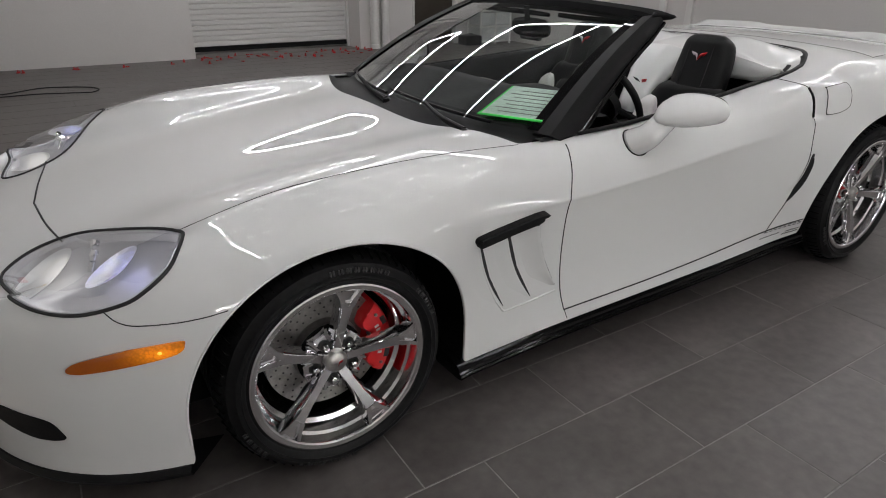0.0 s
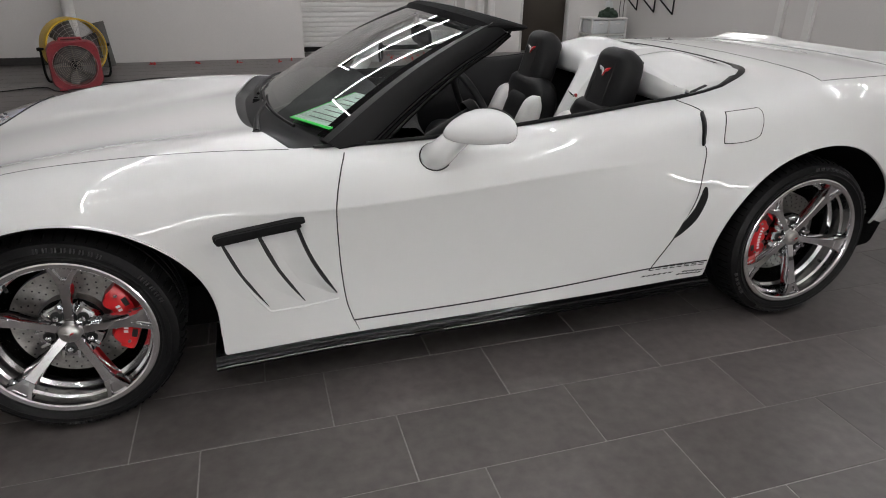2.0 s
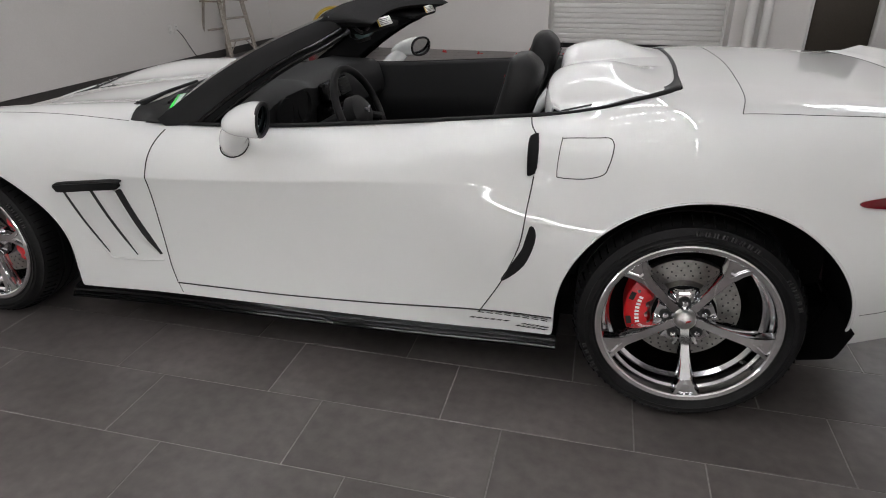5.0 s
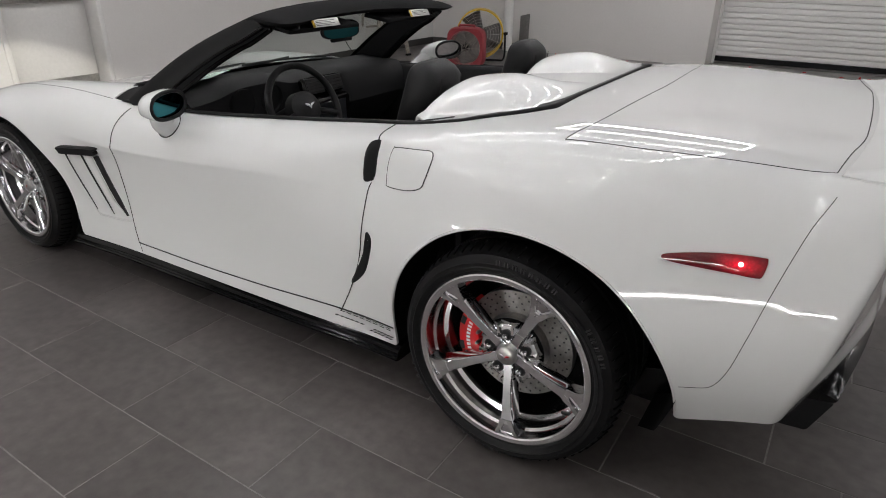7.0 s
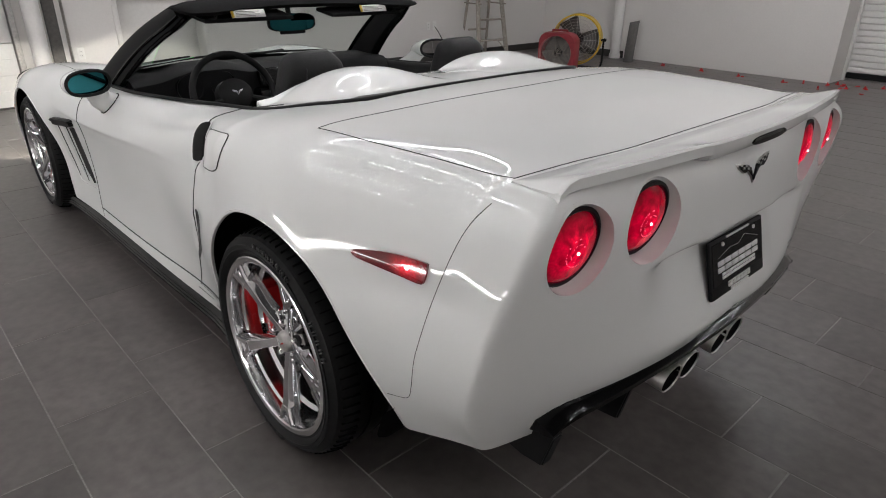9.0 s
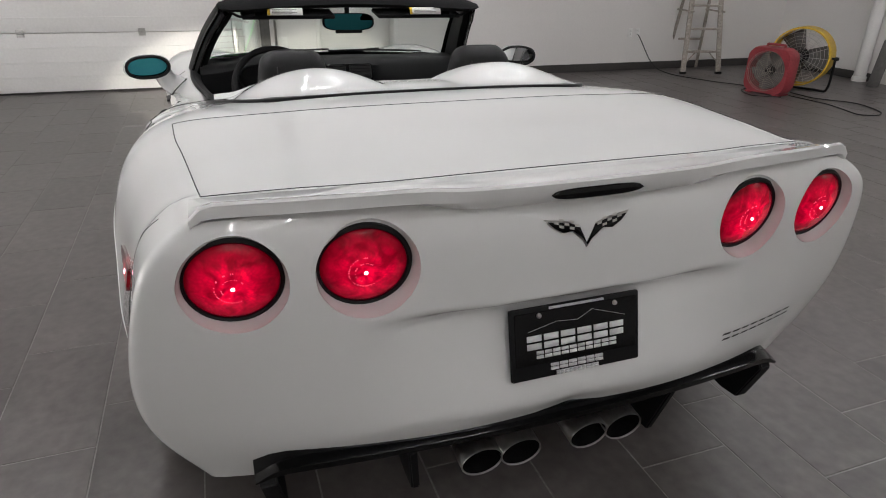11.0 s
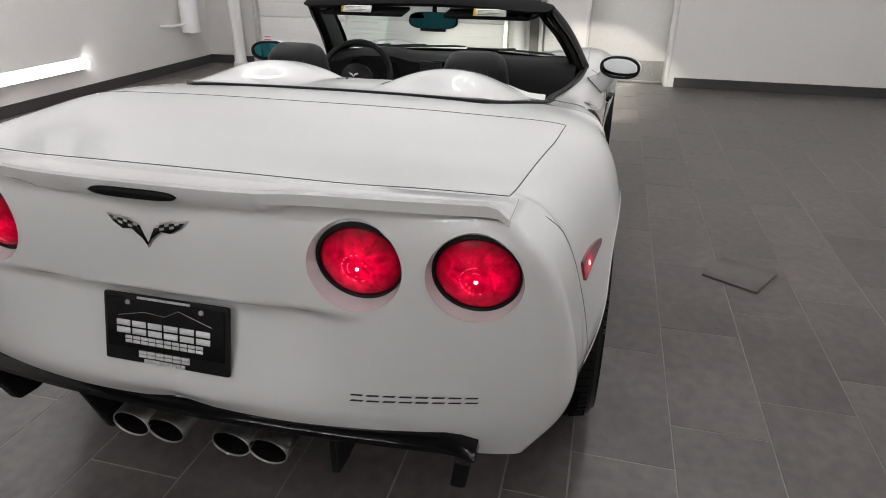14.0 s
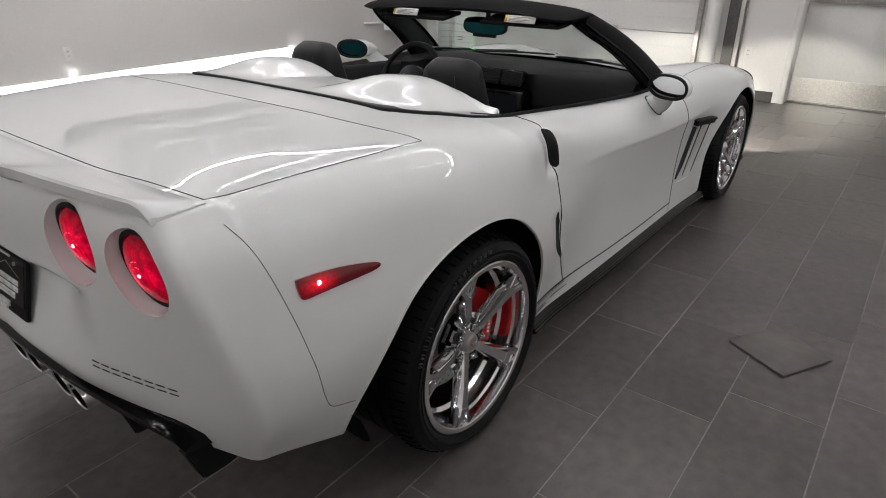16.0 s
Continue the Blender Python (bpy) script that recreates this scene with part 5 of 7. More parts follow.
bm.faces.new(list(reversed(g[-1])))
bmesh.ops.recalc_face_normals(bm, faces=bm.faces)
part("windscreen_header", bm, CLOTH, car, "black padded windscreen header", 40)
for side in (-1, 1):
    c = screen_point(side * 0.52, 1.0)
    visor = part("sun_visor", box((-0.01, -0.20, -0.010), (0.13, 0.20, 0.008), 0.006, 2, Matrix.Translation(c + Vector((0.02, 0, -0.046))) @ Matrix.Rotation(radians(8), 4, "Y")), CLOTH, car)
    place = Matrix.Translation(c + Vector((0.163, 0.02 * side, -0.040))) @ Matrix.Rotation(radians(-28), 4, "Y")
    part("visor_label", box((-0.001, -0.075, -0.016), (0.001, 0.075, 0.016), 0, 1, place), SEAT_WHITE, visor, "white label with a yellow edge", None)
    part("label_edge", box((-0.0005, -0.075, -0.016), (0.0016, -0.063, 0.016), 0, 1, place), YELLOW, visor, "", None)
    for k in range(4):
        part("label_print", box((0.0005, -0.055, 0.007 - 0.006 * k), (0.0016, 0.05 - 0.02 * (k % 2), 0.0092 - 0.006 * k), 0, 1, place), GREYBOARD, visor, "", None)
    # hook of the folding top
    pts = curve_points([c + Vector(p) for p in ((0.13, side * 0.155, -0.02), (0.145, side * 0.15, -0.05), (0.14, side * 0.20, -0.062), (0.13, side * 0.25, -0.04))], 12)
    part("roof_latch", tube(pts, 0.006, 8), BLACK, car)

# inner mirror
m = Matrix.Translation((1.335, 0.0, 1.075)) @ Matrix.Rotation(radians(-6), 4, "Y")
bm = bmesh.new()
rows = []
for k in range(28):
    a = 2 * math.pi * k / 28
    cy, cz = math.copysign(abs(math.cos(a)) ** 0.55, math.cos(a)), math.copysign(abs(math.sin(a)) ** 0.7, math.sin(a))
    rows.append([m @ Vector((x, cy * 0.125 * f, cz * 0.040 * f)) for x, f in ((-0.03, 0.35), (-0.02, 0.8), (0.0, 1.0), (0.012, 1.0), (0.014, 0.93))])
g = add_grid(bm, rows, True, False)
bm.faces.new([r[0] for r in g])
inner = part("inner_mirror", bm, BLACK, car, "black inner mirror")
bm = bmesh.new()
bm.faces.new([bm.verts.new(r[4] - m.to_3x3() @ Vector((0.001, 0, 0))) for r in rows])
part("mirror_glass", bm, DIM_MIRROR, inner, "dark blue-tinted mirror glass")
part("mirror_stalk", tube([(1.32, 0, 1.10), (1.31, 0, 1.165)], 0.012, 10), BLACK, inner)
part("mirror_keypad", box((-0.005, -0.065, -0.052), (0.015, 0.065, -0.036), 0.005, 2, m), BLACK, inner)


# ---- door mirrors ----
def door_mirror(side):
    top = holder("door_mirror")
    top.parent = car
    c = Vector((1.302, side * 0.918, 0.893))
    rows = []
    for k in range(36):
        a = 2 * math.pi * k / 36
        ca, sa = math.copysign(abs(math.cos(a)) ** 0.8, math.cos(a)), math.copysign(abs(math.sin(a)) ** 0.9, math.sin(a))
        row = []
        for x, f, dz in ((-0.155, 0.04, -0.028), (-0.15, 0.22, -0.027), (-0.13, 0.46, -0.022), (-0.095, 0.70, -0.014), (-0.05, 0.89, -0.006), (0.0, 0.99, 0.0), (0.035, 1.0, 0.0), (0.047, 0.965, 0.0), (0.046, 0.90, 0.0)):
            row.append(c + Vector((0.80 * x + 0.030 * ca * f, side * ca * 0.096 * f * (1 if x > -0.1 else 1.0) + side * (-0.035) * (1 - f), sa * 0.051 * f + dz)))
        rows.append(row)
    bm = bmesh.new()
    g = add_grid(bm, rows, True, False)
    bm.faces.new([r[0] for r in g])
    bmesh.ops.recalc_face_normals(bm, faces=bm.faces)
    part("housing", bm, PAINT, top, "", 60)
    bm = bmesh.new()
    bm.faces.new([bm.verts.new(r[8] + Vector((-0.006 + (0.10 if side < 0 else 0.28) * (r[8].z - c.z), 0, 0))) for r in rows])
    part("mirror_glass", bm, TEAL if side < 0 else MIRROR, top, "blue-tinted mirror glass" if side < 0 else "")
    part("glass_edge", tube([r[8] + Vector((0.0, 0, 0)) for r in rows], 0.007, 8, True), BLACK, top)
    foot, fn = from_side(1.165, 0.772, side)
    arm = curve_points([foot + Vector((0.0, -side * 0.01, 0.0)), foot + Vector((0.02, side * 0.035, 0.035)), Vector((1.245, side * 0.870, 0.868))], 12)
    bm = bmesh.new()
    add_tube(bm, arm, [0.050 - 0.012 * k / 11 for k in range(12)], 16)
    part("arm", bm, PAINT, top)
    pts = [foot + Vector((0.052 * math.cos(a), side * 0.004 + side * 0.02 * math.sin(a) * -1, 0.035 * math.sin(a))) for a in np.linspace(0, 2 * math.pi, 28)[:-1]]
    ring = []
    for p in pts:
        q, n = from_side(p.x, p.z, side)
        ring.append(q + n * 0.002)
    part("foot_seal", tube(ring, 0.0025, 6, True), SEAM, top)


for side in (-1, 1):
    door_mirror(side)

# ---- cowl and wipers ----
bm = bmesh.new()
rows = []
for u in np.linspace(-1, 1, 41):
    y = 0.742 * u
    x0 = 0.528 + 0.162 * abs(u) ** 2.6
    g0, g1 = screen_point(u, -0.03), screen_point(u, 0.06)
    z0 = top_z(x0, y)
    rows.append([Vector((x0, y, z0 - 0.012)), Vector((x0 + 0.002, y, z0 - 0.006)), Vector((x0 + 0.025, y, z0 - 0.010)), Vector((x0 + 0.05, y * 0.99, z0 - 0.022)), Vector((g0.x - 0.02, g0.y, g0.z - 0.012)), Vector((g0.x + 0.01, g0.y, g0.z - 0.002)), g1 + Vector((0.01, 0, -0.014))])
add_grid(bm, rows)
part("cowl_panel", bm, BLACK, car, "black cowl under the windscreen", 40)
for y0, y1 in ((-0.55, 0.02), (0.02, 0.56)):
    pts = []
    for t in np.linspace(0, 1, 10):
        u = (y0 + (y1 - y0) * t) / 0.735
        pts.append(screen_point(u, 0.0 + 0.03 * t) + Vector((-0.010, 0, 0.009)))
    wiper = holder("wiper")
    wiper.parent = car
    part("blade", tube(pts, [0.006] * 9 + [0.004], 6), BLACK, wiper)
    a = pts[5]
    part("arm", tube(curve_points([Vector((a.x - 0.05, y0 - 0.02, 0.832)), Vector((a.x - 0.045, y0 + 0.12, 0.846)), a + Vector((-0.006, 0, 0.008))], 10), [0.013, 0.012, 0.011, 0.010, 0.009, 0.008, 0.008, 0.007, 0.007, 0.006], 8), BLACK, wiper)
    part("pivot", spin([(0.0001, 0.02), (0.014, 0.018), (0.018, 0.0), (0.018, -0.03)], 16, "z", None, Matrix.Translation((a.x - 0.05, y0 - 0.02, 0.820))), BLACK, wiper)


# ---- cabin ----
part("cabin_floor", box((0.80, -0.64, 0.24), (2.30, 0.64, 0.29), 0.01), LINER, car)
part("rear_bulkhead", box((2.26, -0.65, 0.25), (2.32, 0.65, 0.90), 0.01), CLOTH, car)
for side in (-1, 1):
    rows = []
    for x in np.linspace(0.78, 2.34, 34):
        half = float(LEVEL_Y[0](x)) - 0.03
        if x > 2.18:
            half = min(half, 0.668 - 0.34 * max(0, x - 2.2))
        z = top_z(x, half)
        rows.append([Vector((x, side * a, b)) for a, b in ((half + 0.012, z + 0.001), (half + 0.004, z + 0.006), (half - 0.018, z + 0.005), (half - 0.035, z - 0.012), (half - 0.05, z - 0.10), (half - 0.085, z - 0.16), (half - 0.09, z - 0.24), (half - 0.05, z - 0.32), (half - 0.05, 0.26))])
    bm = bmesh.new()
    add_grid(bm, rows)
    bmesh.ops.recalc_face_normals(bm, faces=bm.faces)
    part("door_trim", bm, DASH, car, "black vinyl door trim", 50)
    pts = [Vector((x, side * (float(LEVEL_Y[0](x)) - 0.026 - (0.34 * max(0, x - 2.2))), top_z(x, float(LEVEL_Y[0](x)) - 0.03) + 0.004)) for x in np.linspace(0.95, 2.22, 26)]
    part("belt_seal", tube(pts, 0.007, 8), BLACK, car)

# dashboard: a rolled top, a face and a passenger swell
rows = []
for y in np.linspace(-0.70, 0.70, 49):
    a = abs(y)
    hood = 0.030 * math.exp(-((y + 0.37) / 0.17) ** 4)
    zt = 0.872 + hood - 0.02 * (a / 0.7) ** 4
    xf = 1.16 + 0.05 * math.exp(-((y + 0.37) / 0.2) ** 2) * 0.6
    rows.append([Vector((0.66 + 0.2 * (a / 0.72) ** 2.4, y, 0.835)), Vector((0.9, y, 0.862 + 0.3 * hood)), Vector((1.04, y, zt)), Vector((xf - 0.03, y, zt - 0.004)), Vector((xf, y, zt - 0.03)), Vector((xf - 0.005 + 0.03 * (y > 0.2), y, zt - 0.10)),
                 Vector((xf - 0.01 + 0.045 * (y > 0.2), y, 0.70)), Vector((xf - 0.04, y, 0.60)), Vector((1.0, y, 0.5)), Vector((0.95, y, 0.26))])
bm = bmesh.new()
add_grid(bm, rows)
part("dashboard", bm, DASH, car, "black vinyl dashboard", 40)
m = Matrix.Translation((1.195, 0.015, 0.815)) @ Matrix.Rotation(radians(-18), 4, "Y")
vents = part("centre_vents", box((-0.03, -0.135, -0.045), (0.012, 0.135, 0.045), 0.018, 3, m), GLOSS, car, "gloss black centre air vents")
for y0 in (-0.066, 0.066):
    part("vent_frame", box((0.008, y0 - 0.058, -0.036), (0.016, y0 + 0.058, 0.036), 0.006, 2, m), SEAM, vents)
    for k in range(5):
        part("vent_slat", box((0.012, y0 - 0.054, -0.030 + 0.0145 * k), (0.021, y0 + 0.054, -0.026 + 0.0145 * k), 0.001, 1, m), BLACK, vents)
part("radio_panel", box((1.10, -0.14, 0.40), (1.235, 0.17, 0.765), 0.02, 2), GLOSS, car)
part("radio_screen", box((1.2335, -0.10, 0.62), (1.238, 0.13, 0.74), 0.003, 1), material("dark_screen", (0.02, 0.022, 0.025), 0.15), car)
part("centre_console", box((1.15, -0.13, 0.28), (2.26, 0.16, 0.555), 0.03, 3), DASH, car)
part("gear_knob", spin([(0.0001, 0.06), (0.018, 0.056), (0.026, 0.04), (0.022, 0.02), (0.012, 0.0), (0.02, -0.06)], 20, "z", None, Matrix.Translation((1.5, 0.02, 0.62))), LEATHER, car)
for y in (-0.46, -0.30):
    part("dial", spin([(0.0001, 0.0), (0.055, 0.0), (0.062, 0.012), (0.066, 0.0), (0.066, -0.02)], 28, "x", None, Matrix.Translation((1.175, y - 0.0, 0.80))), BLACK, car)

# steering wheel
m = Matrix.Translation((1.46, -0.375, 0.805)) @ Matrix.Rotation(radians(-24), 4, "Y")
sw = holder("steering_wheel")
sw.parent = car
part("wheel_rim", tube([m @ Vector((0, 0.183 * math.cos(a), 0.176 * math.sin(a))) for a in np.linspace(0, 2 * math.pi, 49)[:-1]], 0.0145, 12, True), LEATHER, sw)
part("hub_pad", spin([(0.0001, 0.03), (0.05, 0.026), (0.078, 0.008), (0.082, -0.03)], 28, "x", None, m @ Matrix.Diagonal((1, 1, 0.86, 1))), LEATHER, sw)
for a in (198, 342, 250, 290):
    r = radians(a)
    mat = DASH if a in (198, 342) else LEATHER
    part("spoke", tube([m @ Vector((0.0, 0.07 * math.cos(r), 0.07 * math.sin(r))), m @ Vector((0.0, 0.175 * math.cos(r), 0.17 * math.sin(r)))], 0.014, 8), mat, sw)
badge("wheel_badge", lambda u, v: (m @ Vector((0.031, u, v)), m.to_3x3() @ Vector((1, 0, 0))), 0.024, SILVER, SILVER, sw)
part("column", tube([m @ Vector((-0.02, 0, 0)), m @ Vector((-0.3, 0, -0.02))], 0.04, 14), BLACK, sw)


# ---- seats ----
def soft_slab(keys, thick, m, nu=20):
    """A padded form: keys of (height, half width, forward) lofted, with rounded edges."""
    h = spline([k[0] for k in keys], [k[1] for k in keys])
    f = spline([k[0] for k in keys], [k[2] for k in keys])
    rows = []
    for z in np.linspace(keys[0][0], keys[-1][0], 26):
        row = []
        end = min(1.0, (keys[-1][0] - z) / 0.05 + 0.02)
        e = math.sqrt(max(0.05, 1 - (1 - end) ** 2))
        for k in range(nu):
            a = 2 * math.pi * k / nu
            cx, cy = math.copysign(abs(math.cos(a)) ** 0.6, math.cos(a)), math.copysign(abs(math.sin(a)) ** 0.6, math.sin(a))
            row.append(m @ Vector((float(f(z)) + thick * 0.5 * cx * e, float(h(z)) * cy * (0.7 + 0.3 * e), z)))
        rows.append(row)
    bm = bmesh.new()
    g = add_grid(bm, rows, False, True)
    bm.faces.new(g[-1])
    bm.faces.new(list(reversed(g[0])))
    bmesh.ops.recalc_face_normals(bm, faces=bm.faces)
    return bm


def seat(y):
    s = holder("seat")
    s.parent = car
    m = Matrix.Translation((1.93, y, 0.36)) @ Matrix.Rotation(radians(17), 4, "Y")
    part("backrest", soft_slab([(0.0, 0.22, 0.0), (0.2, 0.245, 0.02), (0.36, 0.24, 0.0), (0.44, 0.20, -0.012), (0.49, 0.15, -0.02)], 0.15, m), LEATHER, s)
    rest = part("headrest", soft_slab([(0.42, 0.125, -0.02), (0.50, 0.135, -0.018), (0.60, 0.128, -0.02), (0.675, 0.112, -0.028), (0.705, 0.09, -0.035)], 0.125, m), LEATHER, s)
    part("back_insert", soft_slab([(0.02, 0.115, -0.06), (0.2, 0.125, -0.062), (0.34, 0.115, -0.058), (0.40, 0.09, -0.05)], 0.06, m), LEATHER, s)
    for k in (-1, 1):
        part("side_bolster", soft_slab([(0.02, 0.05, -0.05), (0.2, 0.06, -0.075), (0.34, 0.05, -0.06), (0.40, 0.03, -0.04)], 0.10, m @ Matrix.Translation((0, k * 0.185, 0))), SEAT_WHITE, s, "white leather side bolster")
    part("cushion", soft_slab([(0.0, 0.22, 0.0), (0.25, 0.24, 0.03), (0.42, 0.23, 0.02), (0.5, 0.2, -0.02)], 0.16, Matrix.Translation((1.98, y, 0.42)) @ Matrix.Rotation(radians(-80), 4, "Y")), LEATHER, s)
    for k in (-1, 1):
        part("stitch_line", tube([m @ Vector((0.046 if z < 0.66 else 0.04, k * 0.062, z)) for z in np.linspace(0.45, 0.68, 8)], 0.0018, 5), SEAM, s)
        part("rear_stitch", tube([m @ Vector((-0.083, k * 0.062, z)) for z in np.linspace(0.47, 0.66, 8)], 0.0018, 5), SEAM, s)
    part("guide_slot", box((0.036, -0.012, 0.52), (0.048, 0.012, 0.57), 0.003, 1, m), SEAM, s)
    badge("seat_badge", lambda u, v: (m @ Vector((-0.083, -u, 0.60 + v)), m.to_3x3() @ Vector((-1, 0, 0))), 0.040, SILVER, RED, s)
    return s


seat(-0.37)
seat(0.37)


# ---- tonneau cover with its two humps ----
def tonneau_edge(y):
    a = abs(y)
    return 2.615 - 0.028 * (a / 0.55) ** 2 - 0.23 * max(0.0, (a - 0.44) / 0.225) ** 2.2


def hump(x, y):
    a = abs(abs(y) - 0.355)
    if a > 0.235:
        return 0.0
    across = math.cos(a / 0.235 * math.pi / 2) ** 0.85
    back = max(0.0, min(1.0, (2.60 - x) / 0.25))
    back = back * back * (3 - 2 * back)
    return 0.064 * across * back


rows = []
for y in np.linspace(-0.655, 0.655, 89):
    edge = tonneau_edge(y)
    a = abs(abs(y) - 0.355)
    mid = math.exp(-(abs(y) / 0.115) ** 4)
    front = 2.205 + 0.04 * (a / 0.3) ** 2
    row = [Vector((front - 0.03 - 0.21 * mid, y, 0.86 - 0.22 * mid)), Vector((front - 0.035 - 0.13 * mid, y, 0.905 - 0.13 * mid)), Vector((front - 0.025 - 0.06 * mid, y, 0.935 + hump(front + 0.05, y) * 0.55 - 0.045 * mid))]
    for t in np.linspace(0, 1, 22):
        x = front + (edge - front) * t
        round_off = 1 - 0.25 * math.exp(-(x - front) / 0.03)
        row.append(Vector((x, y, top_z(x, y) + 0.004 + hump(x, y) * round_off)))
    rows.append(row)
bm = bmesh.new()
add_grid(bm, rows)
bmesh.ops.recalc_face_normals(bm, faces=bm.faces)
ton = part("tonneau_cover", bm, PAINT, car, "white tonneau cover with two humps", 60)
k = ton.modifiers.new("fairing", "SUBSURF")
k.levels = k.render_levels = 1
k = ton.modifiers.new("thickness", "SOLIDIFY")
k.thickness, k.offset = 0.008, -1
badge("tonneau_badge", lambda u, v: (Vector((2.10 - v * 0.6, -u, 0.78 + v)), Vector((-0.8, 0, 0.6))), 0.045, SEAM, RED, car)
pts, wid = [], []
for s in np.linspace(-1, 1, 81):
    y = 0.664 * math.copysign(abs(s) ** 0.8, s)
    x = tonneau_edge(y) + 0.004
    if abs(s) > 0.985:
        x = 2.30
    pts.append(Vector((x, y, top_z(x, y) + 0.003)))
pts = [Vector((2.16, -0.676, top_z(2.16, 0.676) + 0.003))] + pts + [Vector((2.16, 0.676, top_z(2.16, 0.676) + 0.003))]
bm = bmesh.new()
rows = []
for i, p in enumerate(pts):
    d = (pts[min(i + 1, len(pts) - 1)] - pts[max(i - 1, 0)]).normalized()
    out = Vector((-d.y, d.x, 0)) * -1
    w = 0.007 + 0.017 * math.exp(-((abs(p.y) - 0.52) / 0.09) ** 2)
    rows.append([p - out * w + Vector((0, 0, -0.004)), p - out * w + Vector((0, 0, 0.003)), p + out * w + Vector((0, 0, 0.003)), p + out * w + Vector((0, 0, -0.004))])
add_grid(bm, rows)
bmesh.ops.recalc_face_normals(bm, faces=bm.faces)
part("tonneau_seal", bm, BLACK, car, "black rubber seal round the cover", None)

# price sheet on the dash
sheet = holder("price_sheet")
m = Matrix.Translation((0.915, -0.512, 0.884)) @ Matrix.Rotation(radians(28), 4, "Z") @ Matrix.Rotation(radians(-10), 4, "Y")
part("paper", box((-0.14, -0.108, 0), (0.14, 0.108, 0.0015), 0, 1, m), PAPER, sheet, "", None)
part("border", box((-0.14, 0.106, -0.002), (0.14, 0.116, 0.001), 0, 1, m), GREEN, sheet, "bright green edge", None)
part("border", box((-0.152, -0.118, -0.002), (-0.128, 0.118, 0.001), 0, 1, m), GREEN, sheet, "bright green edge", None)
for k in range(7):
    part("text_bar", box((-0.11 + 0.034 * k, -0.09, 0.0015), (-0.104 + 0.034 * k, 0.06 + 0.025 * (k % 2), 0.002), 0, 1, m), GREYBOARD, sheet, "", None)
tagged(sheet, "pale green price sheet lying on the dashboard", "paper")


# ---- headlamp beams ----
for side in (-1, 1):
    lamp = bpy.data.lights.new("headlamp", "SPOT")
    lamp.energy, lamp.spot_size, lamp.spot_blend, lamp.shadow_soft_size = 120.0, radians(62), 0.25, 0.02
    lamp.color = (1.0, 0.95, 0.84)
    ob = new("headlamp_beam", lamp)
    ob.matrix_world = look((-0.80, side * 0.62, 0.60), (-0.80 - math.cos(radians(28.5)), side * 0.62, 0.60 - math.sin(radians(28.5))))


# ---- doors and fittings of the room ----
def garage_door():
    g = holder("garage_door")
    for k in range(5):
        z0, z1 = 0.02 + 0.59 * k, 0.02 + 0.59 * (k + 1) - 0.006
        p = part("door_panel", box((WALL_X - 0.06, GD0 + 0.01, z0), (WALL_X - 0.012, GD1 - 0.01, z1), 0.005, 2), WHITE, g, "", None)
        for j in range(1, 4):
            part("panel_rib", box((WALL_X - 0.013, GD0 + 0.05, z0 + 0.148 * j - 0.004), (WALL_X - 0.009, GD1 - 0.05, z0 + 0.148 * j + 0.004), 0.002, 1), WHITE, p)
    for y in (-2.405, -1.28):
        part("hinge", box((WALL_X - 0.012, y - 0.035, 0.57), (WALL_X - 0.002, y + 0.035, 0.645), 0.004, 1), STEEL, g)
        part("hinge_pin", tube([(WALL_X + 0.004, y - 0.03, 0.607), (WALL_X + 0.004, y + 0.03, 0.607)], 0.012, 10), STEEL, g)
    part("bottom_seal", box((WALL_X - 0.05, GD0 + 0.01, 0.0), (WALL_X - 0.02, GD1 - 0.01, 0.03), 0.005, 1), BASEBOARD, g)
    for y in (GD0 - 0.02, GD1 + 0.02):
        part("track", box((WALL_X + 0.002, y - 0.025, 0.0), (WALL_X + 0.05, y + 0.025, 3.0), 0.004, 1), STEEL, g)
    part("warning_label", box((WALL_X - 0.012, -3.52, 0.30), (WALL_X - 0.009, -3.40, 0.38)), WHITE_INK, g, "small label with red print")
    for k in range(2):
        part("label_print", box((WALL_X - 0.010, -3.51, 0.315 + 0.035 * k), (WALL_X - 0.008, -3.41, 0.325 + 0.035 * k)), CLIP, g)
    return tagged(g, "white sectional garage door with ribbed panels, closed", "garage door")


garage_door()


def roller_door():
    g = holder("roller_door")
    n = 40
    for k in range(n):
        z0 = 0.10 + 0.0755 * k
        rows = []
        for x in (BAY0 + 0.03, BAY1 - 0.03):
            rows.append([Vector((x, BAY_Y - dy, z0 + dz)) for dy, dz in ((-0.02, 0), (0.0, 0.003), (0.003, 0.006), (0.005, 0.03), (0.005, 0.064), (0.002, 0.0725), (-0.02, 0.0735))])
        bm = bmesh.new()
        add_grid(bm, rows)
        part("slat", bm, WHITE, g, "", None)
    part("bottom_rail", box((BAY0 + 0.03, BAY_Y - 0.02, 0.03), (BAY1 - 0.03, BAY_Y + 0.03, 0.10), 0.006, 1), BLACK, g, "black rubber bottom rail")
    for x in (BAY0, BAY1 - 0.035):
        part("guide", box((x, BAY_Y - 0.06, 0), (x + 0.035, BAY_Y + 0.05, 3.15), 0.004, 1), WHITE, g)
    return tagged(g, "white slatted roller door in the bay, closed", "roller door")


roller_door()


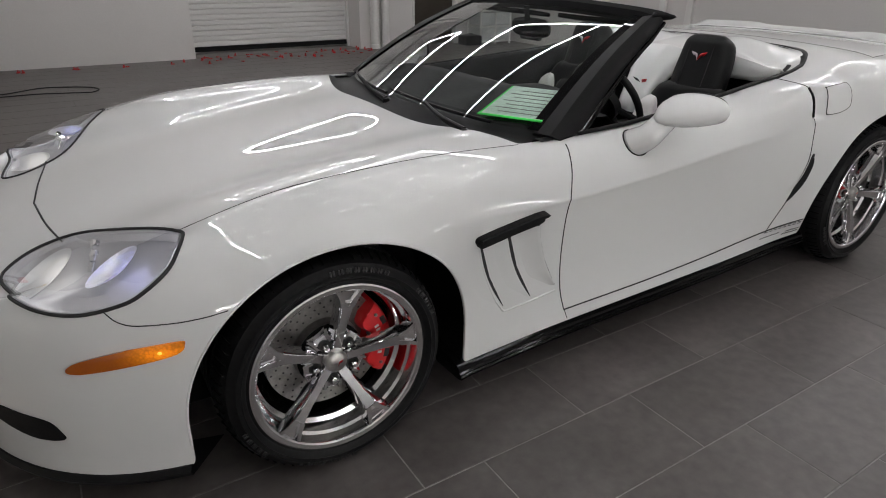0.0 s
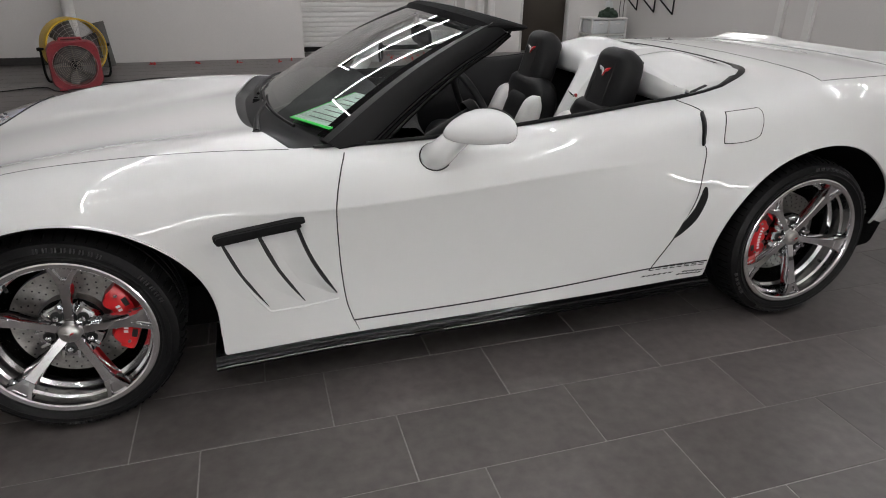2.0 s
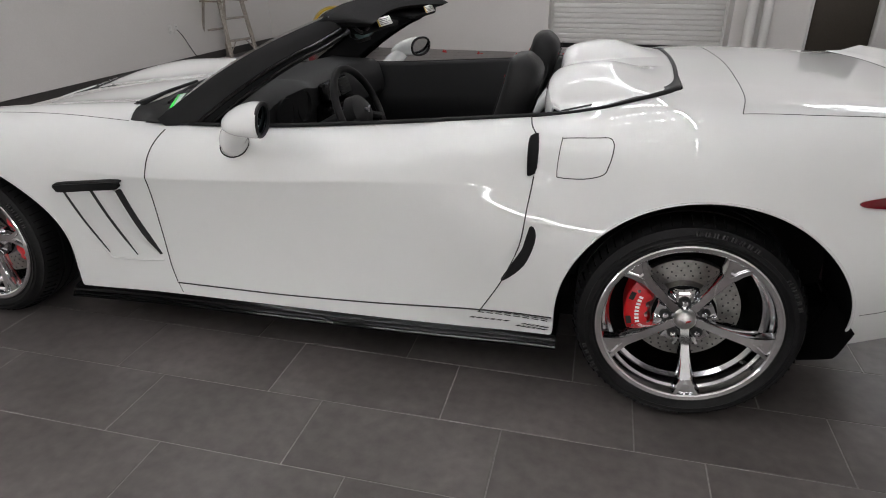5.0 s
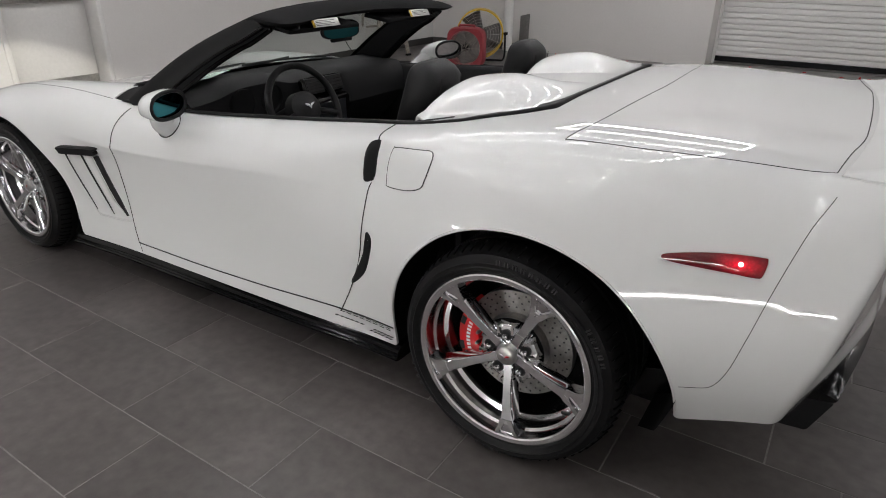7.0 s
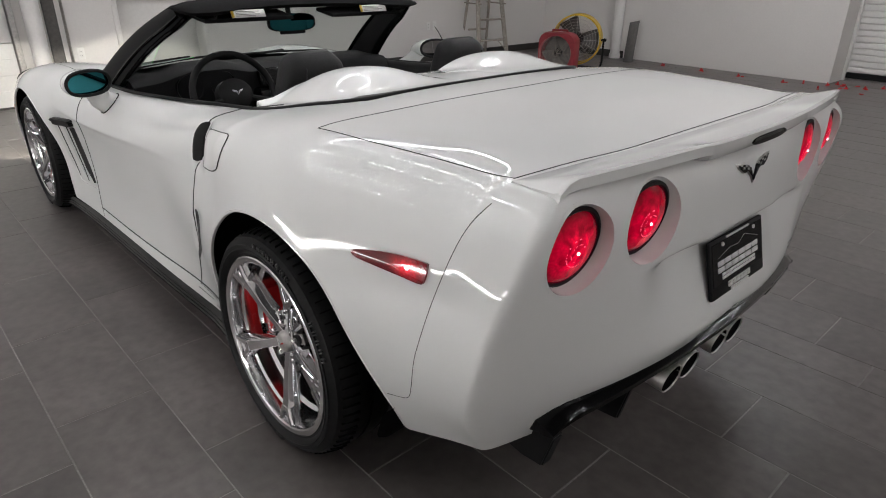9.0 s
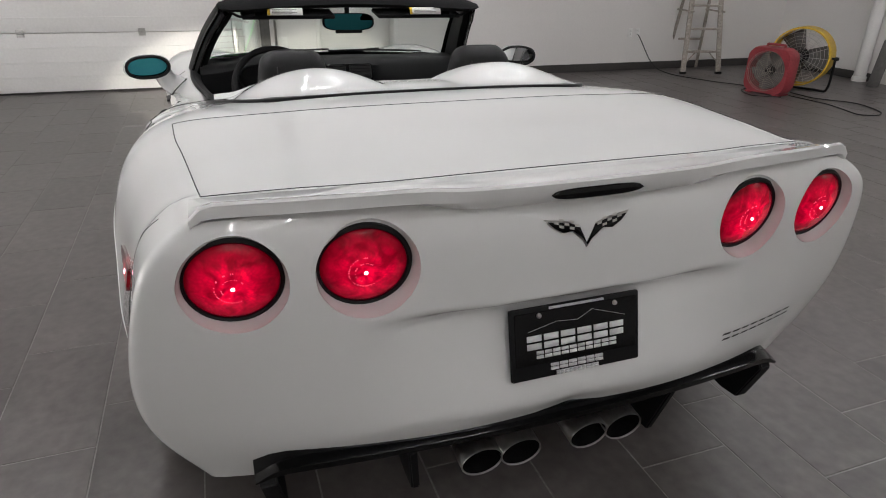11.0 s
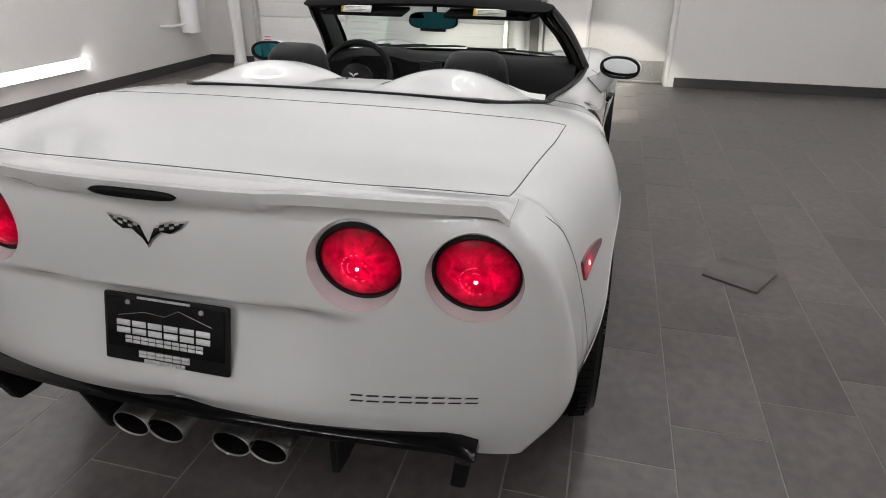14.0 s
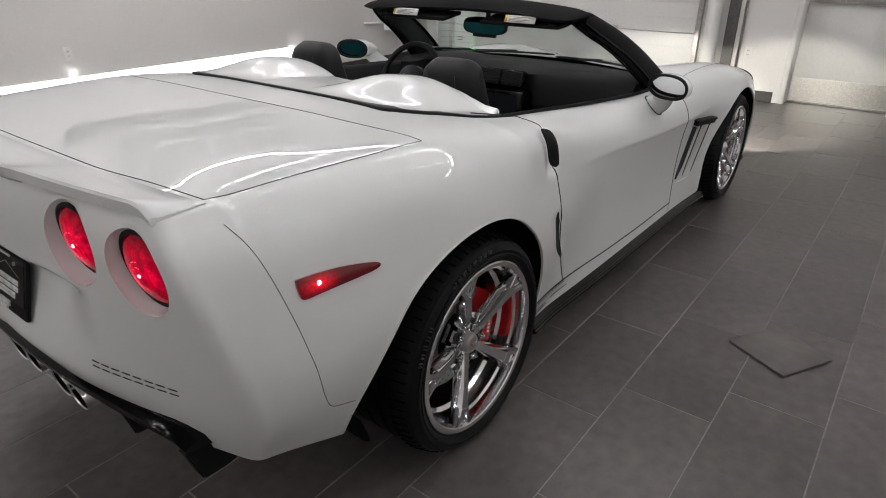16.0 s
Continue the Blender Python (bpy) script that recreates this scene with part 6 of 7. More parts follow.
def entrance_door():
    g = holder("door_1")
    x0 = WALL_X - 0.20
    part("door_leaf", box((x0 - 0.045, DR0 + 0.05, 0.012), (x0, DR1 - 0.05, DRZ - 0.05), 0.003, 1), WHITE, g, "", None)
    part("kick_plate", box((x0, DR0 + 0.055, 0.02), (x0 + 0.003, DR1 - 0.055, 0.245), 0.001, 1), STEEL, g, "steel kick plate")
    for y in (DR0 + 0.025, DR1 - 0.025):
        part("jamb", box((x0 - 0.05, y - 0.025, 0), (WALL_X + 0.015, y + 0.025, DRZ), 0.004, 1), WHITE, g, "", None)
    part("lintel", box((x0 - 0.05, DR0, DRZ - 0.05), (WALL_X + 0.012, DR1, DRZ), 0.004, 1), WHITE, g, "", None)
    part("threshold", box((x0 - 0.05, DR0 + 0.05, 0.0), (x0 + 0.05, DR1 - 0.05, 0.012), 0.003, 1), STEEL, g, "", None)
    part("push_bar", box((x0 + 0.04, DR0 + 0.1, 0.96), (x0 + 0.075, DR1 - 0.1, 1.03), 0.008, 2), STEEL, g)
    return tagged(g, "white metal door with a steel kick plate, closed", "door", "", "structure")


entrance_door()
g = holder("door_2")
part("door_leaf", box((5.09, WALL_R + 0.10, 0.01), (5.91, WALL_R + 0.145, 2.12), 0.003, 1), BROWN, g, "", None)
part("door_handle", tube([(5.82, WALL_R + 0.06, 1.0), (5.70, WALL_R + 0.06, 1.0)], 0.012, 10), STEEL, g)
for x in (5.05, 5.91):
    part("jamb", box((x, WALL_R - 0.01, 0), (x + 0.04, WALL_R + 0.16, 2.16), 0.003, 1), WHITE, g, "", None)
tagged(g, "dark brown metal door in a white frame", "door", "", "structure")
part("door_backing", box((5.05, WALL_R + 0.2, 0), (5.95, WALL_R + 0.3, 2.16)), LINER, g)
tagged(link("bay_wall", box((BAY0 - 0.02, BAY_Y + 0.05, 0), (BAY1 + 0.02, BAY_Y + 0.2, 3.3)), WALL, None, False), "plain wall closing the bay", "wall", "", "structure")
tagged(link("opening_backing", box((WALL_X - 0.5, GD0 - 0.3, 0), (WALL_X - 0.27, DR1 + 0.3, 3.2)), WALL, None, False), "plain wall behind the openings", "wall", "", "structure")


def pipe(x, y, r, label):
    p = holder("down_pipe", pose(x, y, 0))
    part("pipe", spin([(r, 0.0), (r, CEIL_Z)], 28, "z"), WHITE, p)
    part("collar", spin([(r + 0.001, 0.0), (r + 0.012, 0.0), (r + 0.012, 0.06), (r + 0.001, 0.07)], 28, "z"), WHITE, p)
    return tagged(p, label, "pipe", "white down pipes")


pipe(-2.98, -3.76, 0.075, "white vertical pipe beside the garage door")
pipe(WALL_X + 0.10, -0.18, 0.075, "white vertical pipe beside the garage door")
pipe(-1.65, WALL_R - 0.09, 0.075, "white vertical pipe against the wall")
pipe(4.30, WALL_R - 0.08, 0.07, "white vertical pipe beside the bay")
pipe(4.50, WALL_R - 0.07, 0.06, "white vertical pipe beside the bay")
tagged(link("door_post", box((WALL_X + 0.001, -0.065, 0), (WALL_X + 0.03, 0.04, CEIL_Z)), grain(material("dark_steel", (0.10, 0.095, 0.09), 0.5, 0.4), 40, 0.15), None, False), "dark vertical steel channel on the wall", "channel")
tagged(link("conduit", tube([(WALL_X + 0.02, 0.10, 0.0), (WALL_X + 0.02, 0.10, CEIL_Z)], 0.014, 12), STEEL), "thin steel conduit on the wall", "conduit")


def outlet(name, m, count=1):
    o = holder(name, m)
    for k in range(count):
        part("cover", box((-0.036 + 0.12 * k, -0.006, -0.058), (0.036 + 0.12 * k, 0.0, 0.058), 0.003, 2), WHITE, o)
        for z in (-0.02, 0.02):
            part("socket", box((-0.016 + 0.12 * k, -0.0085, z - 0.013), (0.016 + 0.12 * k, -0.005, z + 0.013), 0.003, 1), SEAT_WHITE, o)
            for s in (-0.006, 0.006):
                part("slot", box((s - 0.0012 + 0.12 * k, -0.0095, z - 0.005), (s + 0.0012 + 0.12 * k, -0.008, z + 0.005)), SEAM, o)
    return tagged(o, "white wall outlet with two sockets", "outlet")


outlet("wall_outlet", Matrix.Translation((WALL_X, 4.86, 0.50)) @ Matrix.Rotation(radians(90), 4, "Z"), 2)
outlet("wall_outlet", Matrix.Translation((WALL_X, 0.19, 0.47)) @ Matrix.Rotation(radians(90), 4, "Z"))
outlet("wall_outlet", Matrix.Translation((1.47, WALL_L, 0.58)) @ Matrix.Rotation(radians(180), 4, "Z"))

# low light tubes along the left wall
for x0, x1 in ((-0.95, 1.45), (1.49, 3.9)):
    e = holder("wall_light")
    part("tube", tube([(x0, WALL_L + 0.062, 0.335), (x1, WALL_L + 0.062, 0.335)], 0.022, 12), WALL_LED, e, "glowing white tube")
    bm = bmesh.new()
    add_grid(bm, [[Vector((x, WALL_L + y, 0.335 + z)) for y, z in ((0.001, -0.05), (0.070, -0.056), (0.070, -0.052), (0.012, -0.044), (0.012, 0.044), (0.070, 0.052), (0.070, 0.056), (0.001, 0.05))] for x in (x0, x1)])
    part("housing", bm, WHITE, e, "white channel behind the tube", None)
    tagged(e, "glowing white LED tube along the wall", "light", "wall light tubes")

# towel roll on the left wall
e = holder("towel_roll")
m = Matrix.Translation((-2.62, WALL_L + 0.14, 0.0))
part("roll", spin([(0.02, 0.45), (0.105, 0.45), (0.108, 0.46), (0.108, 1.02), (0.105, 1.03), (0.02, 1.03)], 32, "z", None, m), grain(material("white_paper", (0.80, 0.80, 0.79), 0.8), 80, 0.04, 0.2), e, "roll of white shop paper")
part("holder_arm", tube([(-2.62, WALL_L + 0.14, 0.55), (-2.30, WALL_L + 0.12, 0.55), (-2.24, WALL_L + 0.0, 0.55)], 0.016, 10), WHITE, e)
part("spindle", tube([(-2.62, WALL_L + 0.14, 0.42), (-2.62, WALL_L + 0.14, 1.08)], 0.014, 10), STEEL, e)
tagged(e, "white paper towel roll on a wall holder", "towel roll")


# ---- fans ----
def grille(bm, y, radius, rings, wires, r0=0.0):
    for k in range(1, rings + 1):
        r = r0 + (radius - r0) * k / rings
        add_tube(bm, [(r * math.cos(a), y + 0.02 * (1 - r / radius), r * math.sin(a)) for a in np.linspace(0, 2 * math.pi, 33)[:-1]], 0.0022, 5, True)
    for k in range(wires):
        a = 2 * math.pi * k / wires
        add_tube(bm, [(r * math.cos(a), y + 0.02 * (1 - r / radius), r * math.sin(a)) for r in (0.02, radius)], 0.0025, 5)
    return bm


def blades(bm, y, count, radius):
    for k in range(count):
        a = 2 * math.pi * k / count
        m = Matrix.Rotation(a, 4, "Y")
        rows = []
        for r in np.linspace(0.05, radius, 6):
            w = 0.06 + 0.09 * r / radius
            rows.append([m @ Vector((r, y + s * 0.05, s * w)) for s in np.linspace(-1, 1, 5)])
        add_grid(bm, rows)
    return bm


def drum_fan():
    f = holder("drum_fan", pose(-1.36, 6.02, 0.40, 0, 0, 28))
    part("drum", spin([(0.315, -0.13), (0.33, -0.13), (0.335, -0.12), (0.322, 0.0), (0.335, 0.12), (0.33, 0.13), (0.315, 0.13)], 48), YELLOW, f, "yellow steel drum")
    part("front_grille", grille(bmesh.new(), -0.14, 0.31, 8, 16), STEEL, f)
    part("rear_grille", grille(bmesh.new(), 0.12, 0.31, 5, 12), STEEL, f)
    b = part("fan_blade", blades(bmesh.new(), 0.0, 3, 0.29), GREYBOARD, f)
    k = b.modifiers.new("thickness", "SOLIDIFY")
    k.thickness = 0.003
    part("motor", spin([(0.0001, -0.08), (0.07, -0.07), (0.08, 0.0), (0.07, 0.1), (0.0001, 0.11)], 24), BLACK, f)
    for s in (-1, 1):
        pts = curve_points([(s * 0.36, 0, 0.0), (s * 0.365, 0, -0.25), (s * 0.33, 0.02, -0.375), (s * 0.2, 0.12, -0.385)], 14)
        part("stand_leg", tube(pts, 0.014, 8), BLACK, f)
        part("stand_knob", spin([(0.0001, 0.03), (0.02, 0.025), (0.022, 0.0), (0.01, -0.05)], 12, "x", None, Matrix.Translation((s * 0.37, 0, 0.0)) @ Matrix.Diagonal((s, 1, 1, 1))), BLACK, f)
    part("stand_foot", tube([(-0.2, 0.12, -0.385), (0.2, 0.12, -0.385)], 0.014, 8), BLACK, f)
    return tagged(f, "yellow steel drum fan on a black stand", "fan")


def box_fan():
    f = holder("floor_blower", pose(-1.27, 5.50, 0.265, 0, 0, 14))
    rows = []
    n = 48
    for y, r in ((-0.10, 0.215), (-0.105, 0.25), (-0.06, 0.262), (0.06, 0.262), (0.10, 0.25), (0.10, 0.215)):
        row = []
        for k in range(n):
            a = 2 * math.pi * (k + 0.5) / n
            ca, sa = math.cos(a), math.sin(a)
            q = (abs(ca) ** 6 + abs(sa) ** 6) ** (-1 / 6)
            rr = r if r < 0.22 else r * min(q, 1.22)
            row.append(Vector((rr * ca, y, rr * sa)))
        rows.append(row)
    bm = bmesh.new()
    add_grid(bm, rows, True, True)
    bmesh.ops.recalc_face_normals(bm, faces=bm.faces)
    part("housing", bm, FAN_RED, f, "worn red plastic housing", 40)
    part("front_grille", grille(bmesh.new(), -0.125, 0.222, 11, 8), ALU, f)
    part("rear_grille", grille(bmesh.new(), 0.09, 0.222, 6, 8), ALU, f)
    b = part("fan_blade", blades(bmesh.new(), 0.0, 5, 0.20), GREYBOARD, f)
    k = b.modifiers.new("thickness", "SOLIDIFY")
    k.thickness = 0.003
    part("motor", spin([(0.0001, -0.05), (0.05, -0.045), (0.055, 0.06), (0.0001, 0.065)], 20), BLACK, f)
    part("backdrop_plate", spin([(0.0001, 0.094), (0.21, 0.094)], 24), LINER, f)
    part("handle", tube(curve_points([(-0.11, 0, 0.25), (-0.10, 0, 0.285), (0.10, 0, 0.285), (0.11, 0, 0.25)], 14), 0.014, 8), FAN_RED, f)
    for s in (-1, 1):
        part("foot", box((s * 0.17 - 0.04, -0.115, -0.266), (s * 0.17 + 0.04, 0.11, -0.245), 0.006, 1), FAN_RED, f)
    return tagged(f, "worn red plastic floor fan with a wire grille", "fan")


drum_fan()
box_fan()


# ---- step ladder ----
def ladder():
    g = holder("step_ladder", pose(-2.98, 5.78, 0, 0, 0, 78))
    H, top = 1.75, 0.0
    for s in (-1, 1):
        part("front_rail", box((-0.035, -0.012, 0), (0.035, 0.012, 1.0), 0.004, 1, Matrix.Translation((s * 0.26, -0.34, 0)) @ Matrix.Rotation(radians(-10.5), 4, "X") @ Matrix.Rotation(radians(-s * 3.2), 4, "Y") @ Matrix.Diagonal((1, 1, H, 1))), ALU, g)
        part("rear_rail", box((-0.02, -0.010, 0), (0.02, 0.010, 1.0), 0.003, 1, Matrix.Translation((s * 0.24, 0.24, 0)) @ Matrix.Rotation(radians(8.5), 4, "X") @ Matrix.Rotation(radians(-s * 3.0), 4, "Y") @ Matrix.Diagonal((1, 1, H, 1))), ALU, g)
        part("foot", box((s * 0.26 - 0.04, -0.365, 0), (s * 0.26 + 0.04, -0.315, 0.03), 0.004, 1), BLACK, g)
        part("brace", tube([(s * 0.24, -0.32, 0.14), (s * 0.10, -0.29, 0.28)], 0.008, 6), ALU, g)
        part("spreader", box((-0.008, -0.25, -0.01), (0.008, 0.25, 0.01), 0.002, 1, Matrix.Translation((s * 0.22, -0.04, 0.80))), ALU, g)
    for k in range(5):
        z = 0.29 + 0.29 * k
        w = 0.25 - 0.055 * z
        y = -0.34 + z * math.tan(radians(10.5))
        part("step", box((-w, y - 0.045, z - 0.012), (w, y + 0.045, z + 0.012), 0.004, 1), ALU, g)
        if k % 2 == 0:
            yr = 0.24 - z * math.tan(radians(8.5))
            part("rear_bar", box((-w, yr - 0.010, z + 0.1), (w, yr + 0.010, z + 0.13), 0.003, 1), ALU, g)
    part("top_cap", box((-0.17, -0.10, H - 0.05), (0.17, 0.08, H), 0.01, 2), CLIP, g, "red plastic top")
    return tagged(g, "dusty aluminium step ladder standing open", "ladder")


ladder()

e = holder("leaning_board", Matrix.Translation((-1.22, 7.16, 0.0)) @ Matrix.Rotation(radians(-8), 4, "Z") @ Matrix.Rotation(radians(-13), 4, "Y") @ Matrix.Rotation(radians(-20), 4, "X"))
part("board", box((-0.09, -0.006, 0.0), (0.09, 0.006, 0.62), 0.002, 1), GREYBOARD, e, "", None)
tagged(e, "grey tile strip leaning against the wall pipe", "tile board")

# cables
for name, keys, label in (("power_cable", [(WALL_X + 0.02, 4.98, 0.48), (WALL_X + 0.06, 5.02, 0.40), (WALL_X + 0.10, 5.2, 0.12), (-3.05, 5.32, 0.012), (-2.66, 5.25, 0.008), (-2.1, 5.40, 0.008), (-1.69, 5.61, 0.008), (-1.45, 5.30, 0.008), (-1.2, 5.2, 0.008), (-1.0, 5.45, 0.008)], "black power cable from the outlet to the fan"),
                          ("loose_cable", [(-1.05, 5.62, 0.008), (-0.60, 5.64, 0.008), (-0.08, 5.50, 0.008), (0.02, 5.66, 0.008), (-0.05, 5.81, 0.008), (-0.48, 6.0, 0.008), (-0.9, 5.78, 0.008), (-1.2, 5.8, 0.008)], "black cable loop lying on the floor")):
    tagged(link(name, tube(curve_points(keys, 70), 0.006, 6), CABLE), label, "cable")


# red levelling clips by the wall
def clip(x, y, a):
    c = holder("levelling_clip", pose(x, y, 0, 0, 0, a))
    part("base", box((-0.022, -0.012, 0), (0.022, 0.012, 0.006), 0.001, 1), CLIP, c)
    part("wedge", box((-0.018, -0.004, 0.004), (0.03, 0.004, 0.016), 0.001, 1, Matrix.Rotation(radians(-14), 4, "Y")), CLIP, c)
    part("post", box((-0.005, -0.009, 0), (0.005, 0.009, 0.038), 0.001, 1), CLIP, c)
    return tagged(c, "small red plastic tile levelling clip on the floor", "tile clip", "red levelling clips")


rng = random.Random(5)
first = clip(-0.71, 7.28, 20)
spots = [(-0.66, 7.24), (-0.10, 7.26), (-0.06, 7.22), (0.47, 7.17), (0.52, 7.21), (1.06, 7.14), (1.10, 7.18), (1.25, 7.3)]
for k in range(58):
    spots.append((rng.uniform(1.5, 4.2), rng.uniform(6.95, 7.5) + 0.35 * rng.random() ** 2))
for x, y in spots:
    copy_thing(first, pose(x, y, 0, 0, 0, rng.uniform(0, 360)) @ Matrix.Rotation(radians(90 * (rng.random() < 0.5)), 4, "X"))

# ---- drawers, rack and fittings in the far corner ----
e = holder("drawer_unit", pose(6.48, WALL_R - 0.24, 0))
SHEER = grain(material("frosted_plastic", (0.62, 0.64, 0.64), 0.3), 40, 0.06)
for x in (-0.32, 0.0, 0.32):
    for y in (-0.19, 0.19):
        part("post", box((x - 0.015, y - 0.015, 0), (x + 0.015, y + 0.015, 0.56), 0.003, 1), WHITE, e)
for z in (0.03, 0.28, 0.535):
    part("shelf", box((-0.34, -0.21, z), (0.34, 0.21, z + 0.022), 0.004, 1), WHITE, e)
for x in (-0.16, 0.16):
    for z in (0.06, 0.31):
        d = part("drawer", box((x - 0.14, -0.20, z), (x + 0.14, 0.18, z + 0.21), 0.01, 2), SHEER, e)
        part("drawer_handle", box((x - 0.04, -0.215, z + 0.15), (x + 0.04, -0.198, z + 0.17), 0.004, 1), WHITE, d)
tagged(e, "white plastic drawer unit with frosted drawers", "drawers")
e = holder("tool_bag", pose(6.55, WALL_R - 0.25, 0.557))
bm = bmesh.new()
bmesh.ops.create_icosphere(bm, subdivisions=4, radius=1)
for v in bm.verts:
    n = noise.noise(v.co * 2.2) * 0.3 + noise.noise(v.co * 6) * 0.12
    v.co = Vector((v.co.x * 0.17, v.co.y * 0.12, max(0.0, v.co.z + 0.15) * 0.12)) * (1 + n)
    v.co.z = max(v.co.z, 0.0)
part("bundle", bm, grain(material("dark_green_cloth", (0.03, 0.05, 0.035), 0.8), 60, 0.4), e)
tagged(e, "dark green cloth bundle on the drawer unit", "bag")
e = holder("paper_jug", pose(6.62, WALL_R - 0.13, 0.557))
part("jug", spin([(0.0001, 0.0), (0.06, 0.0), (0.065, 0.02), (0.065, 0.20), (0.05, 0.24), (0.02, 0.26), (0.02, 0.30), (0.0001, 0.30)], 24, "z"), SHEER, e)
part("cap", spin([(0.024, 0.28), (0.024, 0.315), (0.0001, 0.315)], 20, "z"), BLACK, e)
tagged(e, "frosted plastic jug with a black cap", "jug")
e = holder("black_case", pose(6.0, WALL_R - 0.35, 0))
part("case_body", box((-0.16, -0.14, 0), (0.16, 0.14, 0.16), 0.02, 2), BLACK, e)
part("case_handle", tube(curve_points([(-0.05, 0, 0.155), (-0.05, 0, 0.18), (0.05, 0, 0.18), (0.05, 0, 0.155)], 10), 0.008, 8), BLACK, e)
tagged(e, "black plastic tool case on the floor", "case")
e = holder("wall_rack")
for y in (7.18, 6.68, 6.18):
    part("rod", tube([(BACK_X - 0.04, y, 0.675), (BACK_X - 0.04, y + 0.005, 1.20)], 0.012, 8), BLACK, e)
    if y < 7.0:
        part("rod", tube([(BACK_X - 0.04, y, 0.675), (BACK_X - 0.04, y + 0.98, 1.195)], 0.012, 8), BLACK, e)
    else:
        part("rod", tube([(BACK_X - 0.04, y, 0.675), (BACK_X - 0.04, y + 0.34, 0.855)], 0.012, 8), BLACK, e)
part("rail", box((BACK_X - 0.03, 6.1, 1.19), (BACK_X, 7.52, 1.23), 0.003, 1), BLACK, e)
tagged(e, "black zigzag steel rack on the wall", "rack")
for k, (x, y) in enumerate(((6.72, WALL_R - 0.02), (6.92, WALL_R - 0.03), (6.98, WALL_R - 0.05))):
    tagged(link("hanging_cable", tube(curve_points([(x, y, 1.9), (x + 0.03, y, 1.2), (x - 0.04, y - 0.02, 0.7), (x + 0.02, y - 0.04, 0.02)], 24), 0.006, 6), CABLE), "thin black cable hanging down the wall", "cable", "hanging cables")
e = holder("air_fitting", pose(BACK_X, 5.45, 0.98))
part("plate", box((-0.01, -0.06, -0.05), (0, 0.06, 0.05), 0.003, 1), STEEL, e)
part("nozzle", tube([(0, 0, 0), (-0.05, 0, -0.02), (-0.06, 0, -0.06)], 0.014, 10), STEEL, e)
tagged(e, "steel air line fitting on the wall", "fitting")
for y in (3.55, 4.0):
    tagged(link("wall_trim", box((BACK_X - 0.05, y - 0.05, 0), (BACK_X, y + 0.05, CEIL_Z), 0.004, 1), WHITE, None, False), "white vertical wall channel", "trim", "", "structure")

# sign on the left wall, over the tubes, as plain bars
e = holder("wall_sign")
SIGN = material("sign_grey", (0.05, 0.05, 0.05), 0.5)
for x0, x1, z0, z1, count in ((-0.9, 1.6, 2.86, 3.26, 6), (-0.8, 1.4, 2.50, 2.74, 10), (-0.6, 1.8, 2.18, 2.36, 14)):
    step = (x1 - x0) / count
    for k in range(count):
        part("sign_bar", box((x0 + k * step, WALL_L, z0), (x0 + (k + 0.72) * step, WALL_L + 0.02, z1), 0.004, 1), SIGN, e, "", None)
tagged(e, "grey lettering bars high on the wall", "sign")

# ---- loose tile on the floor ----
e = holder("loose_tile", Matrix.Translation((1.586, 1.578, 0.0)) @ Matrix.Rotation(radians(61), 4, "Z"))
part("tile", box((-0.128, -0.128, 0.0), (0.128, 0.128, 0.011), 0.002, 1), TILE, e, "", None)
tagged(e, "loose dark grey floor tile lying askew", "tile")


# ---- floor tiles ----
TW, TL, JOINT = 0.3035, 0.608, 0.0038
rows_y = [-0.8165 - TW * k for k in range(0, 13)]
rows_y = sorted(rows_y) + [-0.8165 + TW * k for k in range(1, 6)] + [0.885] + [1.19 + TW * k for k in range(0, 22)]
tile_boxes = []
for r in range(len(rows_y) - 1):
    y0, y1 = rows_y[r], rows_y[r + 1]
    if y1 < WALL_L or y0 > WALL_R + 0.02:
        continue
    k0 = r - rows_y.index(-0.8165 - TW)
    off = 0.137 - 0.2027 * k0
    x = WALL_X - 0.25 + ((off - WALL_X + 0.25) % TL) - TL
    while x < BACK_X:
        a, b = max(x, WALL_X - 0.24), min(x + TL, BACK_X)
        c, d = max(y0, WALL_L), min(y1, WALL_R + 0.9 if BAY0 < x < BAY1 - TL else WALL_R)
        if b - a > 0.05 and d - c > 0.04:
            tile_boxes.append((a + JOINT / 2, b - JOINT / 2, c + JOINT / 2, d - JOINT / 2))
        x += TL


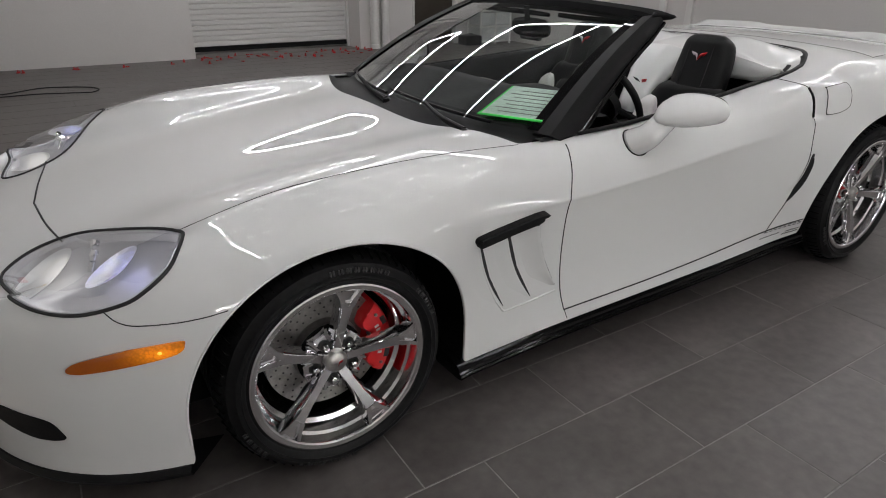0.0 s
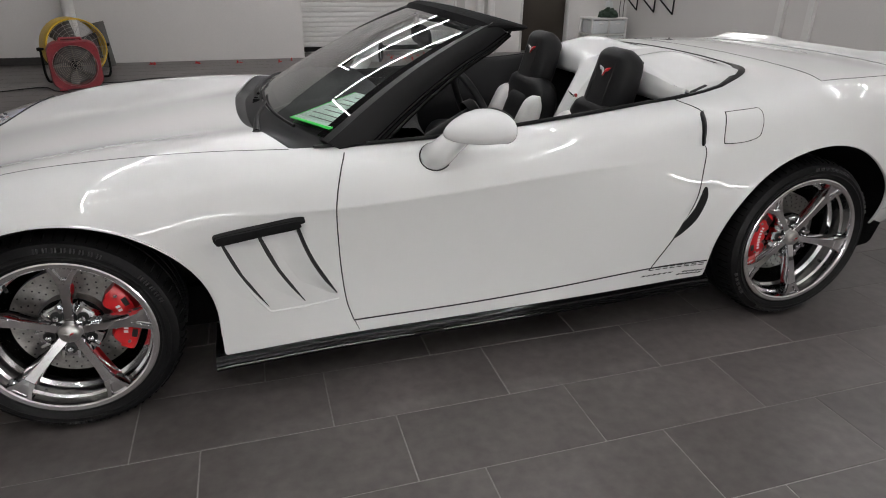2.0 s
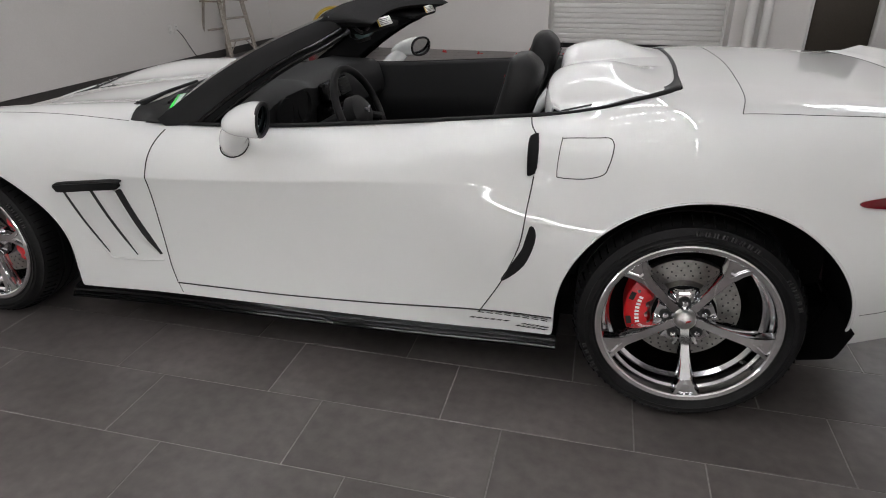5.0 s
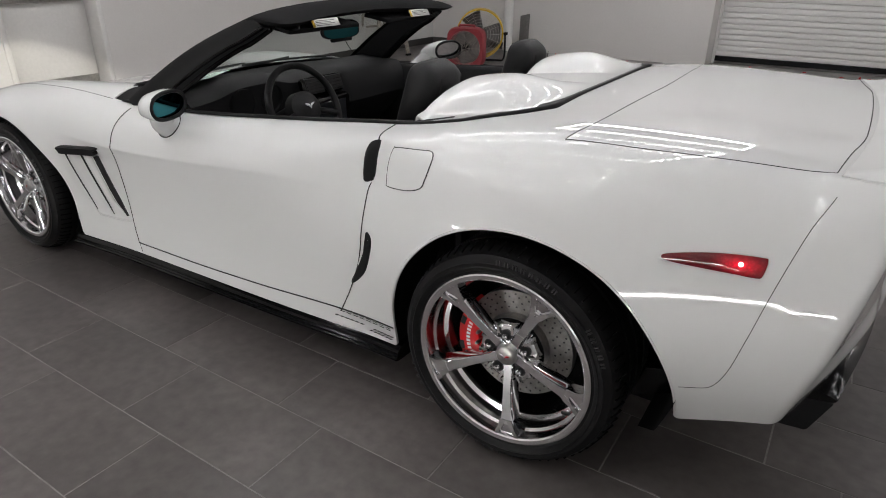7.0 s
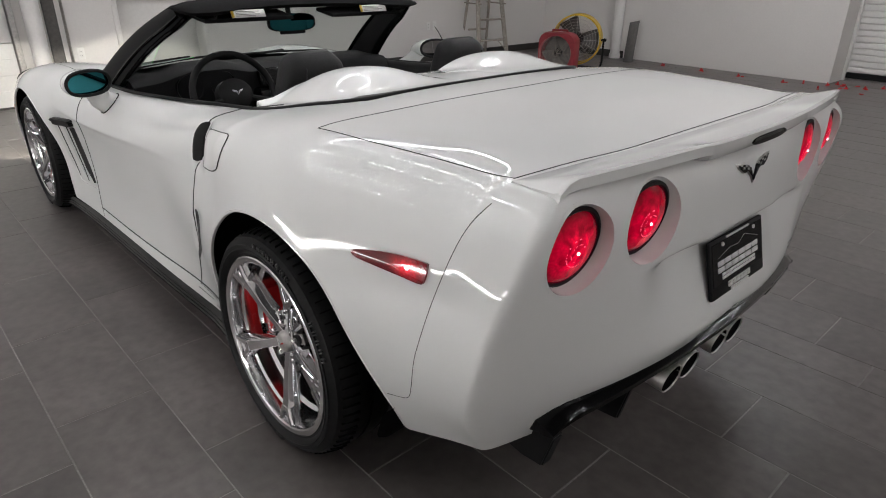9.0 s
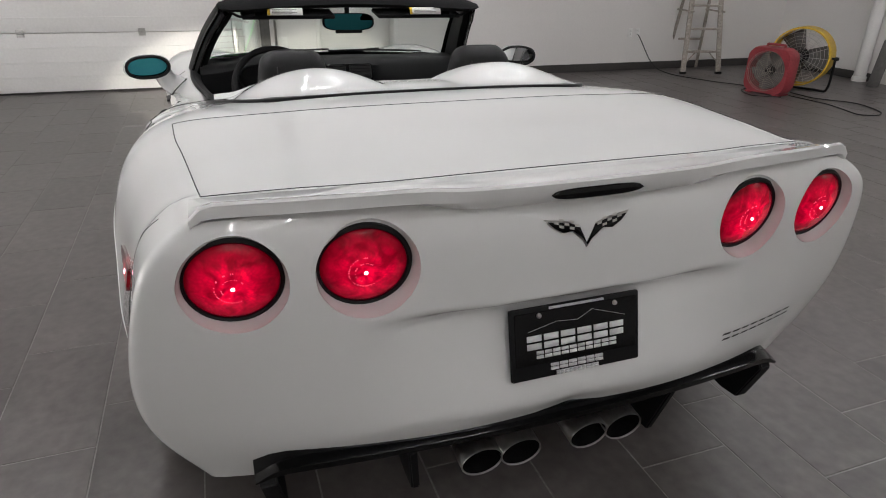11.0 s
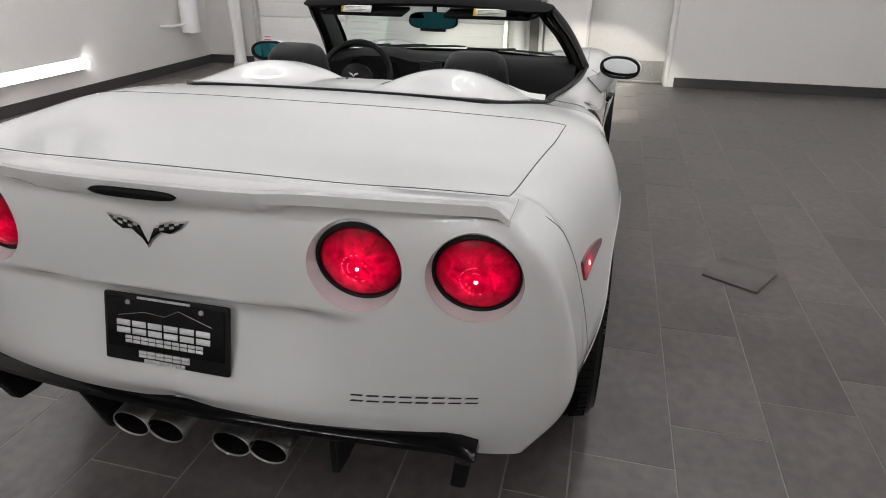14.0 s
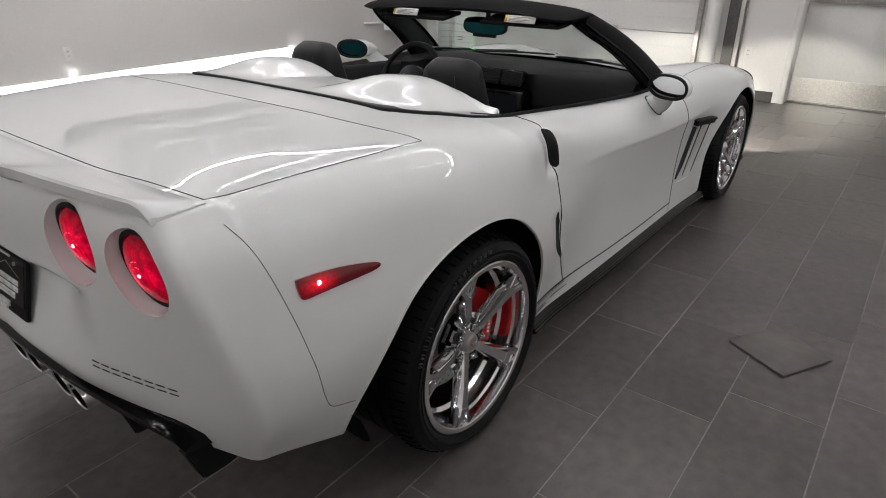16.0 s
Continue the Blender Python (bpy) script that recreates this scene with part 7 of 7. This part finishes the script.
def tile_mesh(w, d):
    bm = bmesh.new()
    e = 0.0012
    low = [bm.verts.new((sx * w / 2, sy * d / 2, -0.004)) for sx, sy in ((-1, -1), (1, -1), (1, 1), (-1, 1))]
    mid = [bm.verts.new((sx * w / 2, sy * d / 2, -e)) for sx, sy in ((-1, -1), (1, -1), (1, 1), (-1, 1))]
    top = [bm.verts.new((sx * (w / 2 - e), sy * (d / 2 - e), 0)) for sx, sy in ((-1, -1), (1, -1), (1, 1), (-1, 1))]
    for k in range(4):
        bm.faces.new((low[k - 1], low[k], mid[k], mid[k - 1]))
        bm.faces.new((mid[k - 1], mid[k], top[k], top[k - 1]))
    bm.faces.new(top)
    me = bpy.data.meshes.new("tile")
    bm.to_mesh(me)
    bm.free()
    me.materials.append(TILE)
    return me


near = [t for t in tile_boxes if -1.9 < t[0] < 4.6 and (-2.6 < (t[2] + t[3]) / 2 < -0.55 or 0.8 < (t[2] + t[3]) / 2 < 2.7)]
near += [t for t in tile_boxes if 3.3 < t[0] < 4.6 and -0.55 < (t[2] + t[3]) / 2 < 0.8]
near = near[:300]
chosen = set(near)
meshes = {}
for a, b, c, d in near:
    key = (round(b - a, 3), round(d - c, 3))
    if key not in meshes:
        meshes[key] = tile_mesh(*key)
    ob = new("tile", meshes[key])
    ob.parent = floor
    ob.location = ((a + b) / 2, (c + d) / 2, 0)
verts, faces = [], []
for a, b, c, d in tile_boxes:
    if (a, b, c, d) in chosen:
        continue
    n = len(verts)
    e = 0.0012
    verts += [(a, c, -0.004), (b, c, -0.004), (b, d, -0.004), (a, d, -0.004), (a + e, c + e, 0), (b - e, c + e, 0), (b - e, d - e, 0), (a + e, d - e, 0)]
    faces += [(n, n + 1, n + 5, n + 4), (n + 1, n + 2, n + 6, n + 5), (n + 2, n + 3, n + 7, n + 6), (n + 3, n, n + 4, n + 7), (n + 4, n + 5, n + 6, n + 7)]
me = bpy.data.meshes.new("far_tiles")
me.from_pydata(verts, [], faces)
me.materials.append(TILE)
far = new("far_tiles", me)
far.parent = floor
tagged(far, "dark grey floor tiles further off", "", "", "stuff")
